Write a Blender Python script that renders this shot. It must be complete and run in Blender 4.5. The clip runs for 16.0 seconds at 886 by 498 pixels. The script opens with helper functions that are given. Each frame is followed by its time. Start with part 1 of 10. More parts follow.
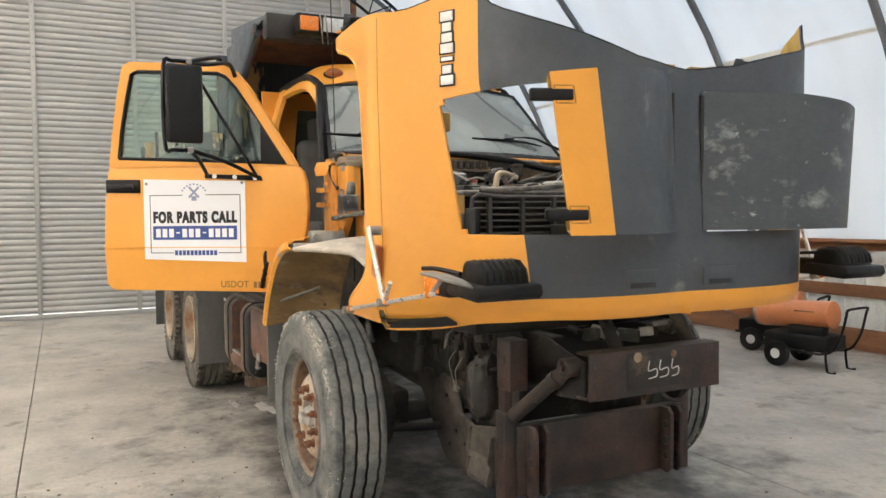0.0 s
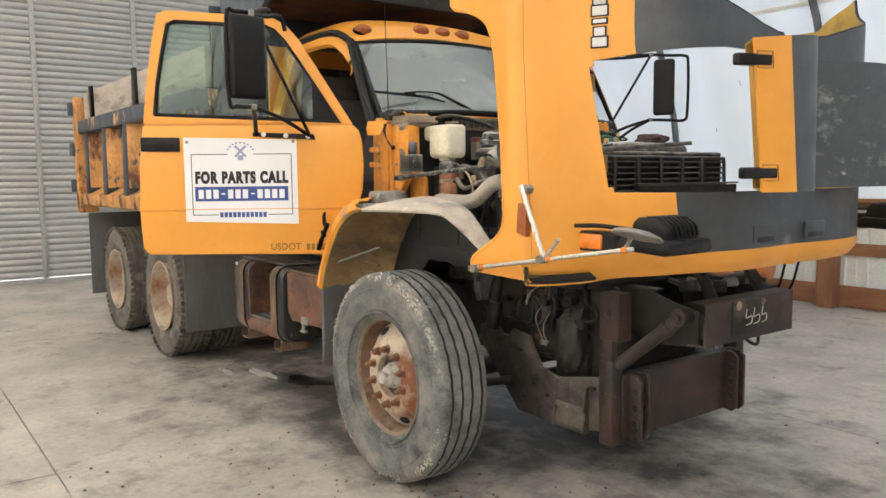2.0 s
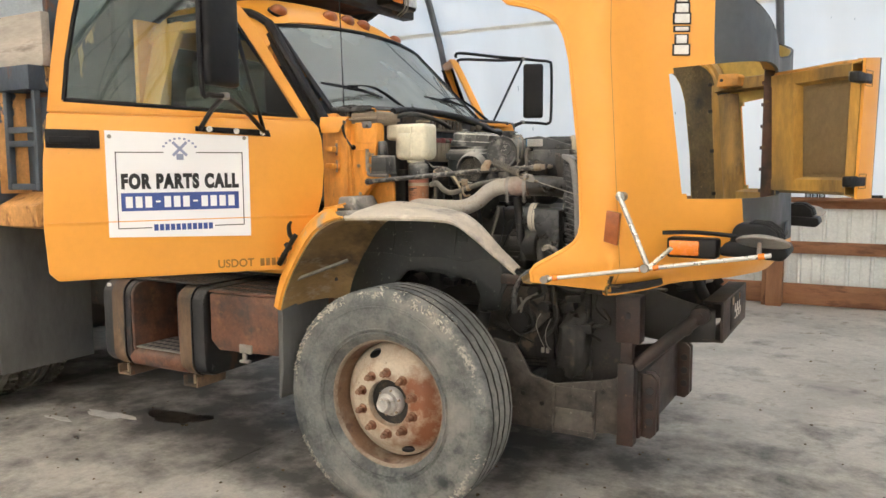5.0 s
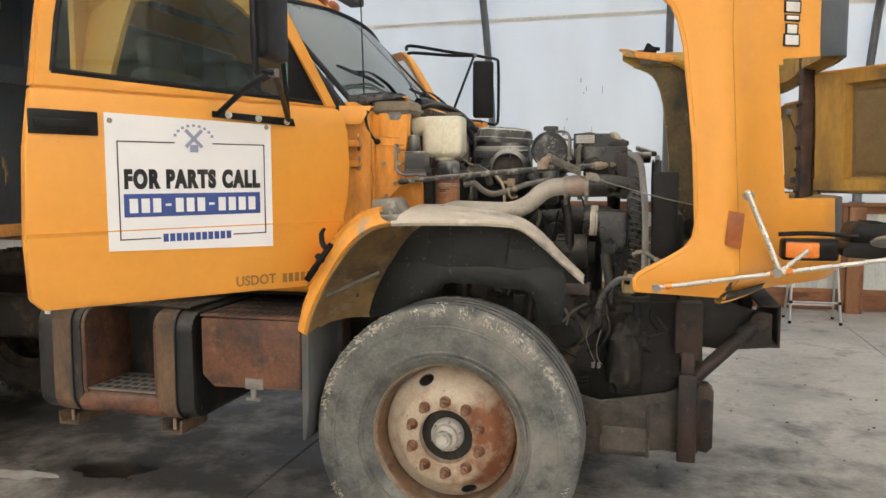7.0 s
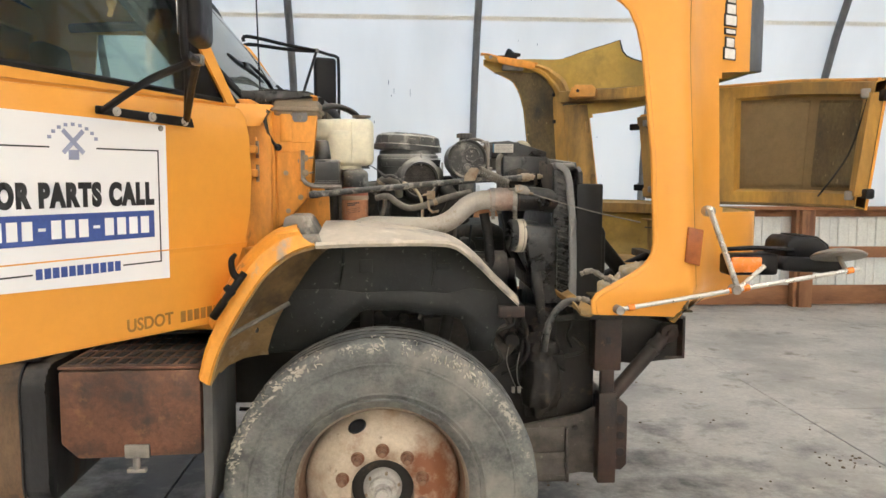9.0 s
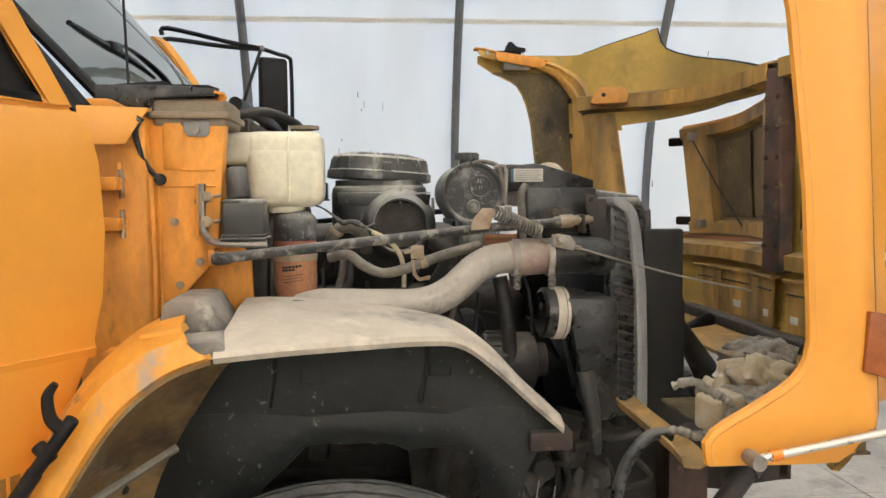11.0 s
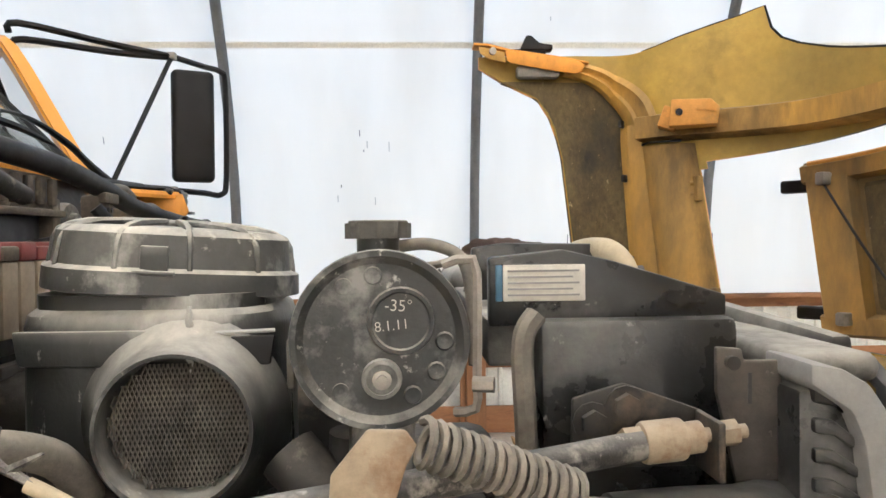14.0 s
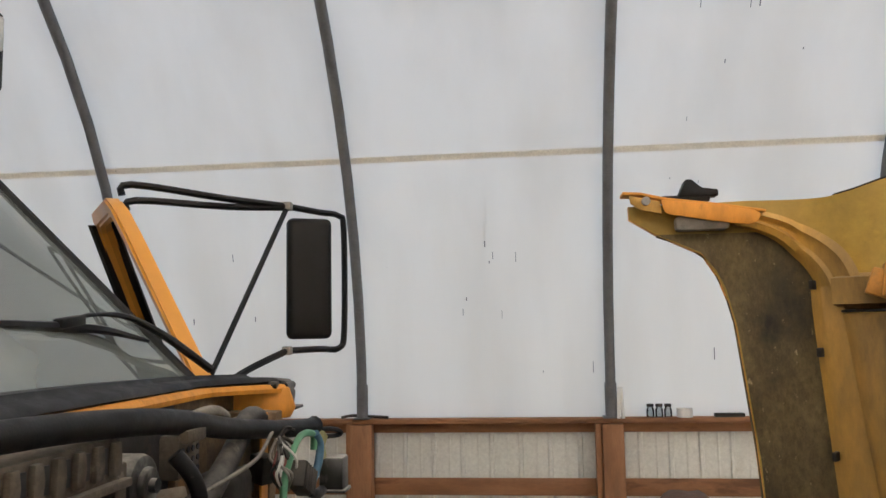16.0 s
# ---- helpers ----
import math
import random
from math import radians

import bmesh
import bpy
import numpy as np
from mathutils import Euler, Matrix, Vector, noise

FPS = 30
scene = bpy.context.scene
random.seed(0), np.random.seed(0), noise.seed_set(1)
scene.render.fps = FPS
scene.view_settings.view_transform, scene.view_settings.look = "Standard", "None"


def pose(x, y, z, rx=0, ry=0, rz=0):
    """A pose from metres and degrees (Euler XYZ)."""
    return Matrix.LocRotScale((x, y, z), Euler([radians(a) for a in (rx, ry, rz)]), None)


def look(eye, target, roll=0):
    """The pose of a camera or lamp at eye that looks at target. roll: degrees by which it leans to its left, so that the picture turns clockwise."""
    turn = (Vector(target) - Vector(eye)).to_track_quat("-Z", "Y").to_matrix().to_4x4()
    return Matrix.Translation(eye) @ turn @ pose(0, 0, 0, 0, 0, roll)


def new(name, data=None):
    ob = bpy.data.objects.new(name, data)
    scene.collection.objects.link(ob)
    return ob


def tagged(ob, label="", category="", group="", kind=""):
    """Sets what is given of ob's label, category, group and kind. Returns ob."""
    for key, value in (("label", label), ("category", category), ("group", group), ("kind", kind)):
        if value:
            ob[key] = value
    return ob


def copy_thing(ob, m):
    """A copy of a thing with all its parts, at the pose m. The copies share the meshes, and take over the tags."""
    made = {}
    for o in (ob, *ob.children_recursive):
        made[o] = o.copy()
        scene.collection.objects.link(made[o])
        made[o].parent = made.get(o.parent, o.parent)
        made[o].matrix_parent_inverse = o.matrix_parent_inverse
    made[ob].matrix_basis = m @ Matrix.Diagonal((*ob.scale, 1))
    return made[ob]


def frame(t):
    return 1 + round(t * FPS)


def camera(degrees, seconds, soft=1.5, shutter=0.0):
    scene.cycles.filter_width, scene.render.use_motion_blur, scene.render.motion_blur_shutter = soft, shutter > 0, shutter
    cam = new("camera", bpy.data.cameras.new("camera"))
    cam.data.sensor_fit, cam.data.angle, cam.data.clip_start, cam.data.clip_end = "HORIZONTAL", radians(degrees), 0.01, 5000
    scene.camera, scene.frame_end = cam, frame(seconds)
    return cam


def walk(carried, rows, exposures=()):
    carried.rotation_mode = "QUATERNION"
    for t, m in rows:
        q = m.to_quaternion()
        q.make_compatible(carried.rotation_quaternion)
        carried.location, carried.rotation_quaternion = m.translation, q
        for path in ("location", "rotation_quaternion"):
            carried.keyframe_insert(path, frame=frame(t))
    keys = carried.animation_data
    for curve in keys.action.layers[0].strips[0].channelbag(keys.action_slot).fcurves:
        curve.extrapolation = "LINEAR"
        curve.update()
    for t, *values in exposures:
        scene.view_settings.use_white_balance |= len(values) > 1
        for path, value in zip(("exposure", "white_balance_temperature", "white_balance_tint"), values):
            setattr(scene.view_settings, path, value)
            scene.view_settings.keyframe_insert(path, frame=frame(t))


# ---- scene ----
cam = camera(59.7, 16.0)
PATH = [
    (0, (3.777, -2.193, 1.505), (1.986, -1.306, 1.421), -0.5),
    (0.5, (3.627, -2.424, 1.5), (1.849, -1.513, 1.412), -0.5),
    (1, (3.502, -2.671, 1.504), (1.744, -1.722, 1.415), -0.5),
    (1.5, (3.43, -2.946, 1.507), (1.78, -1.823, 1.379), -0.5),
    (2, (3.253, -3.155, 1.505), (1.655, -1.967, 1.319), -0.6),
    (2.5, (3.034, -3.348, 1.534), (1.464, -2.125, 1.335), -0.5),
    (3, (2.84, -3.556, 1.539), (1.416, -2.166, 1.343), -0.4),
    (3.5, (2.609, -3.664, 1.532), (1.338, -2.132, 1.331), -0.4),
    (4, (2.356, -3.737, 1.555), (1.143, -2.16, 1.356), -0.3),
    (4.5, (2.096, -3.884, 1.54), (0.979, -2.236, 1.353), -0.2),
    (4.7, (2.025, -3.927, 1.561), (0.967, -2.241, 1.366), -0.3),
    (6.8, (0.83, -4.008, 1.534), (0.285, -2.093, 1.343), 0.1),
    (7, (0.75, -3.947, 1.521), (0.239, -2.022, 1.334), -0.1),
    (7.5, (0.531, -3.904, 1.528), (0.115, -1.958, 1.331), -0.1),
    (8, (0.33, -3.873, 1.526), (0.264, -1.884, 1.33), 0.0),
    (8.2, (0.252, -3.86, 1.53), (0.301, -1.871, 1.331), 0.0),
    (10.3, (-0.013, -2.91, 1.61), (0.147, -0.923, 1.453), -0.3),
    (10.5, (0.011, -2.788, 1.612), (0.185, -0.802, 1.454), -0.6),
    (11, (0.074, -2.511, 1.63), (0.257, -0.524, 1.492), -0.5),
    (11.5, (0.066, -2.231, 1.624), (0.253, -0.244, 1.501), -0.5),
    (12, (0.139, -1.975, 1.618), (0.327, 0.013, 1.508), -0.6),
    (12.5, (0.271, -1.747, 1.647), (0.426, 0.245, 1.559), -0.8),
    (13, (0.311, -1.559, 1.663), (0.409, 0.438, 1.591), -0.8),
    (13.5, (0.319, -1.359, 1.679), (0.411, 0.638, 1.62), -0.6),
    (14, (0.355, -1.239, 1.721), (0.446, 0.759, 1.7), -0.6),
    (14.5, (0.414, -1.159, 1.804), (0.41, 0.84, 1.877), -0.9),
    (15, (0.415, -1.088, 1.86), (0.315, 0.904, 2.006), -0.8),
    (15.5, (0.358, -0.998, 1.925), (0.238, 0.987, 2.144), -0.9),
    (16, (0.32, -0.914, 1.977), (0.097, 1.064, 2.178), -1.1),
]
walk(cam, [(t, look(eye, target, roll)) for t, eye, target, roll in PATH], [(0, 2.68, 6480, 8.5), (2.0, 2.65, 6480, 8.5), (4.5, 2.69, 6480, 8.5), (7.0, 2.42, 6480, 8.5), (7.5, 2.51, 6480, 8.5), (8.1, 2.61, 6480, 8.5), (10.5, 2.57, 6480, 8.5), (11.5, 2.57, 6480, 8.5), (12.5, 2.71, 6480, 9), (13.5, 2.90, 6490, 9.5), (14.5, 2.83, 6600, 10), (15.2, 2.42, 6800, 10.5), (16, 2.16, 7000, 12)])

# ---- light ----
world = bpy.data.worlds.new("sky")
scene.world = world
world.use_nodes = True
wn = world.node_tree.nodes
sky = wn.new("ShaderNodeTexSky")
sky.sky_type, sky.sun_disc = "NISHITA", False
sky.sun_elevation, sky.sun_rotation = radians(42), radians(200)
sky.air_density, sky.dust_density, sky.ozone_density = 1.0, 3.0, 1.0
wn["Background"].inputs["Strength"].default_value = 0.15
world.node_tree.links.new(sky.outputs["Color"], wn["Background"].inputs["Color"])
sun_data = bpy.data.lights.new("sun", "SUN")
sun_data.energy, sun_data.angle, sun_data.color = 1.5, radians(20), (1.0, 0.95, 0.88)
sun = new("sun", sun_data)
sun.matrix_world = look((0, 0, 30), (-9, 32, 0))


# ---- materials ----
def mat(name, col, rough=0.55, metal=0.0, vary=0.15, scale=6.0, bump=0.15, bscale=90.0, spots=None, spots2=None, dust=None, stretch=(1, 1, 1), coat=0.0, band=None, pool=None, spec=0.5, grain=0.14):
    """Surface with broad and fine variation. spots: (colour, share, scale, roughness) patches; dust: (colour, amount)
    on faces that look up;
    band: (colour, inner radius, outer radius, share, scale) ring of patches round local z; pool: (colour, x, y, radius,
    share) broad patch: wheel rust, or floor stains with painted shade."""
    m = bpy.data.materials.new(name)
    m.use_nodes = True
    n, l = m.node_tree.nodes, m.node_tree.links
    b = n["Principled BSDF"]
    b.inputs["Metallic"].default_value = metal
    b.inputs["Specular IOR Level"].default_value = spec
    if coat:
        b.inputs["Coat Weight"].default_value = coat
        b.inputs["Coat Roughness"].default_value = 0.25
    tc = n.new("ShaderNodeTexCoord")
    mp = n.new("ShaderNodeMapping")
    mp.inputs["Scale"].default_value = stretch
    l.new(tc.outputs["Object"], mp.inputs["Vector"])

    def tex(s, detail=5.0, rough_=0.6, off=0.0):
        t = n.new("ShaderNodeTexNoise")
        t.inputs["Scale"].default_value, t.inputs["Detail"].default_value, t.inputs["Roughness"].default_value = s, detail, rough_
        if off:
            mo = n.new("ShaderNodeVectorMath")
            mo.inputs[1].default_value = (off, off * 1.7, off * 0.6)
            l.new(mp.outputs["Vector"], mo.inputs[0])
            l.new(mo.outputs[0], t.inputs["Vector"])
        else:
            l.new(mp.outputs["Vector"], t.inputs["Vector"])
        return t.outputs["Fac"]

    def remap(src, a, z, lo=0.0, hi=1.0):
        r = n.new("ShaderNodeMapRange")
        r.inputs["From Min"].default_value, r.inputs["From Max"].default_value = a, z
        r.inputs["To Min"].default_value, r.inputs["To Max"].default_value = lo, hi
        l.new(src, r.inputs["Value"])
        return r.outputs["Result"]

    def blend(fac, one, two):
        x = n.new("ShaderNodeMix")
        x.data_type = "RGBA"
        l.new(fac, x.inputs["Factor"])
        for sock, v in ((x.inputs["A"], one), (x.inputs["B"], two)):
            if isinstance(v, tuple):
                sock.default_value = (*v, 1)
            else:
                l.new(v, sock)
        return x.outputs["Result"]

    lo = tuple(max(0, c * (1 - vary)) for c in col)
    hi = tuple(min(1, c * (1 + vary)) for c in col)
    colour = blend(remap(tex(scale), 0.3, 0.7), lo, hi)
    if grain:
        g1 = n.new("ShaderNodeMix")
        g1.data_type, g1.blend_type = "RGBA", "MULTIPLY"
        g1.inputs["Factor"].default_value = 1.0
        l.new(colour, g1.inputs["A"])
        l.new(remap(tex(max(scale * 11, 30.0), 8.0, 0.75, off=43.0), 0.3, 0.7, 1 - grain, 1 + grain), g1.inputs["B"])
        colour = g1.outputs["Result"]
    ro = remap(tex(scale * 3.1, off=3.0), 0.3, 0.7, max(0.05, rough - 0.1), min(1, rough + 0.1))
    for k, sp in enumerate((spots, spots2)):
        if sp:
            c2, share, s2, r2, soft = (*sp, 0.04)[:5]
            f = remap(tex(s2, 8.0, 0.65, off=7.0 + 5 * k), 0.66 - soft - share * 0.5, 0.66 + soft - share * 0.5)
            colour = blend(f, colour, c2)
            mr = n.new("ShaderNodeMix")
            l.new(f, mr.inputs["Factor"])
            l.new(ro, mr.inputs["A"])
            mr.inputs["B"].default_value = r2
            ro = mr.outputs["Result"]
    if band or pool:
        sp = n.new("ShaderNodeSeparateXYZ")
        l.new(tc.outputs["Object"], sp.inputs[0])

        def maths(op, p, q):
            k = n.new("ShaderNodeMath")
            k.operation = op
            for i, v in enumerate((p, q)):
                if isinstance(v, (int, float)):
                    k.inputs[i].default_value = v
                else:
                    l.new(v, k.inputs[i])
            return k.outputs[0]
    if band:
        c4, r0, r1, share, s4 = band
        rr = maths("SQRT", maths("ADD", maths("MULTIPLY", sp.outputs["X"], sp.outputs["X"]), maths("MULTIPLY", sp.outputs["Y"], sp.outputs["Y"])), 0)
        ring = maths("MULTIPLY", remap(rr, r0 - 0.006, r0 + 0.006), remap(rr, r1 - 0.004, r1 + 0.004, 1.0, 0.0))
        patch = remap(maths("ADD", maths("MULTIPLY", tex(s4, 8.0, 0.7, off=19.0), 0.6), maths("MULTIPLY", tex(3.0, 2.0, 0.5, off=23.0), 0.4)), 0.52 - share * 0.3, 0.56 - share * 0.3)
        colour = blend(maths("MULTIPLY", ring, patch), colour, c4)
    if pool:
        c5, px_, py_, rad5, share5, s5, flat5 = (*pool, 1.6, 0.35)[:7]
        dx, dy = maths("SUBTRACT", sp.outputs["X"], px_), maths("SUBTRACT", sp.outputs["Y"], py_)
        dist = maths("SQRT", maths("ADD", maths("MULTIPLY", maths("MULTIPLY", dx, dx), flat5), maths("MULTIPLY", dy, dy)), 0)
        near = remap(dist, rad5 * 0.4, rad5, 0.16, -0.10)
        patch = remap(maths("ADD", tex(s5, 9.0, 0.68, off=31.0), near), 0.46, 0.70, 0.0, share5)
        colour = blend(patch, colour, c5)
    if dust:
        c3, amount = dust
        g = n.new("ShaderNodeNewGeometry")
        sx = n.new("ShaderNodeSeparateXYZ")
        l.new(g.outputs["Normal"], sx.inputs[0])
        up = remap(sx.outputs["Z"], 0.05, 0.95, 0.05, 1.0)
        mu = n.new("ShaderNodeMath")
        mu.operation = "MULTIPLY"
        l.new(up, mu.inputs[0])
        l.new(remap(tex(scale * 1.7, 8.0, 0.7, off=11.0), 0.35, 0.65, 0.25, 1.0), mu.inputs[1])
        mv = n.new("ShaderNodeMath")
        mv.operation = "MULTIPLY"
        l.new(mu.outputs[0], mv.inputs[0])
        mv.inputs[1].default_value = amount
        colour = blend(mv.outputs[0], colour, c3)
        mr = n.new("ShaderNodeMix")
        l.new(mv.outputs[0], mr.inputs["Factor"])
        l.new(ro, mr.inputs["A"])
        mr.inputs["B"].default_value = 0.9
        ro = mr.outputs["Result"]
    l.new(colour, b.inputs["Base Color"])
    l.new(ro, b.inputs["Roughness"])
    if bump:
        bu = n.new("ShaderNodeBump")
        bu.inputs["Strength"].default_value, bu.inputs["Distance"].default_value = bump, 0.004
        l.new(tex(bscale, 6.0), bu.inputs["Height"])
        l.new(bu.outputs["Normal"], b.inputs["Normal"])
    return m


def glass(name, col, rough=0.02, film=0.0, ior=1.75):
    m = bpy.data.materials.new(name)
    m.use_nodes = True
    n, l = m.node_tree.nodes, m.node_tree.links
    n.remove(n["Principled BSDF"])
    tr, gl = n.new("ShaderNodeBsdfTransparent"), n.new("ShaderNodeBsdfGlossy")
    mx, fr = n.new("ShaderNodeMixShader"), n.new("ShaderNodeFresnel")
    tr.inputs["Color"].default_value = (*col, 1)
    gl.inputs["Roughness"].default_value = rough
    fr.inputs["IOR"].default_value = ior
    l.new(fr.outputs[0], mx.inputs[0])
    l.new(tr.outputs[0], mx.inputs[1])
    l.new(gl.outputs[0], mx.inputs[2])
    if film:
        # a thin film of dust over the glass, in uneven patches; on SCREEN also painted reflection haze
        df, mf = n.new("ShaderNodeBsdfDiffuse"), n.new("ShaderNodeMixShader")
        df.inputs["Color"].default_value = (0.50, 0.565, 0.525, 1)
        tc, no, rg = n.new("ShaderNodeTexCoord"), n.new("ShaderNodeTexNoise"), n.new("ShaderNodeMapRange")
        no.inputs["Scale"].default_value, no.inputs["Detail"].default_value = 2.2, 6
        rg.inputs["From Min"].default_value, rg.inputs["From Max"].default_value = 0.35, 0.65
        rg.inputs["To Min"].default_value, rg.inputs["To Max"].default_value = film * 0.7, film * 1.3
        l.new(tc.outputs["Object"], no.inputs["Vector"])
        l.new(no.outputs["Fac"], rg.inputs["Value"])
        l.new(rg.outputs["Result"], mf.inputs[0])
        l.new(tr.outputs[0], mf.inputs[1])
        l.new(df.outputs[0], mf.inputs[2])
        l.new(mf.outputs[0], mx.inputs[1])
    l.new(mx.outputs[0], n["Material Output"].inputs["Surface"])
    return m


def fabric_material():
    m = bpy.data.materials.new("cover_fabric")
    m.use_nodes = True
    n, l = m.node_tree.nodes, m.node_tree.links
    n.remove(n["Principled BSDF"])
    tc, no, ra = n.new("ShaderNodeTexCoord"), n.new("ShaderNodeTexNoise"), n.new("ShaderNodeMix")
    mp = n.new("ShaderNodeMapping")
    mp.inputs["Scale"].default_value = (1.6, 1.0, 0.22)
    no.inputs["Scale"].default_value, no.inputs["Detail"].default_value = 1.3, 6
    l.new(tc.outputs["Object"], mp.inputs["Vector"])
    l.new(mp.outputs["Vector"], no.inputs["Vector"])
    ra.data_type = "RGBA"
    ra.inputs["A"].default_value, ra.inputs["B"].default_value = (0.838, 0.816, 0.770, 1), (0.888, 0.868, 0.824, 1)
    rg = n.new("ShaderNodeMapRange")
    rg.inputs["From Min"].default_value, rg.inputs["From Max"].default_value = 0.35, 0.6
    l.new(no.outputs["Fac"], rg.inputs["Value"])
    l.new(rg.outputs["Result"], ra.inputs["Factor"])
    di, tr, mx = n.new("ShaderNodeBsdfDiffuse"), n.new("ShaderNodeBsdfTranslucent"), n.new("ShaderNodeMixShader")
    for s in (di, tr):
        l.new(ra.outputs["Result"], s.inputs["Color"])
    mx.inputs[0].default_value = 0.55
    l.new(di.outputs[0], mx.inputs[1])
    l.new(tr.outputs[0], mx.inputs[2])
    l.new(mx.outputs[0], n["Material Output"].inputs["Surface"])
    return m


TAN = (0.44, 0.395, 0.325)
YELLOW = mat("yellow_paint", (0.80, 0.352, 0.048), 0.42, vary=0.04, scale=1.2, bump=0.05, bscale=160, spots=((0.42, 0.17, 0.025), -0.16, 45.0, 0.6, 0.02), coat=0.15, grain=0.03)
DKGREY = mat("dark_grey_paint", (0.062, 0.070, 0.078), 0.5, vary=0.12, scale=2.5, bump=0.06, spots=((0.20, 0.20, 0.19), 0.0, 5.0, 0.8), dust=(TAN, 0.10))
SCUFFED = mat("scuffed_grey_paint", (0.062, 0.070, 0.076), 0.55, vary=0.15, scale=3.0, bump=0.08, spots=((0.36, 0.37, 0.36), 0.0, 5.0, 0.85, 0.09), spots2=((0.52, 0.53, 0.51), -0.06, 14.0, 0.9, 0.05), stretch=(1, 1, 1.6))
OLIVE = mat("dusty_yellow_inside", (0.54, 0.30, 0.060), 0.5, vary=0.18, scale=4.0, bump=0.25, bscale=70, spots=((0.21, 0.14, 0.06), 0.26, 4.5, 0.8, 0.13), spots2=((0.065, 0.054, 0.036), 0.05, 4.5, 0.9, 0.10), dust=((0.42, 0.33, 0.19), 0.3), stretch=(1, 1, 0.32), grain=0.18)
# dusty brown, kept darker than the frame to paint in a recess's shade
FLAPSKIN = mat("dusty_shaded_flap_skin", (0.27, 0.185, 0.085), 0.8, vary=0.15, scale=3.0, bump=0.2, bscale=60, spots=((0.17, 0.12, 0.06), 0.16, 3.0, 0.9, 0.14))
INNERSKIN = mat("grimy_yellow_skin", (0.49, 0.325, 0.065), 0.5, vary=0.18, scale=3.0, bump=0.15, bscale=70, spots=((0.23, 0.165, 0.06), 0.16, 2.2, 0.9, 0.16), spots2=((0.040, 0.036, 0.026), 0.05, 2.2, 0.9, 0.11), grain=0.12)
GRIME = mat("grimy_wheel_arch", (0.150, 0.112, 0.052), 0.85, vary=0.35, scale=7.0, bump=0.7, bscale=60, spots=((0.034, 0.031, 0.025), 0.24, 3.5, 0.9, 0.09), spots2=((0.42, 0.33, 0.19), 0.0, 46.0, 0.95, 0.03), stretch=(1, 1, 0.6), grain=0.4)
PLASTIC = mat("dusty_black_plastic", (0.009, 0.011, 0.012), 0.32, vary=0.4, scale=5.0, bump=0.3, bscale=70, spots=((0.40, 0.395, 0.37), 0.17, 4.4, 0.9, 0.065), spots2=((0.52, 0.51, 0.475), -0.03, 40.0, 0.9, 0.03), dust=((0.58, 0.56, 0.50), 0.92), stretch=(1, 1, 0.5), grain=0.35)
TANKFACE = mat("dusty_tank_plastic", (0.020, 0.023, 0.024), 0.38, vary=0.4, scale=14.0, bump=0.3, bscale=90, spots=((0.25, 0.25, 0.235), 0.20, 12.0, 0.85, 0.07), spots2=((0.52, 0.51, 0.47), 0.0, 50.0, 0.9, 0.04), dust=((0.56, 0.53, 0.46), 0.75), grain=0.35)
COWLPAINT = mat("grimy_orange_paint", (0.74, 0.305, 0.040), 0.55, vary=0.12, scale=5.0, bump=0.15, bscale=60, spots=((0.38, 0.155, 0.035), 0.10, 6.0, 0.75, 0.12), spots2=((0.17, 0.085, 0.035), -0.04, 16.0, 0.85, 0.06), stretch=(1, 1, 0.4), grain=0.14)
DUSTTOP = mat("pale_dusted_plastic", (0.020, 0.023, 0.024), 0.36, vary=0.4, scale=7.0, bump=0.28, bscale=70, spots=((0.38, 0.375, 0.35), 0.17, 7.0, 0.9, 0.06), spots2=((0.56, 0.55, 0.51), -0.03, 30.0, 0.9, 0.04), dust=((0.68, 0.65, 0.57), 0.95), stretch=(1, 1, 0.8), grain=0.35)
GRILLE = mat("dull_grille_plastic", (0.060, 0.060, 0.060), 0.55, vary=0.2, scale=8.0, bump=0.1, dust=(TAN, 0.2))
SCUFFPL = mat("scuffed_black_plastic", (0.010, 0.011, 0.012), 0.28, vary=0.3, scale=6.0, bump=0.25, bscale=50, spots=((0.15, 0.148, 0.138), 0.06, 8.0, 0.8, 0.10), spots2=((0.48, 0.46, 0.42), -0.08, 40.0, 0.9, 0.04), dust=((0.42, 0.40, 0.35), 0.30), grain=0.25)
BLACK = mat("black_plastic", (0.0065, 0.0065, 0.007), 0.48, vary=0.2, scale=9.0, bump=0.1, bscale=220, spec=0.28, spots=((0.10, 0.095, 0.085), -0.14, 30.0, 0.8, 0.05))
LINER = mat("black_liner", (0.009, 0.0115, 0.011), 0.55, vary=0.5, scale=4.0, bump=0.5, bscale=22, spots=((0.045, 0.050, 0.047), 0.10, 3.4, 0.85, 0.12), spots2=((0.24, 0.24, 0.215), -0.02, 42.0, 0.9, 0.05), dust=(TAN, 0.12), grain=0.35)
TYRE = mat("worn_tyre_rubber", (0.135, 0.140, 0.132), 0.85, vary=0.35, scale=7.0, bump=0.6, bscale=70, spots=((0.25, 0.24, 0.215), 0.16, 5.0, 0.95, 0.10), spots2=((0.042, 0.050, 0.049), 0.12, 7.0, 0.7, 0.07), band=((0.36, 0.335, 0.285), 0.487, 0.520, -0.10, 60.0), grain=0.35)
REARTYRE = mat("dusty_drive_tyre", (0.125, 0.112, 0.095), 0.9, vary=0.35, scale=9.0, bump=0.5, bscale=60, spots=((0.22, 0.195, 0.155), 0.12, 6.0, 0.95))
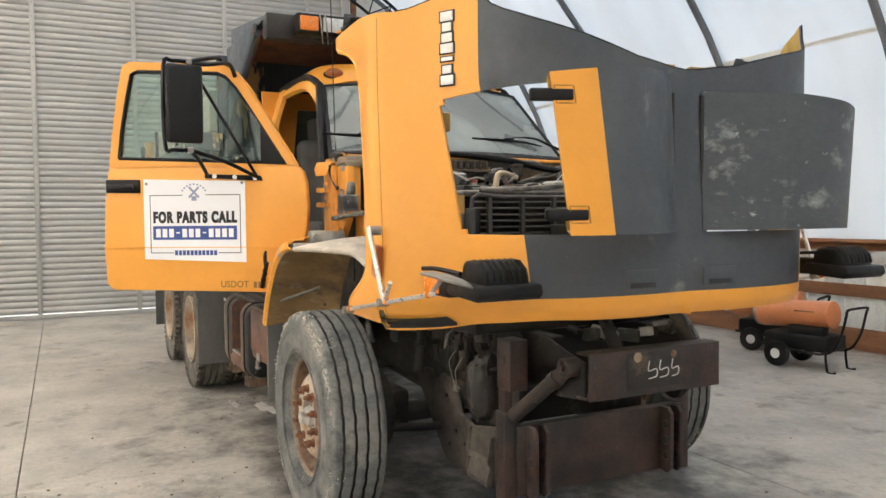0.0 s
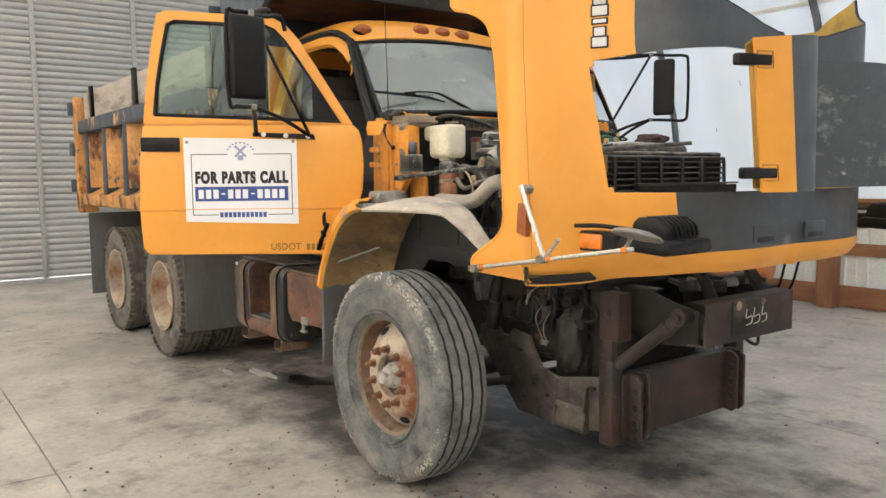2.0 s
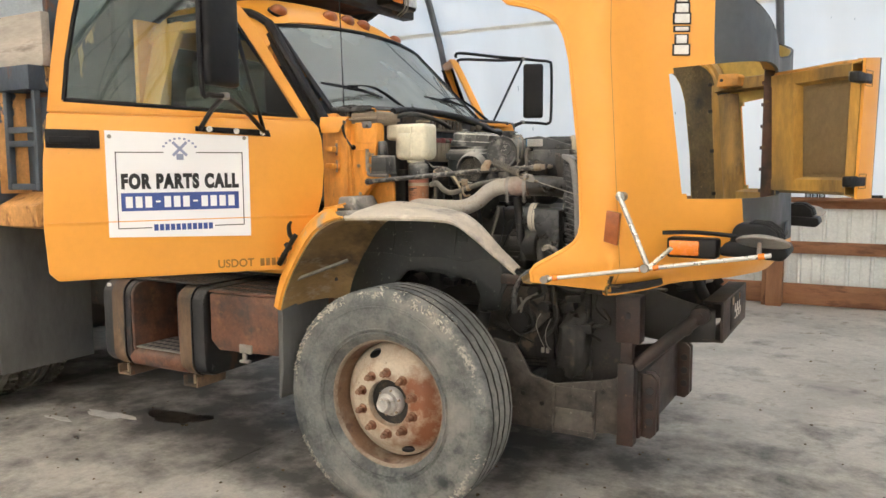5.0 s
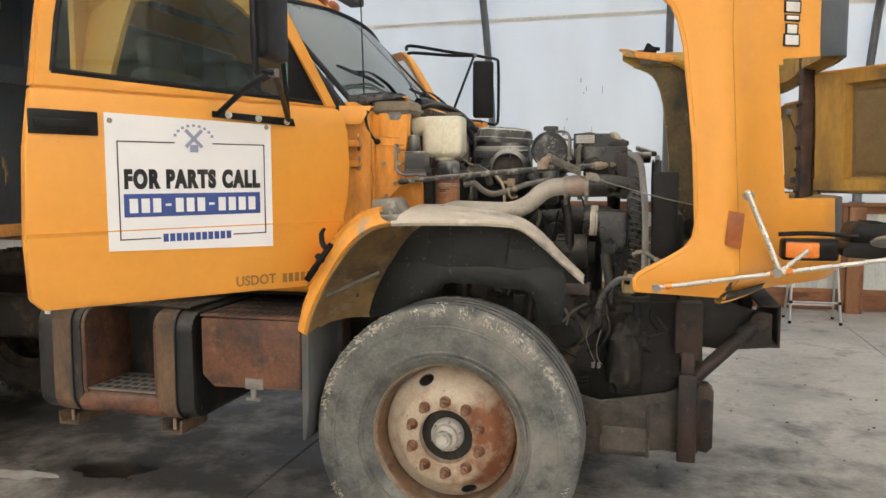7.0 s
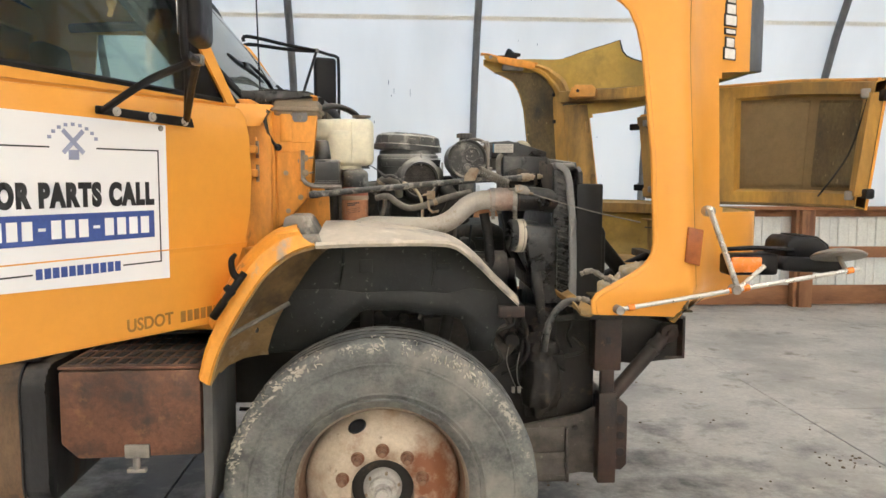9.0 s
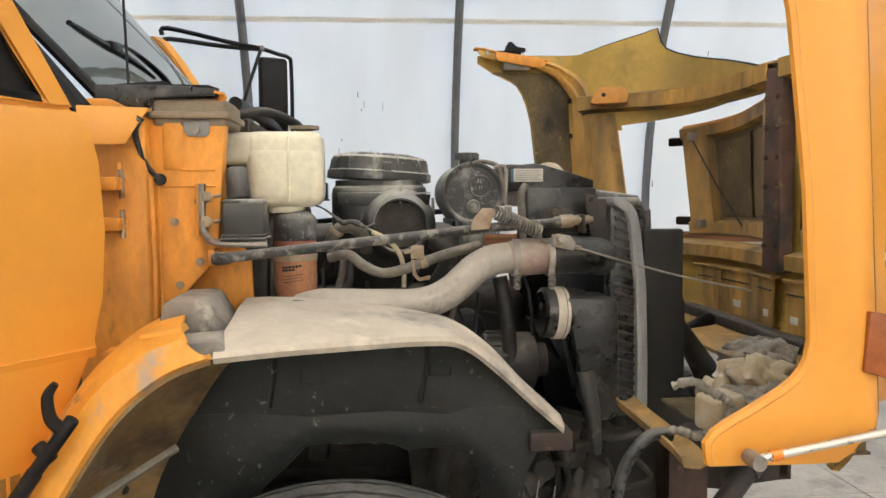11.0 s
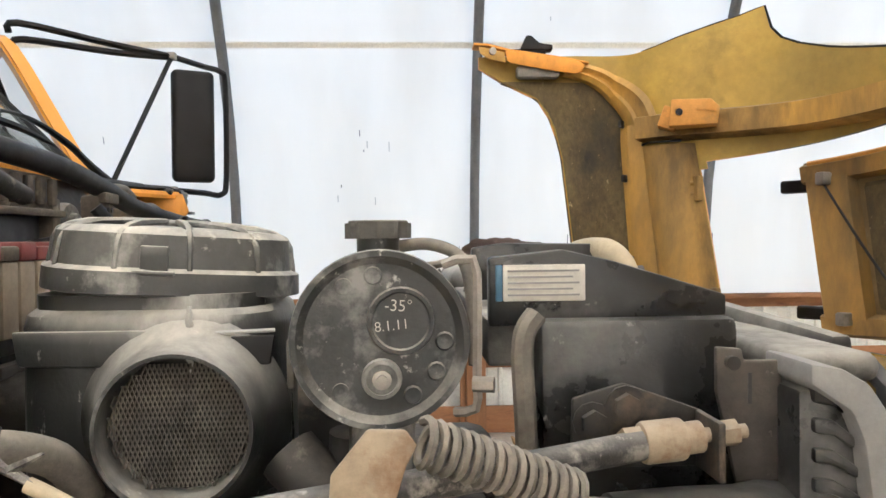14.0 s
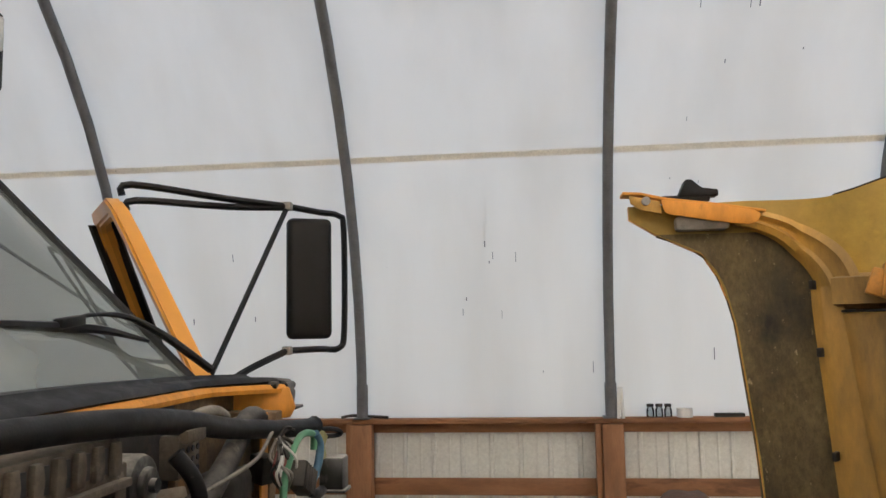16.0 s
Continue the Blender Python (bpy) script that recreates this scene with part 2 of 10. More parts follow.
LIPPAINT = mat("scuffed_yellow_lip", (0.80, 0.352, 0.048), 0.5, vary=0.08, scale=3.0, bump=0.1, spots=((0.36, 0.335, 0.29), 0.08, 6.0, 0.85, 0.05), spots2=((0.20, 0.19, 0.175), -0.02, 9.0, 0.85), stretch=(1, 1, 0.55))
SOOT = mat("black_support_paint", (0.007, 0.007, 0.007), 0.62, vary=0.3, scale=6.0, bump=0.15, dust=(TAN, 0.12))
# darker rubber for the groove faces than for the ribs
GROOVE = mat("dark_groove_rubber", (0.040, 0.038, 0.035), 0.85, vary=0.3, scale=9.0, bump=0.3, bscale=60, dust=(TAN, 0.2))
CRUST = mat("cement_crust", (0.44, 0.405, 0.335), 0.95, vary=0.35, scale=30.0, bump=0.9, bscale=70, grain=0.3)
RIM = mat("rusty_wheel_disc", (0.50, 0.42, 0.32), 0.62, vary=0.12, scale=6.0, bump=0.2, spots=((0.30, 0.165, 0.085), 0.06, 5.0, 0.85, 0.12), spots2=((0.17, 0.13, 0.095), -0.06, 22.0, 0.8, 0.05), pool=((0.205, 0.062, 0.018), 0.185, -0.02, 0.25, 0.94, 7.0, 1.0), grain=0.16)
RIMBARREL = mat("brown_rim_barrel", (0.165, 0.095, 0.055), 0.7, vary=0.3, scale=8.0, bump=0.3, spots=((0.30, 0.25, 0.19), 0.08, 6.0, 0.85, 0.10), spots2=((0.06, 0.03, 0.02), 0.06, 9.0, 0.85, 0.08), grain=0.2)
RIMLIP = mat("tan_rim_lip", (0.27, 0.215, 0.16), 0.75, vary=0.25, scale=9.0, bump=0.3, spots=((0.14, 0.07, 0.04), 0.14, 9.0, 0.85, 0.10), grain=0.2)
HUBCAP = mat("pale_hub_cap", (0.50, 0.48, 0.44), 0.55, metal=0.2, vary=0.2, scale=14.0, bump=0.2, spots=((0.22, 0.19, 0.15), 0.08, 16.0, 0.8, 0.08))
NUTS = mat("tan_rusty_nut", (0.33, 0.225, 0.155), 0.8, vary=0.3, scale=12.0, bump=0.3, spots=((0.19, 0.075, 0.035), 0.3, 12.0, 0.9, 0.1))
RIMPALE = mat("pale_wheel_paint", (0.46, 0.375, 0.285), 0.7, vary=0.15, scale=5.0, bump=0.2, spots=((0.26, 0.12, 0.05), 0.16, 3.4, 0.85, 0.10), spots2=((0.17, 0.15, 0.125), 0.06, 7.0, 0.9, 0.08))
RUST = mat("brown_rusty_steel", (0.046, 0.024, 0.018), 0.5, vary=0.5, scale=5.0, bump=0.6, bscale=45, spots=((0.012, 0.011, 0.010), 0.26, 4.0, 0.5, 0.09), spots2=((0.20, 0.13, 0.085), -0.06, 38.0, 0.9, 0.04), dust=(TAN, 0.18), grain=0.35)
PLOUGHDUST = mat("dusty_brown_plate", (0.040, 0.033, 0.028), 0.6, vary=0.5, scale=7.0, bump=0.7, bscale=45, spots=((0.13, 0.112, 0.092), 0.14, 6.0, 0.85, 0.10), spots2=((0.30, 0.275, 0.235), -0.03, 40.0, 0.9, 0.04), dust=(TAN, 0.45), grain=0.35)
REDRUST = mat("red_rusty_steel", (0.150, 0.066, 0.038), 0.7, vary=0.4, scale=6.0, bump=0.35, bscale=50, spots=((0.050, 0.032, 0.026), 0.22, 7.0, 0.65, 0.09), spots2=((0.28, 0.15, 0.075), 0.06, 12.0, 0.9, 0.06), dust=(TAN, 0.25), grain=0.3)
TANKPAINT = mat("scuffed_black_tank", (0.014, 0.015, 0.017), 0.42, vary=0.4, scale=6.0, bump=0.3, bscale=60, spots=((0.15, 0.085, 0.05), 0.04, 5.0, 0.8, 0.07), spots2=((0.20, 0.20, 0.185), -0.06, 26.0, 0.85, 0.05), dust=(TAN, 0.25), stretch=(1, 1, 0.4), grain=0.3)
STRAPRUST = mat("rusty_tan_strap", (0.15, 0.095, 0.055), 0.7, vary=0.4, scale=7.0, bump=0.3, bscale=50, spots=((0.045, 0.042, 0.036), 0.22, 5.0, 0.7, 0.08), spots2=((0.30, 0.12, 0.04), 0.02, 8.0, 0.85, 0.07), stretch=(1, 1, 0.4), grain=0.25)
CHASSIS = mat("oily_black_steel", (0.016, 0.014, 0.012), 0.6, vary=0.4, scale=7.0, bump=0.4, bscale=60, spots=((0.10, 0.075, 0.055), 0.08, 7.0, 0.9), dust=(TAN, 0.22))
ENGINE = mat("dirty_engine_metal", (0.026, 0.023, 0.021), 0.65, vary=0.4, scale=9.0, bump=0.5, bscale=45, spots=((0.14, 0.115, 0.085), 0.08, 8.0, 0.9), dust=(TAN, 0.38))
FENDER = mat("dusty_fender_plastic", (0.50, 0.45, 0.37), 0.85, vary=0.15, scale=5.0, bump=0.25, spots=((0.20, 0.19, 0.18), 0.14, 6.0, 0.7, 0.07), spots2=((0.68, 0.62, 0.52), 0.10, 9.0, 0.9, 0.06), dust=((0.66, 0.58, 0.47), 0.6))
FENDERIN = mat("dirty_fender_inside", (0.27, 0.175, 0.075), 0.85, vary=0.35, scale=4.0, bump=0.4, bscale=40, spots=((0.07, 0.052, 0.035), 0.16, 5.0, 0.95, 0.08), spots2=((0.42, 0.37, 0.29), 0.06, 7.0, 0.9, 0.07), stretch=(1, 0.35, 1))
RUBBER = mat("grey_black_rubber", (0.105, 0.105, 0.10), 0.8, vary=0.3, scale=3.0, bump=0.25, bscale=30, spots=((0.15, 0.145, 0.135), 0.14, 2.5, 0.9), stretch=(1, 1, 0.35))
HOSE = mat("dusty_rubber_hose", (0.022, 0.021, 0.020), 0.6, vary=0.3, scale=14.0, bump=0.2, spots=((0.18, 0.16, 0.13), 0.03, 22.0, 0.8), dust=(TAN, 0.30))
DUSTHOSE = mat("dust_covered_hose", (0.150, 0.135, 0.112), 0.8, vary=0.3, scale=14.0, bump=0.3, spots=((0.05, 0.047, 0.042), 0.10, 16.0, 0.7, 0.08), dust=((0.46, 0.42, 0.35), 0.6), grain=0.25)
PIPE = mat("dusty_aluminium_pipe", (0.40, 0.37, 0.32), 0.55, metal=0.25, vary=0.12, scale=6.0, bump=0.12, spots=((0.22, 0.16, 0.10), 0.03, 10.0, 0.9), dust=((0.52, 0.46, 0.37), 0.7))
COUPLING = mat("silicone_coupling", (0.30, 0.205, 0.17), 0.85, vary=0.3, scale=14.0, bump=0.3, spots=((0.44, 0.38, 0.32), 0.16, 9.0, 0.9, 0.14), dust=(TAN, 0.5), grain=0.2)
STEEL = mat("dull_steel", (0.30, 0.28, 0.25), 0.5, metal=0.6, vary=0.2, scale=20.0, bump=0.15, dust=(TAN, 0.35))
CHROME = mat("bright_rod_steel", (0.62, 0.60, 0.56), 0.32, metal=0.8, vary=0.08, scale=20.0, bump=0.03, grain=0.05)
TANPLASTIC = mat("dusty_tan_cover", (0.25, 0.20, 0.14), 0.8, vary=0.2, scale=8.0, bump=0.2, dust=(TAN, 0.4))
WHITEPL = mat("yellowed_white_plastic", (0.72, 0.68, 0.52), 0.45, vary=0.06, scale=4.0, bump=0.05, spots=((0.55, 0.48, 0.33), 0.05, 5.0, 0.6), dust=(TAN, 0.25))
FILTER = mat("faded_orange_filter", (0.40, 0.175, 0.085), 0.7, vary=0.2, scale=9.0, bump=0.2, spots=((0.20, 0.12, 0.075), 0.12, 14.0, 0.85, 0.10), spots2=((0.36, 0.30, 0.23), 0.04, 26.0, 0.9, 0.06), dust=(TAN, 0.3), stretch=(1, 1, 0.5), grain=0.25)
REDBAND = mat("faded_red_band", (0.30, 0.11, 0.07), 0.7, vary=0.2, scale=12.0, bump=0.1, dust=(TAN, 0.3))
MESH = mat("grey_mesh_steel", (0.115, 0.105, 0.09), 0.7, metal=0.2, vary=0.4, scale=30.0, bump=0.0, grain=0.3)
RADIATOR = mat("grey_radiator_tank", (0.25, 0.25, 0.245), 0.6, vary=0.15, scale=6.0, bump=0.1, dust=(TAN, 0.25))
AMBER = mat("amber_lens", (0.80, 0.22, 0.02), 0.25, vary=0.1, scale=20, bump=0.1, coat=0.5)
ORANGELENS = mat("dull_orange_lens", (0.34, 0.095, 0.022), 0.35, vary=0.2, scale=30, bump=0.2)
CLEARLENS = mat("clear_lamp_lens", (0.62, 0.62, 0.60), 0.2, vary=0.2, scale=30, bump=0.2, coat=0.5)
SIGN = mat("white_sign_vinyl", (0.84, 0.84, 0.85), 0.45, vary=0.02, scale=2, bump=0.02, grain=0.0)
INK = mat("black_ink", (0.018, 0.018, 0.02), 0.5, vary=0.05, scale=9, bump=0.0)
PALEINK = mat("pale_blue_ink", (0.30, 0.33, 0.47), 0.5, vary=0.05, scale=9, bump=0.0, grain=0.0)
BLUE = mat("blue_ink", (0.045, 0.085, 0.30), 0.5, vary=0.05, scale=9, bump=0.0)
FADED = mat("faded_lettering", (0.30, 0.15, 0.03), 0.6, vary=0.2, scale=12, bump=0.0)
STICKER = mat("pale_sticker", (0.62, 0.60, 0.54), 0.6, vary=0.08, scale=12, bump=0.05, dust=(TAN, 0.2))
WOOD = mat("red_brown_timber", (0.285, 0.130, 0.060), 0.75, vary=0.3, scale=5.0, bump=0.3, bscale=40, spots=((0.16, 0.07, 0.035), 0.12, 6.0, 0.85), stretch=(0.25, 1, 1))
WOODV = mat("timber_post", (0.30, 0.140, 0.065), 0.75, vary=0.3, scale=5.0, bump=0.3, bscale=40, spots=((0.17, 0.075, 0.04), 0.10, 6.0, 0.85), stretch=(1, 1, 0.2))
OLDWOOD = mat("weathered_side_board", (0.42, 0.37, 0.31), 0.9, vary=0.25, scale=6.0, bump=0.4, bscale=30, spots=((0.24, 0.20, 0.16), 0.10, 5.0, 0.95), stretch=(0.2, 1, 1))
PANEL = mat("white_metal_panel", (0.70, 0.71, 0.67), 0.5, vary=0.05, scale=3.0, bump=0.05, spots=((0.55, 0.54, 0.49), -0.02, 4.0, 0.8, 0.08))
GALV = mat("galvanised_corrugated_steel", (0.43, 0.425, 0.40), 0.5, metal=0.35, vary=0.05, scale=1.2, bump=0.05, spots=((0.38, 0.37, 0.345), 0.0, 1.5, 0.55, 0.15), grain=0.05)
HOOP = mat("grey_steel_hoop", (0.16, 0.165, 0.17), 0.55, metal=0.3, vary=0.15, scale=6.0, bump=0.1)
SEAM = mat("fabric_seam_band", (0.80, 0.77, 0.69), 0.8, vary=0.08, scale=5.0, bump=0.1, spots=((0.10, 0.09, 0.08), -0.10, 14.0, 0.9))
BEDPAINT = mat("peeling_bed_paint", (0.048, 0.062, 0.082), 0.6, vary=0.25, scale=4.0, bump=0.3, spots=((0.66, 0.38, 0.14), 0.10, 4.2, 0.7, 0.010), spots2=((0.13, 0.05, 0.026), 0.03, 6.0, 0.9, 0.04), stretch=(1, 1, 0.4), grain=0.25)
BEDORANGE = mat("worn_orange_bed_paint", (0.56, 0.275, 0.085), 0.65, vary=0.3, scale=4.0, bump=0.35, spots=((0.13, 0.050, 0.026), 0.17, 5.0, 0.9, 0.05), spots2=((0.055, 0.066, 0.082), 0.10, 5.5, 0.6, 0.012), stretch=(1, 1, 0.6), grain=0.25)
BEDRUST = mat("rusty_canopy_underside", (0.16, 0.060, 0.024), 0.8, vary=0.35, scale=3.0, bump=0.3, spots=((0.06, 0.032, 0.02), 0.15, 4.0, 0.9, 0.08), grain=0.25)
HEADPEEL = mat("peeling_slate_headboard", (0.050, 0.066, 0.080), 0.6, vary=0.2, scale=3.0, bump=0.3, spots=((0.60, 0.40, 0.19), 0.15, 3.4, 0.8, 0.012), spots2=((0.14, 0.06, 0.03), 0.0, 6.0, 0.9, 0.04), stretch=(1, 1, 0.35))
SLATE = mat("slate_blue_paint", (0.065, 0.080, 0.095), 0.55, vary=0.15, scale=4.0, bump=0.15, spots=((0.16, 0.09, 0.05), 0.02, 7.0, 0.85))
INTERIOR = mat("dark_cab_trim", (0.045, 0.042, 0.040), 0.8, vary=0.2, scale=6.0, bump=0.2)
SEATCLOTH = mat("grey_seat_cloth", (0.11, 0.105, 0.10), 0.9, vary=0.2, scale=12.0, bump=0.3, bscale=300)
RAG = mat("brown_rag", (0.075, 0.048, 0.038), 0.95, vary=0.3, scale=10.0, bump=0.6, bscale=120)
DEBRIS = mat("dusty_grey_debris", (0.25, 0.225, 0.185), 0.95, vary=0.4, scale=14.0, bump=0.9, bscale=50, spots=((0.36, 0.19, 0.06), 0.08, 5.0, 0.9, 0.08), spots2=((0.09, 0.08, 0.065), 0.04, 12.0, 0.9, 0.06), grain=0.35)
HEATER = mat("orange_heater_enamel", (0.62, 0.22, 0.085), 0.4, vary=0.08, scale=5.0, bump=0.05)
TANRUST = mat("tan_rusty_metal", (0.34, 0.27, 0.19), 0.75, metal=0.2, vary=0.2, scale=14.0, bump=0.25, spots=((0.19, 0.085, 0.035), 0.12, 12.0, 0.9, 0.07), dust=(TAN, 0.5))
FLAKED = mat("flaking_black_rod", (0.022, 0.021, 0.020), 0.5, vary=0.3, scale=14.0, bump=0.5, bscale=120, spots=((0.24, 0.225, 0.20), 0.18, 34.0, 0.9, 0.06), spots2=((0.40, 0.38, 0.34), 0.02, 60.0, 0.9, 0.04), dust=((0.46, 0.44, 0.40), 0.4), grain=0.3)
BRACKETP = mat("orange_bracket_paint", (0.62, 0.29, 0.06), 0.6, vary=0.12, scale=8.0, bump=0.15, spots=((0.30, 0.19, 0.07), 0.12, 9.0, 0.8, 0.08))
POSTRUST = mat("dark_rusty_post", (0.115, 0.062, 0.042), 0.8, vary=0.35, scale=8.0, bump=0.3, spots=((0.045, 0.036, 0.028), 0.2, 6.0, 0.8, 0.08), spots2=((0.22, 0.14, 0.06), 0.04, 9.0, 0.9, 0.06))
FENDERDK = mat("grey_moulded_plastic", (0.24, 0.225, 0.20), 0.8, vary=0.25, scale=8.0, bump=0.25, spots=((0.07, 0.070, 0.068), 0.20, 9.0, 0.6, 0.08), spots2=((0.45, 0.42, 0.36), 0.06, 14.0, 0.9, 0.06), dust=((0.60, 0.53, 0.42), 0.4))
FOAM = mat("tan_foam", (0.46, 0.36, 0.22), 0.9, vary=0.2, scale=12.0, bump=0.6, bscale=60, spots=((0.52, 0.50, 0.46), 0.12, 8.0, 0.95, 0.08), dust=((0.5, 0.48, 0.44), 0.4))
REDPL = mat("faded_red_plastic", (0.22, 0.045, 0.04), 0.7, vary=0.2, scale=10.0, bump=0.1, dust=(TAN, 0.4))
GREENW = mat("green_wire", (0.08, 0.25, 0.14), 0.5, vary=0.1, scale=9, bump=0.0)
BLUEW = mat("blue_hose", (0.06, 0.16, 0.25), 0.5, vary=0.1, scale=9, bump=0.0)
YELLOWTAG = mat("yellow_tag", (0.36, 0.33, 0.15), 0.7, vary=0.25, scale=30, bump=0.1, spots=((0.5, 0.48, 0.36), 0.05, 40.0, 0.8, 0.05))
ALU = mat("ladder_aluminium", (0.55, 0.55, 0.55), 0.4, metal=0.8, vary=0.1, scale=9, bump=0.05)
DIRTYWHITE = mat("white_plastic", (0.70, 0.69, 0.66), 0.6, vary=0.05, scale=6, bump=0.05)
GLASS = glass("cab_glass", (0.66, 0.78, 0.74), 0.01, 0.03, 1.52)
# film covers dust plus the pale fabric reflection, painted in as diffuse haze
SCREEN = glass("dusty_hazed_windshield", (0.62, 0.74, 0.70), 0.02, 0.37, 2.0)
JAR = glass("jar_glass", (0.75, 0.78, 0.78))
FABRIC = fabric_material()
MIRROR = mat("mirror_glass", (0.75, 0.76, 0.76), 0.08, metal=1.0, vary=0.03, scale=5, bump=0.0)


def concrete_material():
    # pool: oily stains, deepened to paint the shade under the truck into the colour
    m = mat("stained_shaded_concrete", (0.430, 0.398, 0.348), 0.62, vary=0.20, scale=1.3, bump=0.15, bscale=120, spots=((0.255, 0.235, 0.205), 0.10, 0.9, 0.5, 0.10), spots2=((0.23, 0.205, 0.165), 0.02, 4.5, 0.7, 0.06), pool=((0.060, 0.056, 0.050), -1.5, 0.15, 2.1, 0.90, 2.6, 0.2), grain=0.18)
    return m


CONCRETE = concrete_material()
BOUNCE_GROUND = mat("pale_bounce_ground", (0.25, 0.235, 0.21), 0.9, vary=0.2, scale=0.4, bump=0.6, bscale=30)
MILDEW = mat("grey_mildew", (0.16, 0.16, 0.165), 0.9, vary=0.4, scale=12.0, bump=0.0)
GRIMYPLATE = mat("grimy_brown_plate", (0.16, 0.105, 0.055), 0.8, vary=0.35, scale=9.0, bump=0.3, spots=((0.05, 0.042, 0.034), 0.20, 9.0, 0.9, 0.08), spots2=((0.36, 0.17, 0.04), -0.02, 7.0, 0.7, 0.05), dust=(TAN, 0.35), grain=0.3)
FUSETAN = mat("grimy_tan_housing", (0.105, 0.084, 0.060), 0.8, vary=0.35, scale=9.0, bump=0.35, spots=((0.035, 0.029, 0.023), 0.12, 16.0, 0.8, 0.08), spots2=((0.24, 0.20, 0.15), 0.0, 24.0, 0.9, 0.05), dust=(TAN, 0.35), grain=0.3)
CAPTOP = mat("cream_dust_cap", (0.060, 0.060, 0.057), 0.7, vary=0.3, scale=14.0, bump=0.2, spots=((0.26, 0.25, 0.23), 0.12, 20.0, 0.9, 0.08), dust=((0.66, 0.60, 0.46), 0.95), grain=0.3)
DUSTTRAY = mat("dust_caked_black_tray", (0.030, 0.030, 0.029), 0.7, vary=0.3, scale=7.0, bump=0.3, spots=((0.26, 0.25, 0.225), 0.18, 6.0, 0.9, 0.12), dust=((0.50, 0.475, 0.42), 0.85), grain=0.25)
CREAMHOSE = mat("cream_hose", (0.46, 0.39, 0.27), 0.7, vary=0.15, scale=12.0, bump=0.2, spots=((0.20, 0.15, 0.10), -0.02, 9.0, 0.9, 0.08))
BROWNSTAIN = mat("brown_floor_stain", (0.15, 0.105, 0.06), 0.7, vary=0.4, scale=9.0, bump=0.2)
OIL = mat("oil_stain", (0.035, 0.027, 0.02), 0.35, vary=0.4, scale=5.0, bump=0.1)
SPILL = mat("white_spill", (0.52, 0.50, 0.46), 0.8, vary=0.2, scale=9.0, bump=0.2)


# ---- mesh helpers ----
def merge(bm, tmp, m=None):
    if m is not None:
        tmp.transform(m)
    me = bpy.data.meshes.new("temp")
    tmp.to_mesh(me)
    tmp.free()
    bm.from_mesh(me)
    bpy.data.meshes.remove(me)
    return bm


def box(c, s, bev=0.0, rot=(0, 0, 0), bm=None, seg=2):
    bm = bm or bmesh.new()
    t = bmesh.new()
    bmesh.ops.create_cube(t, size=1)
    t.transform(Matrix.Diagonal((*s, 1)))
    if bev:
        bmesh.ops.bevel(t, geom=t.edges[:], offset=min(bev, min(s) * 0.45), segments=seg, affect="EDGES", profile=0.5)
    return merge(bm, t, pose(*c, *rot))


def span(a, b, bev=0.0, bm=None, seg=2):
    """A box between two corners."""
    return box([(p + q) / 2 for p, q in zip(a, b)], [abs(q - p) for p, q in zip(a, b)], bev, bm=bm, seg=seg)


def rod(p, q, r, r2=None, seg=16, bm=None, bev=0.0):
    bm = bm or bmesh.new()
    p, q = Vector(p), Vector(q)
    t = bmesh.new()
    bmesh.ops.create_cone(t, cap_ends=True, segments=seg, radius1=r, radius2=r if r2 is None else r2, depth=(q - p).length)
    if bev:
        caps = [e for e in t.edges if abs(e.verts[0].co.z - e.verts[1].co.z) < 1e-6]
        bmesh.ops.bevel(t, geom=caps, offset=bev, segments=2, affect="EDGES", profile=0.5)
    m = Matrix.Translation((p + q) / 2) @ (q - p).to_track_quat("Z", "Y").to_matrix().to_4x4()
    return merge(bm, t, m)


def lathe(prof, p=(0, 0, 0), axis=(0, 0, 1), seg=32, bm=None):
    """Turns a profile of (radius, height) round the axis."""
    bm = bm or bmesh.new()
    t = bmesh.new()
    rings = []
    for r, h in prof:
        if r < 1e-6:
            rings.append([t.verts.new((0, 0, h))])
        else:
            rings.append([t.verts.new((r * math.cos(2 * math.pi * k / seg), r * math.sin(2 * math.pi * k / seg), h)) for k in range(seg)])
    for a, b in zip(rings, rings[1:]):
        for k in range(seg):
            k2 = (k + 1) % seg
            if len(a) == 1 and len(b) == 1:
                continue
            if len(a) == 1:
                t.faces.new((a[0], b[k2], b[k]))
            elif len(b) == 1:
                t.faces.new((a[k], a[k2], b[0]))
            else:
                t.faces.new((a[k], a[k2], b[k2], b[k]))
    bmesh.ops.recalc_face_normals(t, faces=t.faces[:])
    m = Matrix.Translation(p) @ Vector(axis).to_track_quat("Z", "Y").to_matrix().to_4x4()
    return merge(bm, t, m)


def smooth_line(pts, sub=5):
    pts = [Vector(p) for p in pts]
    if len(pts) < 3 or sub < 2:
        return pts
    out = []
    for i in range(len(pts) - 1):
        a, b, c, d = pts[max(i - 1, 0)], pts[i], pts[i + 1], pts[min(i + 2, len(pts) - 1)]
        for k in range(sub):
            u = k / sub
            out.append(0.5 * ((2 * b) + (c - a) * u + (2 * a - 5 * b + 4 * c - d) * u * u + (3 * b - a - 3 * c + d) * u ** 3))
    return out + [pts[-1]]


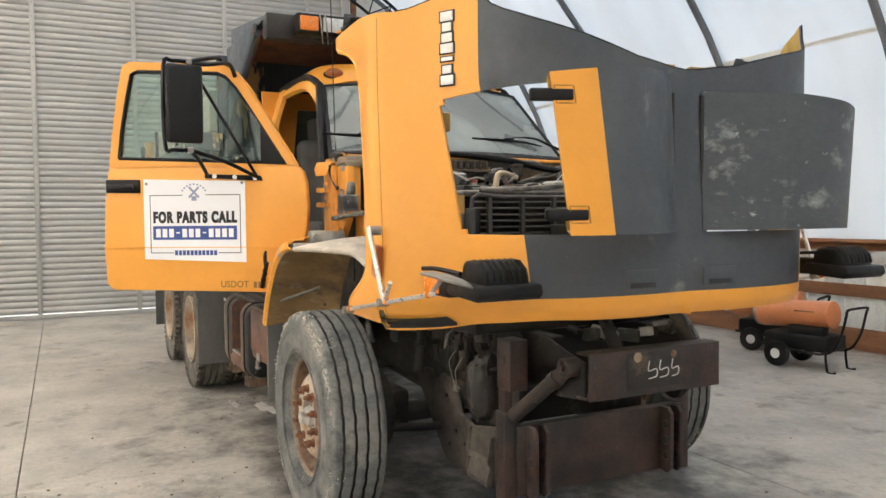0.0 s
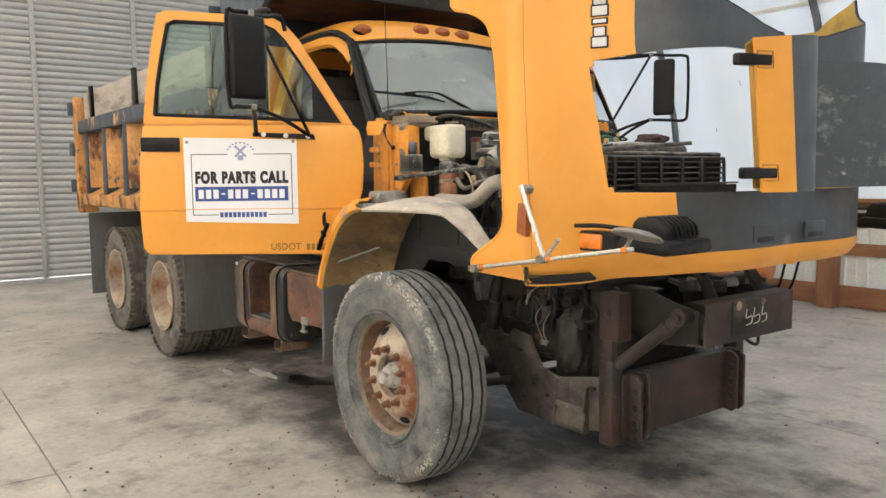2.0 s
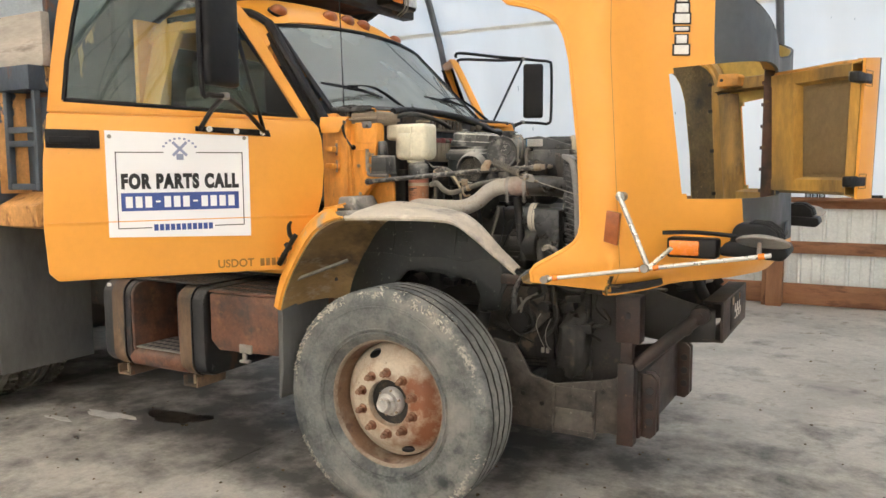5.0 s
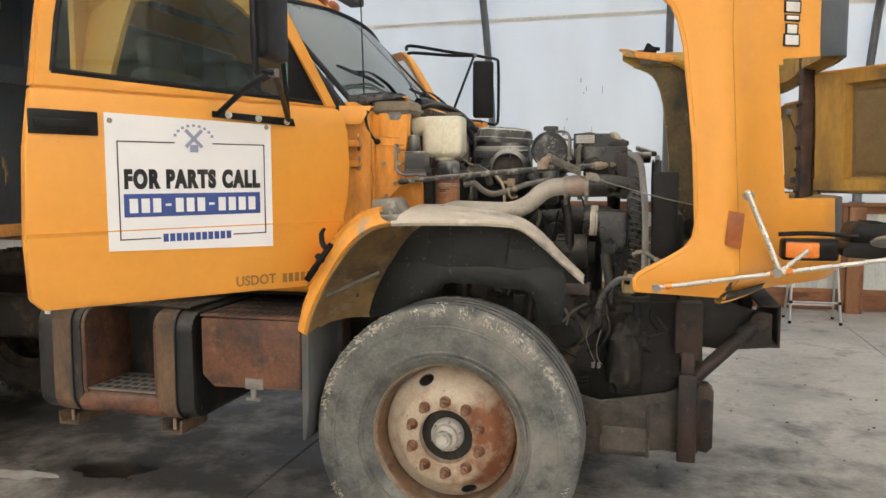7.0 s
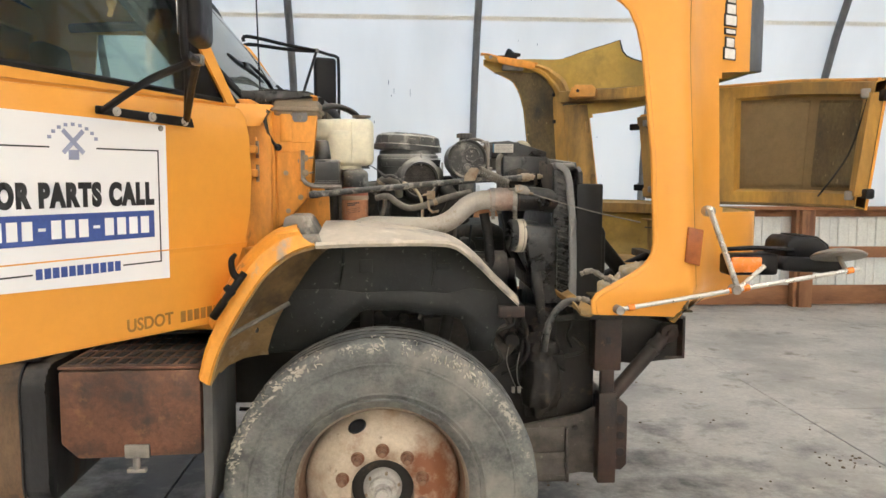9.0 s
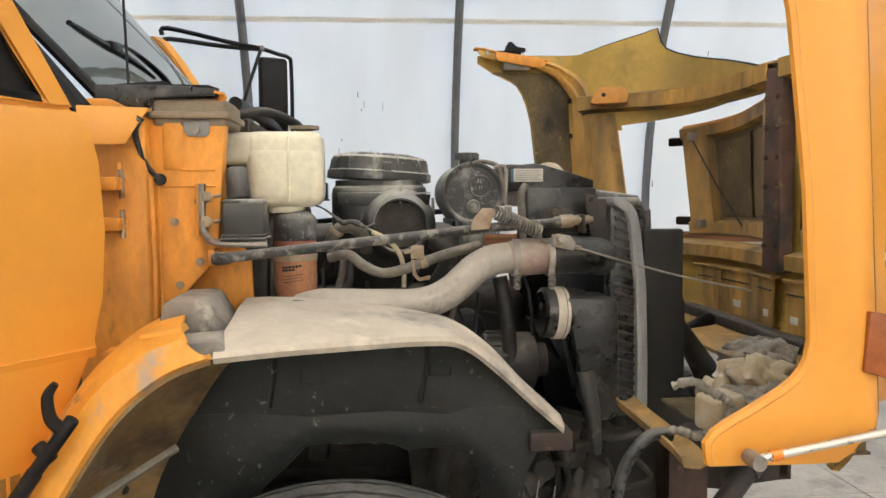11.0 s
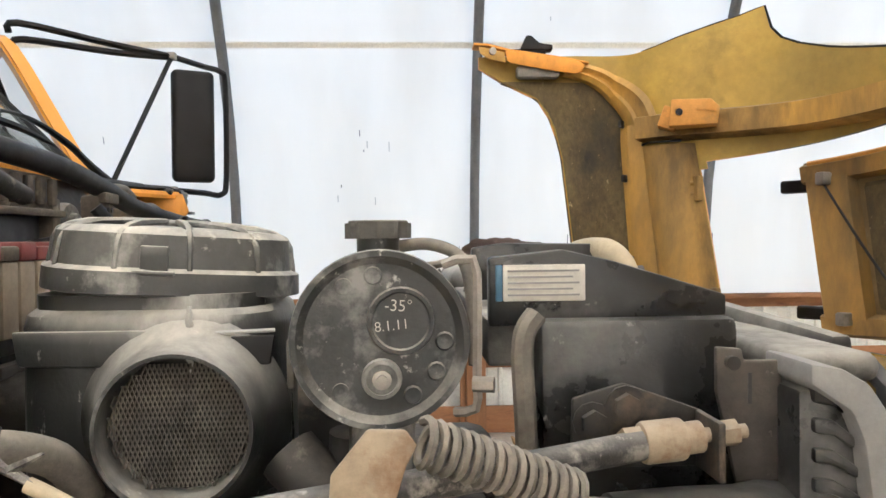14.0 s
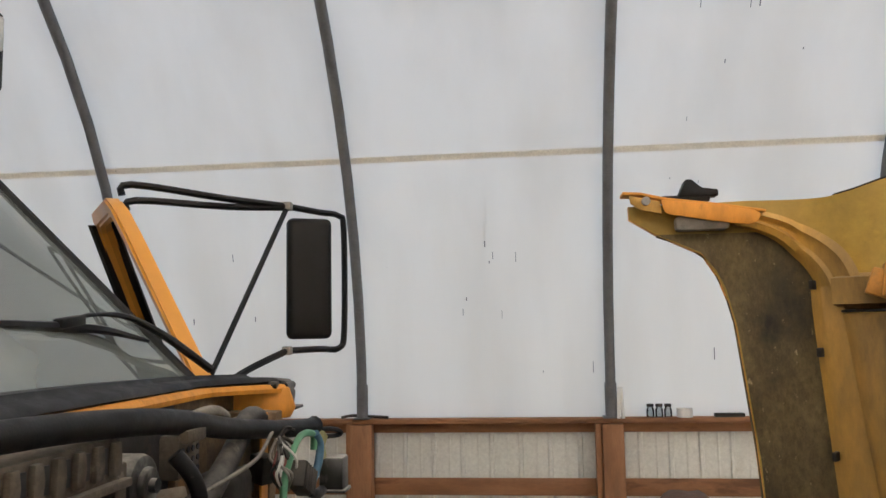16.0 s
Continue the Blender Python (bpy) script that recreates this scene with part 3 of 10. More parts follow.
def tube(pts, r, seg=10, sub=5, bm=None, closed=False):
    """A round tube along a smooth line; r is one radius or one for each given point."""
    bm = bm or bmesh.new()
    line = smooth_line(pts, sub)
    if isinstance(r, (list, tuple)):
        steps = (len(line) - 1) / (len(r) - 1)
        radii = [r[min(int(i / steps), len(r) - 2)] * (1 - (i / steps - min(int(i / steps), len(r) - 2))) + r[min(int(i / steps), len(r) - 2) + 1] * (i / steps - min(int(i / steps), len(r) - 2)) for i in range(len(line))]
    else:
        radii = [r] * len(line)
    t = bmesh.new()
    tangent = (line[1] - line[0]).normalized()
    side = tangent.orthogonal().normalized()
    rings = []
    for i, p in enumerate(line):
        nxt = line[min(i + 1, len(line) - 1)] - line[max(i - 1, 0)]
        if nxt.length > 1e-9:
            nt = nxt.normalized()
            side = (tangent.rotation_difference(nt) @ side).normalized()
            tangent = nt
        up = tangent.cross(side)
        rings.append([t.verts.new(p + radii[i] * (math.cos(2 * math.pi * k / seg) * side + math.sin(2 * math.pi * k / seg) * up)) for k in range(seg)])
    for a, b in zip(rings, rings[1:]):
        for k in range(seg):
            t.faces.new((a[k], a[(k + 1) % seg], b[(k + 1) % seg], b[k]))
    t.faces.new(rings[0][::-1])
    t.faces.new(rings[-1])
    bmesh.ops.recalc_face_normals(t, faces=t.faces[:])
    return merge(bm, t)


def prism(pts, axis, a, b, bev=0.0, bm=None, m=None):
    """A flat outline given along the two other axes, drawn out from a to b along this one."""
    bm = bm or bmesh.new()
    t = bmesh.new()

    def place(p, d):
        return {"x": (d, p[0], p[1]), "y": (p[0], d, p[1]), "z": (p[0], p[1], d)}[axis]
    lo = [t.verts.new(place(p, a)) for p in pts]
    hi = [t.verts.new(place(p, b)) for p in pts]
    t.faces.new(lo)
    t.faces.new(hi[::-1])
    for i in range(len(pts)):
        j = (i + 1) % len(pts)
        t.faces.new((lo[i], hi[i], hi[j], lo[j]))
    bmesh.ops.recalc_face_normals(t, faces=t.faces[:])
    if bev:
        bmesh.ops.bevel(t, geom=t.edges[:], offset=bev, segments=2, affect="EDGES", profile=0.5)
    return merge(bm, t, m)


def sheet(rows, thick, choose=None, inner=0, bm=None, skip=None, flip=False):
    """A curved sheet with thickness over a grid of points. choose(i, j) gives the outer face's material; skip(i, j) leaves a hole."""
    bm = bm or bmesh.new()
    rows = [[Vector(p) for p in r] for r in rows]
    ni, nj = len(rows), len(rows[0])

    def normal(i, j):
        du = rows[min(i + 1, ni - 1)][j] - rows[max(i - 1, 0)][j]
        dv = rows[i][min(j + 1, nj - 1)] - rows[i][max(j - 1, 0)]
        nn = du.cross(dv)
        nn = nn.normalized() if nn.length > 1e-12 else Vector((0, 0, 1))
        return -nn if flip else nn
    out = [[bm.verts.new(rows[i][j]) for j in range(nj)] for i in range(ni)]
    inn = [[bm.verts.new(rows[i][j] - thick * normal(i, j)) for j in range(nj)] for i in range(ni)]
    keep = {(i, j) for i in range(ni - 1) for j in range(nj - 1) if not (skip and skip(i, j))}

    def face(vs, mi):
        try:
            f = bm.faces.new(vs)
            f.material_index = mi
        except ValueError:
            pass
    for i, j in keep:
        mi = choose(i, j) if choose else 0
        q = [(i, j), (i + 1, j), (i + 1, j + 1), (i, j + 1)]
        o, n_ = [out[a][b] for a, b in q], [inn[a][b] for a, b in q]
        face(o[::-1] if flip else o, mi)
        face(n_ if flip else n_[::-1], inner)
        for (di, dj), (a, b) in (((0, -1), (0, 1)), ((1, 0), (1, 2)), ((0, 1), (2, 3)), ((-1, 0), (3, 0))):
            if (i + di, j + dj) not in keep:
                face([o[a], n_[a], n_[b], o[b]], mi)
    lone = [v for v in bm.verts if not v.link_faces]
    bmesh.ops.delete(bm, geom=lone, context="VERTS")
    return bm


def hexbolt(p, n, r=0.012, h=0.012, bm=None):
    p, n = Vector(p), Vector(n).normalized()
    bm = rod(p - n * 0.002, p + n * h * 0.3, r * 1.5, seg=12, bm=bm)
    return rod(p + n * h * 0.3, p + n * h, r, seg=6, bm=bm)


def finish(name, bm, mats, smooth=38):
    me = bpy.data.meshes.new(name)
    bm.to_mesh(me)
    bm.free()
    for m in mats if isinstance(mats, (list, tuple)) else [mats]:
        me.materials.append(m)
    me.shade_smooth()
    me.set_sharp_from_angle(angle=radians(smooth))
    return me


def part(name, bm, mats, parent=None, label="", smooth=38):
    ob = new(name, finish(name, bm, mats, smooth))
    if parent is not None:
        ob.parent = parent
    return tagged(ob, label) if label else ob


def thing(name, bm, mats, label, category, group="", kind="", smooth=38):
    return tagged(part(name, bm, mats, smooth=smooth), label, category, group, kind)


def base(name, p, label, category, group=""):
    """An Empty at a thing's base."""
    ob = new(name)
    ob.location = p
    ob.empty_display_size = 0.2
    return tagged(ob, label, category, group)


def lettering(text, size, m, wide=1.0, bold=0.0, deep=0.0008, space=0.0):
    cu = bpy.data.curves.new("text", "FONT")
    cu.space_character = space or 1.0 + bold * 22
    cu.body, cu.size, cu.offset, cu.extrude, cu.align_x, cu.align_y = text, size, bold, deep, "CENTER", "CENTER"
    ob = new("text", cu)
    bpy.context.view_layer.update()
    me = bpy.data.meshes.new_from_object(ob.evaluated_get(bpy.context.evaluated_depsgraph_get()))
    bpy.data.objects.remove(ob)
    bm = bmesh.new()
    bm.from_mesh(me)
    bpy.data.meshes.remove(me)
    bm.transform(m @ Matrix.Diagonal((wide, 1, 1, 1)))
    return bm


# ---- the hall ----
FLOOR = -0.02
WALL_Y, RAIL_Z = 5.63, 1.22          # foot of the fabric cover on the truck's far side
MID_Y, HALF, RISE = -2.5, 8.13, 5.8  # arch of the hoops
BACK_X, FRONT_X = -9.6, 17.2
BAY, RIB0 = 2.06, 0.94


def arch(a, inset=0.0):
    """A point (y, z) of the hoop's arch; a from 0 at the far foot to pi at the near foot."""
    return MID_Y + (HALF - inset) * math.cos(a), RAIL_Z + (RISE - inset) * math.sin(a)


def setting():
    # unseen outside ground, added to throw light up onto the lower fabric
    thing("ground", span((-160, -160, -0.62), (160, 160, -0.32)), BOUNCE_GROUND, "unseen pale ground added around the hoop building to bounce light", "ground", kind="structure")
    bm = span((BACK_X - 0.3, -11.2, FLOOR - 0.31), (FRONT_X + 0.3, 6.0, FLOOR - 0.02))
    floor = thing("floor", bm, CONCRETE, "stained grey concrete slab floor with saw-cut joints and shade painted under the truck", "floor", kind="structure")
    xs = [BACK_X - 0.2] + [2.75 + 3.85 * k for k in range(-3, 4)] + [FRONT_X + 0.2]
    ys = [-11.0] + [-2.45 + 3.85 * k for k in range(-2, 3)] + [5.85]
    for x0, x1 in zip(xs, xs[1:]):
        for y0, y1 in zip(ys, ys[1:]):
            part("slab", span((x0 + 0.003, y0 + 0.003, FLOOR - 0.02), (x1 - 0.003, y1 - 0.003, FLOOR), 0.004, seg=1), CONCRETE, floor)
    # fabric cover: one sheet from foot to foot
    n = 40
    rows = [[(x, *arch(math.pi * k / n)) for k in range(n + 1)] for x in np.linspace(BACK_X - 0.05, FRONT_X + 0.05, 12)]
    thing("ceiling", sheet(rows, 0.004), FABRIC, "taut white translucent fabric cover of the hoop building", "ceiling", kind="structure")
    # seam bands along both sides
    a0 = 0.365
    for side in (0, 1):
        rows = [[(x, *arch(math.pi - a if side else a, 0.006)) for a in (a0 + 0.0015, a0 + 0.0055, a0 + 0.0095)] for x in np.linspace(BACK_X, FRONT_X, 12)]
        thing("trim", sheet(rows, 0.003, flip=bool(side)), SEAM, "pale welded seam band along the fabric cover", "trim", kind="structure")
    # hoops
    first = None
    k = math.ceil((BACK_X - RIB0) / BAY)
    while RIB0 + k * BAY < FRONT_X:
        x = RIB0 + k * BAY
        if first is None:
            bm = tube([(0, *arch(math.pi * j / 36, 0.06)) for j in range(37)], 0.042, seg=10, sub=1)
            for y in (arch(0, 0.06)[0], arch(math.pi, 0.06)[0]):
                span((-0.07, y - 0.07, RAIL_Z), (0.07, y + 0.07, RAIL_Z + 0.012), 0.003, bm=bm)
                rod((0, y, RAIL_Z), (0, y, RAIL_Z + 0.28), 0.048, bm=bm)
            first = thing("roof_hoop", bm, HOOP, "bent grey steel pipe hoop carrying the fabric cover", "hoop", "roof hoops", "structure")
            first.location.x = x
        else:
            copy_thing(first, Matrix.Translation((x, 0, 0)))
        k += 1
    # low side walls: ribbed white panels, timber posts and rails
    for side, y in ((1, WALL_Y), (-1, 2 * MID_Y - WALL_Y)):
        wall = thing("wall_north" if side > 0 else "wall_south", span((BACK_X, y + side * 0.10, FLOOR - 0.02), (FRONT_X, y + side * 0.16, RAIL_Z)), PANEL, "low white ribbed metal side wall behind timber rails", "wall", kind="structure")
        x = BACK_X + 0.02
        while x < FRONT_X - 0.3:
            pts = []
            for u, d in ((0, 0), (0.10, 0), (0.105, 0.004), (0.115, 0.004), (0.12, 0), (0.20, 0), (0.21, 0.018), (0.235, 0.018), (0.245, 0), (0.2449, -0.004), (0, -0.004)):
                pts.append((x + u, y + side * (0.096 - d)))
            part("panel", prism(pts, "z", FLOOR, RAIL_Z - 0.03), PANEL, wall)
            x += 0.245
        for z, h, d in ((RAIL_Z - 0.02, 0.04, 0.19), (0.645, 0.14, 0.04), (0.11, 0.24, 0.05), (1.135, 0.088, 0.05)):
            part("rail", span((BACK_X, y + side * 0.09 - side * d, z - h / 2), (FRONT_X, y + side * 0.07, z + h / 2), 0.004), WOOD, wall)
        k = math.ceil((BACK_X - RIB0) / BAY)
        while RIB0 + k * BAY < FRONT_X:
            x = RIB0 + k * BAY
            part("post", span((x - 0.085, y - side * 0.15, FLOOR), (x + 0.085, y + side * 0.02, RAIL_Z - 0.045), 0.006), WOODV, wall)
            part("post", span((x - 0.135, y - side * 0.10, FLOOR), (x - 0.09, y + side * 0.02, RAIL_Z - 0.045), 0.004), WOODV, wall)
            k += 1
    # end wall with horizontal corrugations
    def corrugated(x, y0, y1, z0, z1, face):
        pts, z = [], z0
        pitch = 0.0957
        while z < z1:
            for u, d in ((0.0, 0.0), (0.14, 0.016), (0.45, 0.022), (0.80, 0.018), (0.94, 0.002)):
                pts.append((x + face * d, z + u * pitch))
            z += pitch
        pts += [(x - face * 0.02, pts[-1][1]), (x - face * 0.02, z0)]
        t = bmesh.new()
        lo = [t.verts.new((p[0], y0, p[1])) for p in pts]
        hi = [t.verts.new((p[0], y1, p[1])) for p in pts]
        for i in range(len(pts)):
            j = (i + 1) % len(pts)
            t.faces.new((lo[i], lo[j], hi[j], hi[i]))
        t.faces.new(lo)
        t.faces.new(hi[::-1])
        bmesh.ops.recalc_face_normals(t, faces=t.faces[:])
        return t
    wall = thing("wall_west", corrugated(BACK_X, -11.0, 2.42, 0.064, 7.1, 1), GALV, "end wall of horizontal corrugated galvanised steel", "wall", kind="structure", smooth=60)
    for k in range(-6, 4):
        y = -2.50 + 1.43 * k
        if y > 2.4 or y < -10.9:
            continue
        st = part("batten", span((BACK_X + 0.02, y - 0.035, FLOOR), (BACK_X + 0.045, y + 0.035, 7.0), 0.004), GALV, wall)
        bm = bmesh.new()
        for z in np.arange(0.1, 6.9, 0.204):
            rod((BACK_X + 0.044, y, z), (BACK_X + 0.054, y, z), 0.011, seg=6, bm=bm)
        part("screw_row", bm, STEEL, st)
    part("sill", span((BACK_X, -11.0, FLOOR), (BACK_X + 0.06, 5.6, FLOOR + 0.07), 0.006), GALV, wall)
    part("corner_post", span((BACK_X - 0.02, 2.42, FLOOR), (BACK_X + 0.08, 2.56, 6.6), 0.01), GALV, wall)
    part("infill", span((BACK_X - 0.04, 2.56, FLOOR), (BACK_X, 5.7, 5.9)), PANEL, wall, "pale panelled infill beside the door")
    for y0, y1, z0, z1 in ((2.60, 3.95, 5.0, 5.13), (2.60, 2.70, 5.13, 6.2), (3.28, 3.38, 5.13, 6.2), (3.85, 3.95, 5.13, 6.2), (2.60, 3.95, 4.4, 4.46)):
        part("frame", span((BACK_X, y0, z0), (BACK_X + 0.06, y1, z1), 0.006), WOOD, wall)
    east = thing("wall_east", corrugated(FRONT_X, -11.0, 5.8, FLOOR, 7.1, -1), PANEL, "pale panelled end wall behind a braced steel frame", "wall", kind="structure", smooth=60)
    for y0, z0, y1, z1 in ((-10.0, 0.1, -2.6, 6.4), (5.0, 0.1, -2.4, 6.4), (-9.6, 2.4, 4.6, 2.4), (-8.0, 4.4, 3.0, 4.4), (-5.6, 0.0, -5.6, 6.0), (0.6, 0.0, 0.6, 6.0)):
        part("end_brace", rod((FRONT_X - 0.18, y0, z0), (FRONT_X - 0.18, y1, z1), 0.07, seg=8), HOOP, east)
    # cross cables in the bays over the near side
    for k in range(0, 7):
        xa, xb = RIB0 + k * BAY, RIB0 + (k + 1) * BAY
        if xb > FRONT_X - 0.3:
            break
        for a0, a1 in ((0.25, 1.15), (1.15, 0.25)):
            pts = [(xa + (xb - xa) * f, *arch(math.pi - (a0 + (a1 - a0) * f), 0.10)) for f in np.linspace(0, 1, 7)]
            thing("brace_cable", tube(pts, 0.014, seg=6, sub=1), HOOP, "dark diagonal brace between two hoops", "brace", "roof braces", "structure")
    # lattice end truss
    bm = bmesh.new()
    for off in (0.10, 0.50):
        tube([(BACK_X + 0.55, *arch(math.pi * j / 60, off)) for j in range(31)], 0.028, seg=8, sub=1, bm=bm)
    for j in range(30):
        a, b = arch(math.pi * j / 60, 0.10), arch(math.pi * (j + 0.5) / 60, 0.50)
        c = arch(math.pi * (j + 1) / 60, 0.10)
        rod((BACK_X + 0.55, *a), (BACK_X + 0.55, *b), 0.012, seg=6, bm=bm)
        rod((BACK_X + 0.55, *b), (BACK_X + 0.55, *c), 0.012, seg=6, bm=bm)
    thing("end_truss", bm, BLACK, "dark lattice steel truss arch at the end wall", "truss", kind="structure")


setting()


def flat_patch(name, c, rx, ry, mats, label, seed):
    """A stain with an uneven outline, a few millimetres proud of the slab."""
    rnd = random.Random(seed)
    ph = [rnd.uniform(0, 6.3) for _ in range(5)]
    bm = bmesh.new()
    ring = []
    for k in range(48):
        a = 2 * math.pi * k / 48
        r = 1 + 0.22 * math.sin(2 * a + ph[0]) + 0.15 * math.sin(3 * a + ph[1]) + 0.10 * math.sin(5 * a + ph[2]) + 0.07 * math.sin(9 * a + ph[3])
        ring.append((c[0] + rx * r * math.cos(a), c[1] + ry * r * math.sin(a)))
    prism(ring, "z", FLOOR, FLOOR + 0.003, bm=bm)
    return thing(name, bm, mats, label, "stain", "floor stains", "structure")


flat_patch("oil_stain", (-1.95, -0.58), 0.18, 0.12, OIL, "dark oil stain on the concrete floor", 1)
flat_patch("white_spill", (-2.39, -0.75), 0.20, 0.05, SPILL, "dried white spill on the concrete floor", 2)
flat_patch("white_spill", (-2.62, -0.95), 0.10, 0.03, SPILL, "dried white spill on the concrete floor", 3)




def grit():
    """Crumbs of dried dirt scattered over the floor by the truck."""
    rnd = random.Random(17)
    bm = bmesh.new()
    spots = [(2.55, 0.40, 0.10, 26), (0.35, -1.25, 0.35, 60), (-0.5, -1.3, 0.5, 50), (1.3, -0.9, 0.6, 50), (-2.2, -0.8, 0.6, 40), (1.6, 1.0, 0.9, 40)]
    for x0, y0, sd, n in spots:
        for _ in range(n):
            s = rnd.uniform(0.003, 0.011)
            t = bmesh.new()
            bmesh.ops.create_icosphere(t, subdivisions=1, radius=s)
            for v in t.verts:
                v.co *= rnd.uniform(0.7, 1.3)
                v.co.z = max(v.co.z * 0.6, -0.3 * s)
            merge(bm, t, Matrix.Translation((rnd.gauss(x0, sd), rnd.gauss(y0, sd), FLOOR + 0.3 * s)))
    thing("dirt_crumb", bm, BROWNSTAIN, "crumbs of dried dirt scattered on the concrete", "dirt", kind="stuff")


grit()


def fabric_marks():
    """Small mildew drips on the inside of the cover."""
    rnd = random.Random(8)
    bm = bmesh.new()
    spots = [(1.9, 0.52, 9), (0.05, 0.18, 10), (-0.6, 0.28, 5), (2.6, 0.10, 8), (0.6, 0.06, 6), (3.6, 0.40, 6), (-2.2, 0.2, 5), (4.6, 0.22, 6), (1.3, 0.30, 4)]
    for x0, a0, n in spots:
        for _ in range(n):
            x, a = x0 + rnd.gauss(0, 0.30), a0 + rnd.gauss(0, 0.045)
            if a < 0.012 or abs((x - RIB0 + BAY / 2) % BAY - BAY / 2) < 0.08:
                continue
            w, h = rnd.uniform(0.002, 0.0055), rnd.choice((0.012, 0.03, 0.05, 0.09, 0.16)) * rnd.uniform(0.6, 1.3) / 6.5
            rows = [[(x + dx, *arch(a + da, 0.004)) for da in (0, h * 0.5, h)] for dx in (-w, 0, w * 0.6)]
            sheet(rows, 0.0015, bm=bm)
    thing("mildew_mark", bm, MILDEW, "dark mildew drips on the white fabric", "stain", kind="stuff")


fabric_marks()


# ---- the dump truck ----
truck = base("dump_truck", (0, 0, 0), "yellow dump truck stripped for parts, hood tilted forward, doors open", "truck")


# wheels
def tyre_mesh(R, w, deep, blocks=False):
    h = w / 2
    prof = [(0.285, -h * 0.62), (0.300, -h * 0.75), (0.33, -h * 0.90), (0.345, -h * 0.935), (0.347, -h * 0.955), (0.352, -h * 0.955), (0.354, -h * 0.945), (0.385, -h * 0.99), (0.42, -h), (0.444, -h * 0.99), (0.446, -h * 1.01), (0.452, -h * 1.01), (0.455, -h * 0.985), (0.475, -h * 0.99), (R - 0.03, -h * 0.93), (R - 0.012, -h * 0.88), (R - 0.003, -h * 0.80)]
    nside = len(prof)
    n = 4
    for k in range(n):
        c = (-0.60 + 1.20 * k / (n - 1)) * h
        prof += [(R, c - 0.011), (R - deep, c - 0.006), (R - deep, c + 0.006), (R, c + 0.011)]
    prof += [(r, -z) for r, z in prof[:nside][::-1]]
    bm = lathe(prof, axis=(0, 0, 1), seg=72)
    if blocks == "only":
        bm.free()
        bm = bmesh.new()
        for k in range(54):
            a = 2 * math.pi * k / 54
            for s in (-1, 1):
                m = Matrix.Rotation(a, 4, "Z") @ pose(R - 0.013, 0, s * h * 0.82, 0, s * 12, 0)
                t = bmesh.new()
                bmesh.ops.create_cube(t, size=1)
                t.transform(Matrix.Diagonal((0.030, 0.030, 0.060, 1)))
                merge(bm, t, m)
    return bm


def rib_tyre(R, w, deep, seg=150):
    """Worn highway tyre: straight ribs between jagged grooves, with stepped sidewalls."""
    h = w / 2
    side = [(0.285, -h * 0.62), (0.300, -h * 0.75), (0.33, -h * 0.90), (0.345, -h * 0.935), (0.347, -h * 0.955), (0.352, -h * 0.955), (0.354, -h * 0.945), (0.385, -h * 0.99), (0.42, -h), (0.444, -h * 0.99), (0.446, -h * 1.01), (0.452, -h * 1.01), (0.455, -h * 0.985), (0.475, -h * 0.99), (R - 0.03, -h * 0.93), (R - 0.012, -h * 0.88), (R - 0.003, -h * 0.80)]
    grooves = [-0.60 * h, -0.20 * h, 0.20 * h, 0.60 * h]
    bm = bmesh.new()
    rings, dark = [], set()
    for k in range(seg):
        a = 2 * math.pi * k / seg
        ca, sa = math.cos(a), math.sin(a)
        prof = list(side)
        for g, c in enumerate(grooves):
            zig = 0.0014 * (1 if (k // 2) % 2 else -1) + 0.002 * noise.noise(Vector((ca * 9, sa * 9, g * 3.7)))
            chip = max(0.0, 0.006 * noise.noise(Vector((ca * 24, sa * 24, g * 5.1))))
            chip2 = max(0.0, 0.006 * noise.noise(Vector((ca * 24, sa * 24, g * 5.1 + 40))))
            c += zig
            prof += [(R - chip * 0.6, c - 0.0062 - chip), (R - deep, c - 0.0040), (R - deep, c + 0.0040), (R - chip2 * 0.6, c + 0.0062 + chip2)]
            if k == 0:
                dark |= {len(prof) - 4, len(prof) - 3, len(prof) - 2}
        prof += [(r, -z) for r, z in side[::-1]]
        rings.append([bm.verts.new((r * ca, r * sa, z)) for r, z in prof])
    for a, b in zip(rings, rings[1:] + rings[:1]):
        for j in range(len(a) - 1):
            f = bm.faces.new((a[j], b[j], b[j + 1], a[j + 1]))
            f.material_index = 1 if j in dark else 0
    bmesh.ops.recalc_face_normals(bm, faces=bm.faces[:])
    return bm


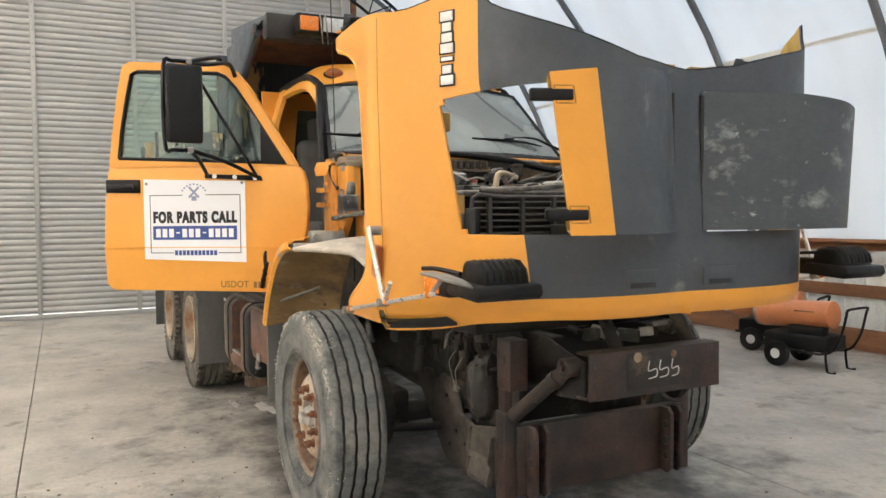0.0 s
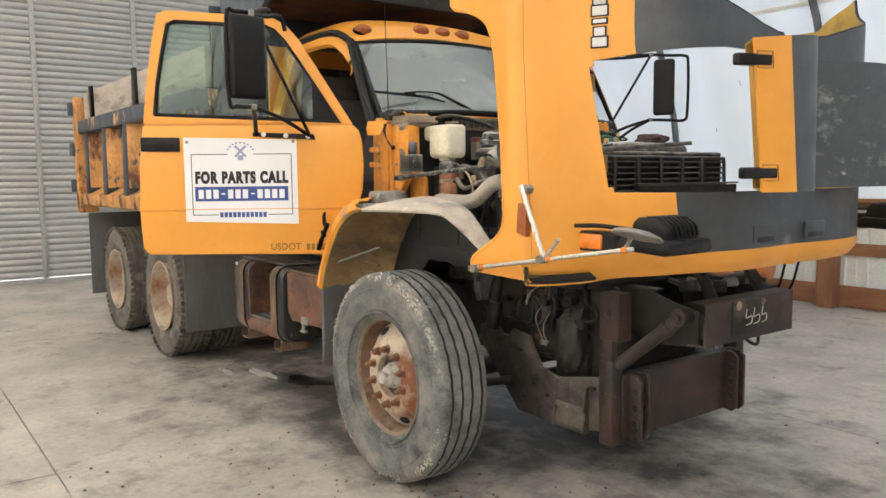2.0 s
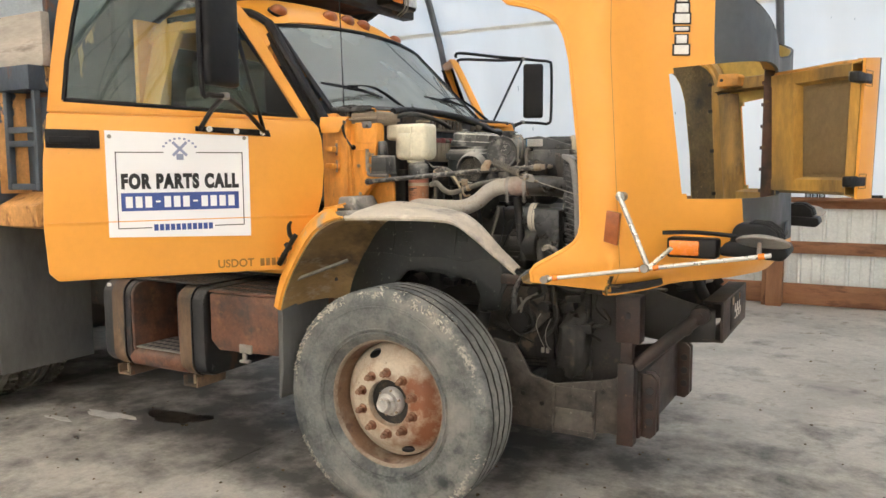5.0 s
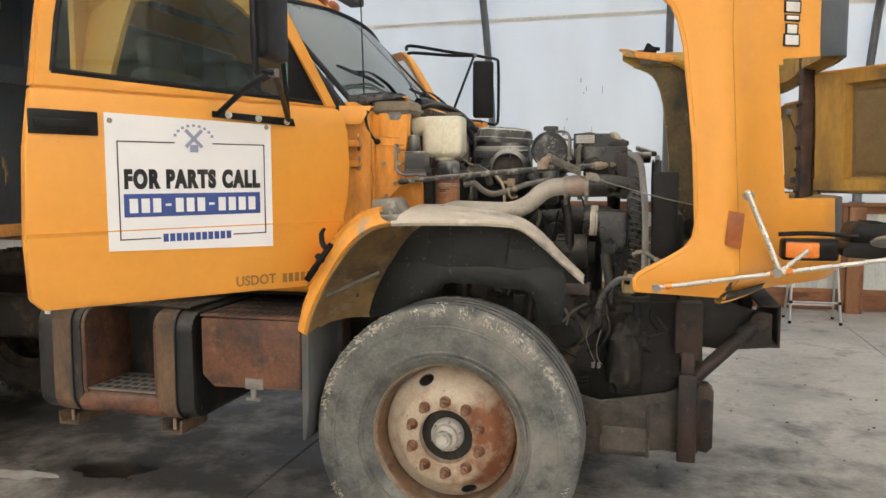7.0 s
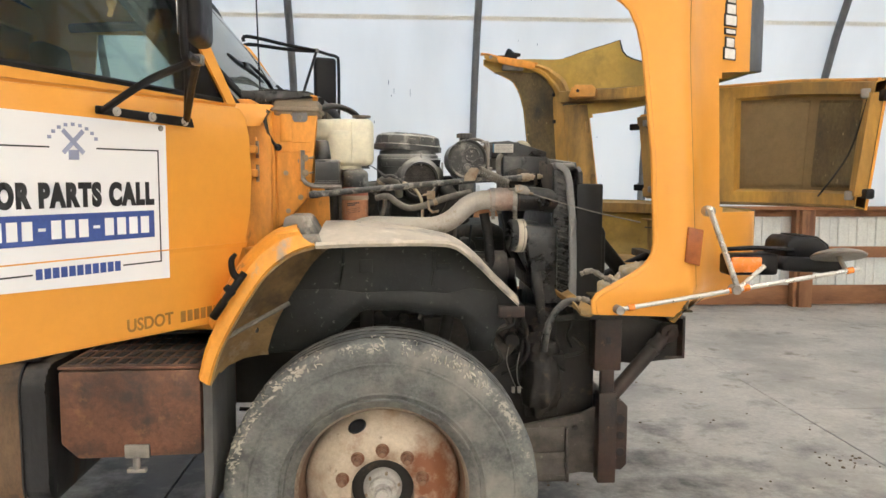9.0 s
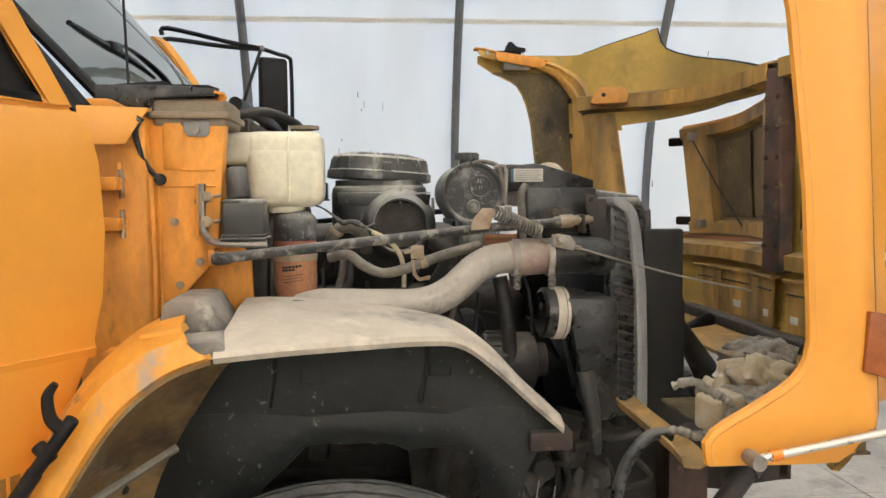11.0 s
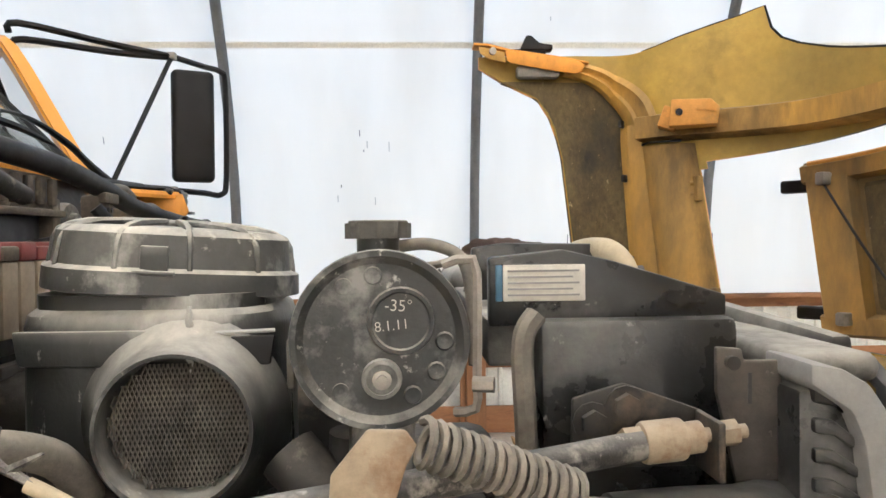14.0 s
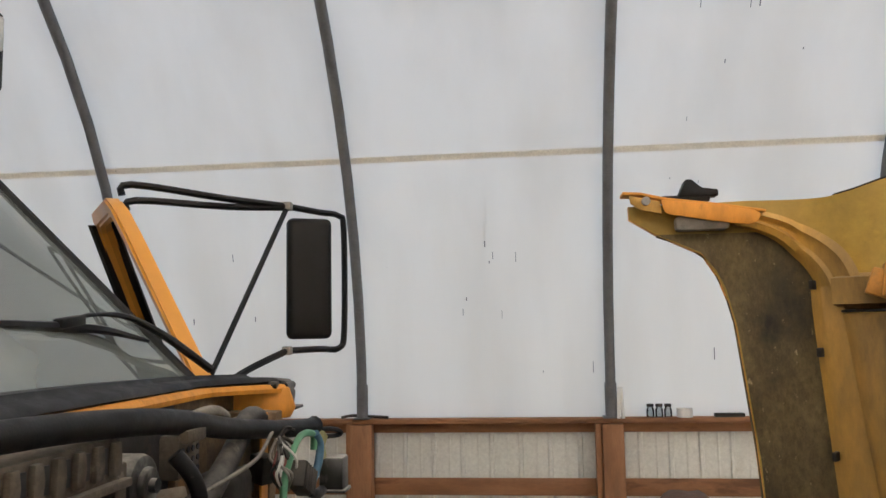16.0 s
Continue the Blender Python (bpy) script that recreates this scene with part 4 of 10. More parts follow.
def front_wheel(y, face):
    """Steel wheel; local z points outwards."""
    m = Matrix.Translation((0, y, 0.5)) @ Vector((0, face, 0)).to_track_quat("Z", "Y").to_matrix().to_4x4()
    prof = [(0.270, -0.12), (0.268, 0.008), (0.258, 0.022), (0.250, 0.026), (0.225, 0.050), (0.195, 0.082), (0.182, 0.090), (0.118, 0.092), (0.108, 0.088), (0.106, 0.040)]
    wheel = part("front_wheel", lathe(prof, seg=64), RIM, truck, "pale steel disc wheel with a burnt orange rust patch and worn tyre")
    wheel.matrix_basis = m
    part("rim_barrel", lathe([(0.2705, 0.004), (0.274, 0.030), (0.279, 0.060), (0.286, 0.086)], seg=64), RIMBARREL, wheel, "rust-brown rim barrel")
    part("rim_lip", lathe([(0.285, -0.10), (0.285, 0.055), (0.297, 0.080), (0.305, 0.092), (0.303, 0.1015), (0.293, 0.1025), (0.2855, 0.092), (0.284, 0.084)], seg=64), RIMLIP, wheel, "scuffed tan rim lip")
    bm = rib_tyre(0.532, 0.285, 0.014)
    for v in bm.verts:
        w = m @ v.co
        if w.z < FLOOR:
            v.co = m.inverted() @ Vector((w.x, w.y, FLOOR))
    tyre = part("tyre", bm, [TYRE, GROOVE], wheel, "grey worn highway tyre with rib tread")
    # dried cement along the shoulder
    rnd = random.Random(5)
    bm = bmesh.new()
    for k in range(1500):
        a = rnd.uniform(0, 2 * math.pi)
        if noise.noise((math.cos(a) * 2.3, math.sin(a) * 2.3, 1.7)) + 0.6 * noise.noise((math.cos(a) * 7, math.sin(a) * 7, 4.7)) < -0.04:
            continue
        r = rnd.uniform(0.486, 0.525)
        s = rnd.uniform(0.003, 0.012)
        hgt = 0.132 - max(0, r - 0.505) * 0.8
        if k % 4 == 0:
            r, s, hgt = 0.5305, s * 0.55, rnd.uniform(0.055, 0.112)
        t = bmesh.new()
        bmesh.ops.create_icosphere(t, subdivisions=1, radius=1)
        for v in t.verts:
            v.co *= 1 + rnd.uniform(-0.3, 0.3)
        t.transform(pose(r * math.cos(a), r * math.sin(a), hgt, rnd.uniform(0, 90), rnd.uniform(0, 90), math.degrees(a)) @ Matrix.Diagonal((s * 0.6, s * 1.5, s * 0.22, 1)))
        merge(bm, t)
    tagged(part("cement_crust", bm, CRUST, tyre, "dried pale cement crust"), kind="stuff")
    # raised moulding on the sidewall
    bm = bmesh.new()
    for a0 in (40, 130, 220, 310):
        for k in range(9):
            a = radians(a0 + 5.2 * k)
            t = bmesh.new()
            bmesh.ops.create_cube(t, size=1)
            t.transform(pose(0.402 * math.cos(a), 0.402 * math.sin(a), 0.1405, 0, 0, math.degrees(a)) @ Matrix.Diagonal((0.038, 0.019 if k % 3 else 0.008, 0.003, 1)))
            merge(bm, t)
    tagged(part("raised_marking", bm, TYRE, tyre, "worn raised sidewall marking, plain bars"), kind="stuff")
    for r in (0.330, 0.462):
        part("sidewall_rib", lathe([(r - 0.004, 0.1325), (r - 0.002, 0.1415), (r + 0.002, 0.1415), (r + 0.004, 0.1325)], seg=64), TYRE, tyre)
    part("hub", lathe([(0.068, 0.030), (0.066, 0.066), (0.060, 0.078), (0.052, 0.084), (0.048, 0.102), (0.040, 0.108), (0.034, 0.112), (0.031, 0.134), (0.027, 0.137), (0.024, 0.134), (0.020, 0.130), (0.018, 0.133), (0, 0.134)], seg=32), HUBCAP, wheel, "dusty oil-filled hub cap")
    part("hub_flange", lathe([(0.107, 0.02), (0.107, 0.050), (0.09, 0.054), (0.0, 0.03)], seg=32), CHASSIS, wheel)
    for k in range(6):
        a = 2 * math.pi * k / 6 + 0.3
        part("cap_bolt", rod((0.058 * math.cos(a), 0.058 * math.sin(a), 0.074), (0.058 * math.cos(a), 0.058 * math.sin(a), 0.086), 0.0055, seg=6), TANRUST, wheel)
    nut = None
    for k in range(10):
        a = 2 * math.pi * (k + 0.5) / 10
        p = (0.142 * math.cos(a), 0.142 * math.sin(a), 0.090)
        if nut is None:
            bm = rod((0, 0, 0), (0, 0, 0.010), 0.024, 0.020, seg=16)
            rod((0, 0, 0.010), (0, 0, 0.032), 0.0175, seg=6, bm=bm)
            rod((0, 0, 0.030), (0, 0, 0.050), 0.010, seg=8, bm=bm)
            nut = part("wheel_nut", bm, NUTS, wheel, "rusty wheel nut")
            nut.location = p
        else:
            c = nut.copy()
            scene.collection.objects.link(c)
            c.location = p
    for a in (math.radians(112 if face < 0 else 68), math.radians(292 if face < 0 else 248)):
        bm = lathe([(0.030, 0.0), (0.034, 0.004), (0.030, 0.006), (0.026, 0.001), (0, 0.001)], seg=20)
        bm.transform(Matrix.Rotation(a, 4, "Z") @ pose(0.229, 0, 0.050, 0, 46, 0) @ Matrix.Diagonal((0.78, 0.98, 1, 1)))
        part("vent_hole", bm, INK, wheel, "dark oval vent hole")
    return wheel


front_wheel(-1.00, -1)
front_wheel(1.00, 1)


def rear_wheel(x, face, first=None):
    m = Matrix.Translation((x, face * 1.02, 0.5)) @ Vector((0, face, 0)).to_track_quat("Z", "Y").to_matrix().to_4x4()
    if first:
        return copy_thing(first, m)
    prof = [(0.285, -0.10), (0.285, 0.10), (0.297, 0.125), (0.305, 0.135), (0.300, 0.142), (0.290, 0.138), (0.280, 0.110), (0.272, 0.02), (0.255, -0.03), (0.21, -0.045), (0.185, -0.05), (0.120, -0.05), (0.110, -0.03)]
    wheel = part("rear_wheel", lathe(prof, seg=48), RIMPALE, truck, "pale deep-dished dual wheel streaked with rust")
    wheel.matrix_basis = m
    for nm, dz, lb in (("tyre", 0.0, "grey lug-tread drive tyre"), ("inner_tyre", -0.34, "inner tyre of the dual pair")):
        bm = tyre_mesh(0.525, 0.27, 0.014)
        bm.transform(Matrix.Translation((0, 0, dz)))
        ty = part(nm, bm, REARTYRE, wheel, lb)
        bm = tyre_mesh(0.525, 0.27, 0.014, "only")
        bm.transform(Matrix.Translation((0, 0, dz)))
        tagged(part("tread_lug", bm, REARTYRE, ty, "worn tread lugs"), kind="stuff")
    part("hub", lathe([(0.108, -0.06), (0.100, 0.05), (0.085, 0.065), (0, 0.068)], seg=24), RIMPALE, wheel)
    for k in range(10):
        a = 2 * math.pi * k / 10
        part("wheel_nut", rod((0.142 * math.cos(a), 0.142 * math.sin(a), -0.05), (0.142 * math.cos(a), 0.142 * math.sin(a), -0.01), 0.017, seg=6), RIMPALE, wheel)
    for k in range(5):
        a = 2 * math.pi * (k + 0.5) / 5
        b = lathe([(0.030, 0.0), (0.034, 0.004), (0.030, 0.006), (0.026, 0.001), (0, 0.001)], seg=18)
        b.transform(Matrix.Rotation(a, 4, "Z") @ pose(0.235, 0, -0.038, 0, -18, 0) @ Matrix.Diagonal((0.8, 1.1, 1, 1)))
        part("vent_hole", b, INK, wheel)
    return wheel


rw = rear_wheel(-3.55, -1)
for xx, ff in ((-5.05, -1), (-3.55, 1), (-5.05, 1)):
    rear_wheel(xx, ff, rw)

# axles and chassis
bm = rod((0, -0.78, 0.46), (0, 0.78, 0.46), 0.055, seg=12)
for s in (-1, 1):
    box((0, s * 0.66, 0.50), (0.16, 0.20, 0.20), 0.03, bm=bm)
    rod((0.0, s * 0.84, 0.5), (0.0, s * 0.70, 0.5), 0.20, seg=28, bm=bm)
    tube([(0.16, s * 0.70, 0.43), (0.22, s * 0.4, 0.42), (0.22, 0, 0.42)], 0.022, bm=bm)
part("front_axle", bm, CHASSIS, truck, "oily black front axle with brake drums")
for x in (-3.55, -5.05):
    bm = rod((x, -0.9, 0.5), (x, 0.9, 0.5), 0.09)
    box((x, 0, 0.52), (0.42, 0.36, 0.38), 0.12, bm=bm, seg=4)
    part("rear_axle", bm, CHASSIS, truck, "black drive axle")
for s in (-1, 1):
    bm = span((-6.0, s * 0.43, 0.62), (0.55, s * 0.415, 0.86))
    for z in (0.62, 0.852):
        span((-6.0, s * 0.43, z), (0.55, s * 0.34, z + 0.008), bm=bm)
    part("frame_rail", bm, CHASSIS, truck, "black steel chassis rail")
    bm = bmesh.new()
    for k in range(7):
        L_ = 0.62 - 0.07 * k
        tube([(-L_, s * 0.385, 0.60 + 0.012 * k - 0.02 * (L_ / 0.62)), (0, s * 0.385, 0.55 + 0.013 * k), (L_, s * 0.385, 0.60 + 0.012 * k - 0.02 * (L_ / 0.62))], 0.010, seg=6, bm=bm)
    part("leaf_spring", bm, CHASSIS, truck)

bm = prism([(-0.34, 0.78), (0.50, 0.78), (0.50, 0.60), (0.42, 0.57), (0.05, 0.57), (-0.02, 0.47), (-0.30, 0.47), (-0.34, 0.52)], "y", -0.22, 0.22, 0.02)
part("oil_pan", bm, CHASSIS, truck, "oily black engine oil pan")
part("transmission", rod((-0.34, 0, 0.86), (-1.25, 0, 0.80), 0.21, 0.13, seg=20, bev=0.02), CHASSIS, truck, "grimy transmission")
part("cross_member", prism([(0.60, 0.54), (0.74, 0.54), (0.74, 0.70), (0.72, 0.72), (0.62, 0.72), (0.60, 0.70)], "y", -0.43, 0.43, 0.008), CHASSIS, truck, "black front cross member")
part("lower_apron", span((0.70, -0.42, 0.70), (0.73, 0.42, 1.02), 0.006), SOOT, truck, "black panel below the radiator")

# front frame plates, push frame and beams
for s in (-1, 1):
    y0, y1 = sorted((s * 0.43, s * 0.455))
    pts = [(-0.04, 0.685), (0.10, 0.70), (0.15, 0.66), (0.20, 0.66), (0.23, 0.70), (0.35, 0.68), (0.44, 0.535), (0.56, 0.505), (0.84, 0.56), (0.93, 0.60), (0.93, 0.29), (0.84, 0.30), (0.56, 0.262), (0.275, 0.272), (0.15, 0.40), (-0.04, 0.60)]
    pl = part("side_plate", prism(pts, "y", y0, y1, 0.004), PLOUGHDUST, truck, "dusty steel side plate of the plough frame")
    # folded gusset box on the plate
    yb = s * 0.457
    for z0, z1, d0, d1 in ((0.275, 0.302, 0.034, 0.036), (0.302, 0.375, 0.036, 0.006), (0.375, 0.398, 0.034, 0.020), (0.398, 0.50, 0.016, 0.006)):
        part("gusset", prism([(yb, z0), (yb + s * d0, z0), (yb + s * d1, z1), (yb, z1)], "x", 0.575, 0.765, 0.002), PLOUGHDUST, pl)
    for x in (0.568, 0.772):
        part("gusset_side", prism([(yb, 0.272), (yb + s * 0.040, 0.272), (yb + s * 0.040, 0.31), (yb + s * 0.022, 0.36), (yb + s * 0.036, 0.39), (yb + s * 0.018, 0.50), (yb, 0.505)], "x", x - 0.006, x + 0.006, 0.002), PLOUGHDUST, pl)
    for x, z in ((0.30, 0.60), (0.40, 0.44), (0.50, 0.40), (0.33, 0.36), (0.81, 0.50)):
        part("plate_bolt", rod((x, s * 0.455, z), (x, s * 0.464, z), 0.012, seg=6), CHASSIS, pl)
    part("upright", span((0.895, s * 0.485 - 0.035, 0.275), (0.972, s * 0.485 + 0.035, 0.665), 0.005), RUST, truck, "rusty upright of the plough frame")
    ub = part("upper_bracket", span((0.878, s * 0.47 - 0.03, 0.755), (0.99, s * 0.47 + 0.06, 0.975), 0.004), RUST, truck, "rusty hollow upper bracket")
    part("bracket_slot", span((0.925, s * 0.47 - 0.032, 0.87), (0.945, s * 0.47 + 0.062, 0.90), 0.003), INK, ub)
    part("hanger", span((0.905, s * 0.49 - 0.02, 0.66), (0.96, s * 0.49 + 0.02, 0.76), 0.004), RUST, truck)
    for yc in (s * 0.405, s * 0.345):
        pts = [(0.960, 0.30), (1.025, 0.29), (1.050, 0.315), (1.050, 0.575), (1.025, 0.60), (0.960, 0.60)]
        ear = part("mounting_ear", prism(pts, "y", yc - 0.011, yc + 0.011, 0.004), RUST, truck, "holed rusty mounting ear")
        for z in (0.372, 0.446, 0.519):
            part("pin_hole", rod((1.020, yc - 0.0125, z), (1.020, yc + 0.0125, z), 0.0175, seg=16), INK, ear)
            part("hole_lip", lathe([(0.0175, 0.0), (0.0195, 0.0022), (0.0235, 0.0)], (1.020, yc - 0.011, z), (0, -1, 0), 18), RUST, ear)
    cyl = part("brace_tube", rod((0.965, s * 0.47, 0.645), (1.225, s * 0.372, 0.885), 0.031, seg=20), RUST, truck, "rusty diagonal brace tube")
    part("collar", rod((1.155, s * 0.398, 0.820), (1.180, s * 0.389, 0.843), 0.036, seg=20), RUST, cyl)
    part("pivot", rod((1.232, s * 0.335, 0.892), (1.232, s * 0.405, 0.892), 0.040, seg=20, bev=0.005), RUST, cyl)
    part("pivot_bolt", rod((1.232, s * 0.405, 0.892), (1.232, s * 0.416, 0.892), 0.017, seg=6), RUST, cyl)
    part("side_arm", prism([(0.55, 0.985), (1.02, 0.985), (1.16, 0.945), (1.29, 0.915), (1.29, 0.765), (1.10, 0.745), (0.55, 0.80)], "y", s * 0.33 - 0.006, s * 0.33 + 0.006, 0.002), CHASSIS, truck, "oily black side arm plate")
    part("arm_flange", span((0.85, s * 0.30 - 0.03, 0.978), (1.06, s * 0.30 + 0.03, 0.990), 0.003), CHASSIS, truck)
bm = prism([(0.930, 0.30), (0.985, 0.30), (0.985, 0.60), (0.930, 0.60), (0.930, 0.585), (0.972, 0.585), (0.972, 0.315), (0.930, 0.315)], "y", -0.46, 0.46, 0.003)
part("lower_beam", bm, RUST, truck, "heavy rusty lower cross beam")
bm = prism([(1.235, 0.955), (1.325, 0.955), (1.325, 0.765), (1.235, 0.765), (1.235, 0.777), (1.312, 0.777), (1.312, 0.943), (1.235, 0.943)], "y", -0.338, 0.355, 0.003)
beam = part("upper_beam", bm, RUST, truck, "rusty upper bumper channel")
part("plate_patch", span((1.325, -0.15, 0.79), (1.330, 0.13, 0.945), 0.002), CHASSIS, beam, "dark patch where a plate sat")
for y, w in ((-0.02, 0.05), (0.04, 0.05), (0.10, 0.04)):
    t = bmesh.new()
    tube([(1.332, y - w / 2 + 0.005, 0.905), (1.332, y - w / 2, 0.865), (1.332, y + w / 3, 0.87), (1.332, y + w / 3, 0.84), (1.332, y - w / 2, 0.832)], 0.0025, seg=6, bm=t)
    part("chalk_mark", t, STICKER, beam, "illegible chalk mark")
for y, r in ((-0.10, 0.022), (0.09, 0.016)):
    part("rust_spot", lathe([(r, 0), (r * 0.9, 0.003), (r * 0.5, 0.004), (0, 0.005)], (1.330, y, 0.925), (1, 0, 0), 9), TANRUST, beam)
part("pedestal", rod((1.20, -0.10, 0.93), (1.10, -0.12, 1.12), 0.028, seg=16), CHASSIS, truck)
part("pedestal", rod((1.20, 0.30, 0.94), (1.08, 0.30, 1.10), 0.028, seg=16), CHASSIS, truck)
part("hook", tube([(1.20, 0.10, 0.77), (1.24, 0.14, 0.715), (1.24, 0.20, 0.70), (1.22, 0.24, 0.74)], 0.008), CHASSIS, truck)
rnd = random.Random(8)
for k in range(9):
    y = -0.24 + 0.065 * k
    bm = box((1.12 + rnd.uniform(-0.05, 0.06), y, 1.0 + rnd.uniform(-0.02, 0.02)), (rnd.uniform(0.05, 0.12), rnd.uniform(0.03, 0.07), rnd.uniform(0.02, 0.06)), 0.008, (rnd.uniform(-20, 20), rnd.uniform(-20, 20), rnd.uniform(0, 90)))
    part("loom_clip", bm, rnd.choice((CHASSIS, CHASSIS, HOSE, STEEL)), truck)

# steering gear, brake parts and lines behind the front plate
bm = lathe([(0.0, 0.155), (0.035, 0.150), (0.062, 0.125), (0.080, 0.07), (0.085, 0.0), (0.080, -0.07), (0.060, -0.125), (0.03, -0.15), (0.0, -0.152)], (0.655, -0.44, 0.715), (0.10, 0.05, 1), 28)
bmesh.ops.subdivide_edges(bm, edges=bm.edges[:], cuts=1, use_grid_fill=True)
for v in bm.verts:
    v.co += (v.co - Vector((0.655, -0.44, 0.715))) * (0.30 * noise.noise(v.co * 16) + 0.14 * noise.noise(v.co * 40))
part("steering_gear", bm, CHASSIS, truck, "oily black steering gear")
bm = rod((0.40, -0.50, 0.82), (0.40, -0.40, 0.82), 0.075, seg=24, bev=0.012)
rod((0.40, -0.52, 0.82), (0.40, -0.48, 0.82), 0.05, seg=20, bm=bm)
part("brake_chamber", bm, CHASSIS, truck, "grimy brake chamber")
bm = rod((0.20, -0.58, 0.72), (0.26, -0.56, 1.02), 0.026, seg=14)
rod((0.21, -0.578, 0.72), (0.235, -0.57, 0.86), 0.036, seg=16, bm=bm)
part("shock_absorber", bm, CHASSIS, truck, "dirty shock absorber")
part("frame_bracket", prism([(0.18, 0.76), (0.46, 0.76), (0.54, 0.84), (0.54, 0.98), (0.16, 0.98)], "y", -0.475, -0.45, 0.006), PLOUGHDUST, truck, "dusty frame bracket")
part("tow_bracket", prism([(0.50, 0.44), (0.90, 0.46), (0.90, 0.98), (0.80, 1.02), (0.50, 0.98)], "y", -0.40, -0.38, 0.006), CHASSIS, truck)
part("torn_bracket", tube([(0.38, -0.50, 0.86), (0.44, -0.52, 0.93), (0.50, -0.52, 0.96)], 0.007, seg=5, sub=1), STEEL, truck, "bent pale bracket strip")
part("torn_bracket", tube([(0.40, -0.50, 0.93), (0.42, -0.52, 0.90), (0.41, -0.52, 0.86)], 0.006, seg=5, sub=1), STEEL, truck)
for pts in ([(0.52, -0.50, 0.88), (0.50, -0.54, 0.82), (0.515, -0.54, 0.76), (0.54, -0.53, 0.70)], [(0.56, -0.50, 0.84), (0.545, -0.53, 0.78), (0.55, -0.53, 0.72), (0.57, -0.52, 0.69)]):
    part("pale_wire", tube(pts, 0.0022, seg=6), STEEL, truck)
for x in (0.53, 0.555):
    part("wire_plug", span((x - 0.007, -0.535, 0.675), (x + 0.007, -0.52, 0.700), 0.002), STEEL, truck)
rnd = random.Random(17)
for k in range(20):
    x0, z0 = rnd.uniform(0.25, 0.84), rnd.uniform(0.88, 1.04)
    y0 = rnd.uniform(-0.52, -0.42)
    pts = [(x0, y0, z0), (x0 + rnd.uniform(-0.06, 0.06), y0 - rnd.uniform(0, 0.04), z0 - rnd.uniform(0.04, 0.09)), (x0 + rnd.uniform(-0.10, 0.10), y0, z0 - rnd.uniform(0.10, 0.18)), (x0 + rnd.uniform(-0.10, 0.10), y0 + 0.08, z0 - rnd.uniform(0.18, 0.24))]
    part("brake_line", tube(pts, rnd.choice((0.004, 0.006, 0.009, 0.013)), seg=7), rnd.choice((HOSE, CHASSIS, CHASSIS, HOSE)), truck)
bm = bmesh.new()
for k in range(16):
    c0 = (rnd.uniform(0.20, 0.85), rnd.uniform(-0.46, -0.38), rnd.uniform(0.74, 1.0))
    if k % 2:
        box(c0, (rnd.uniform(0.03, 0.09), 0.06, rnd.uniform(0.03, 0.08)), 0.008, (rnd.uniform(-20, 20), rnd.uniform(-20, 20), 0), bm=bm)
    else:
        rod(c0, (c0[0], c0[1] - 0.07, c0[2]), rnd.uniform(0.015, 0.035), seg=12, bm=bm)
tagged(part("fitting", bm, CHASSIS, truck, "cluster of oily fittings"), kind="stuff")
part("hydraulic_line", tube([(0.62, -0.58, 1.04), (0.64, -0.60, 1.02), (0.70, -0.60, 1.00), (0.78, -0.58, 1.01), (0.84, -0.56, 1.05)], 0.013), HOSE, truck)

# step tank and battery box below the cab
def rounded(y0, y1, z0, z1, r, n=5):
    """Outline of a rectangle with round corners."""
    out = []
    for cy, cz, a0 in ((y1 - r, z1 - r, 0), (y0 + r, z1 - r, 90), (y0 + r, z0 + r, 180), (y1 - r, z0 + r, 270)):
        for k in range(n + 1):
            a = radians(a0 + 90 * k / n)
            out.append((cy + r * math.cos(a), cz + r * math.sin(a)))
    return out


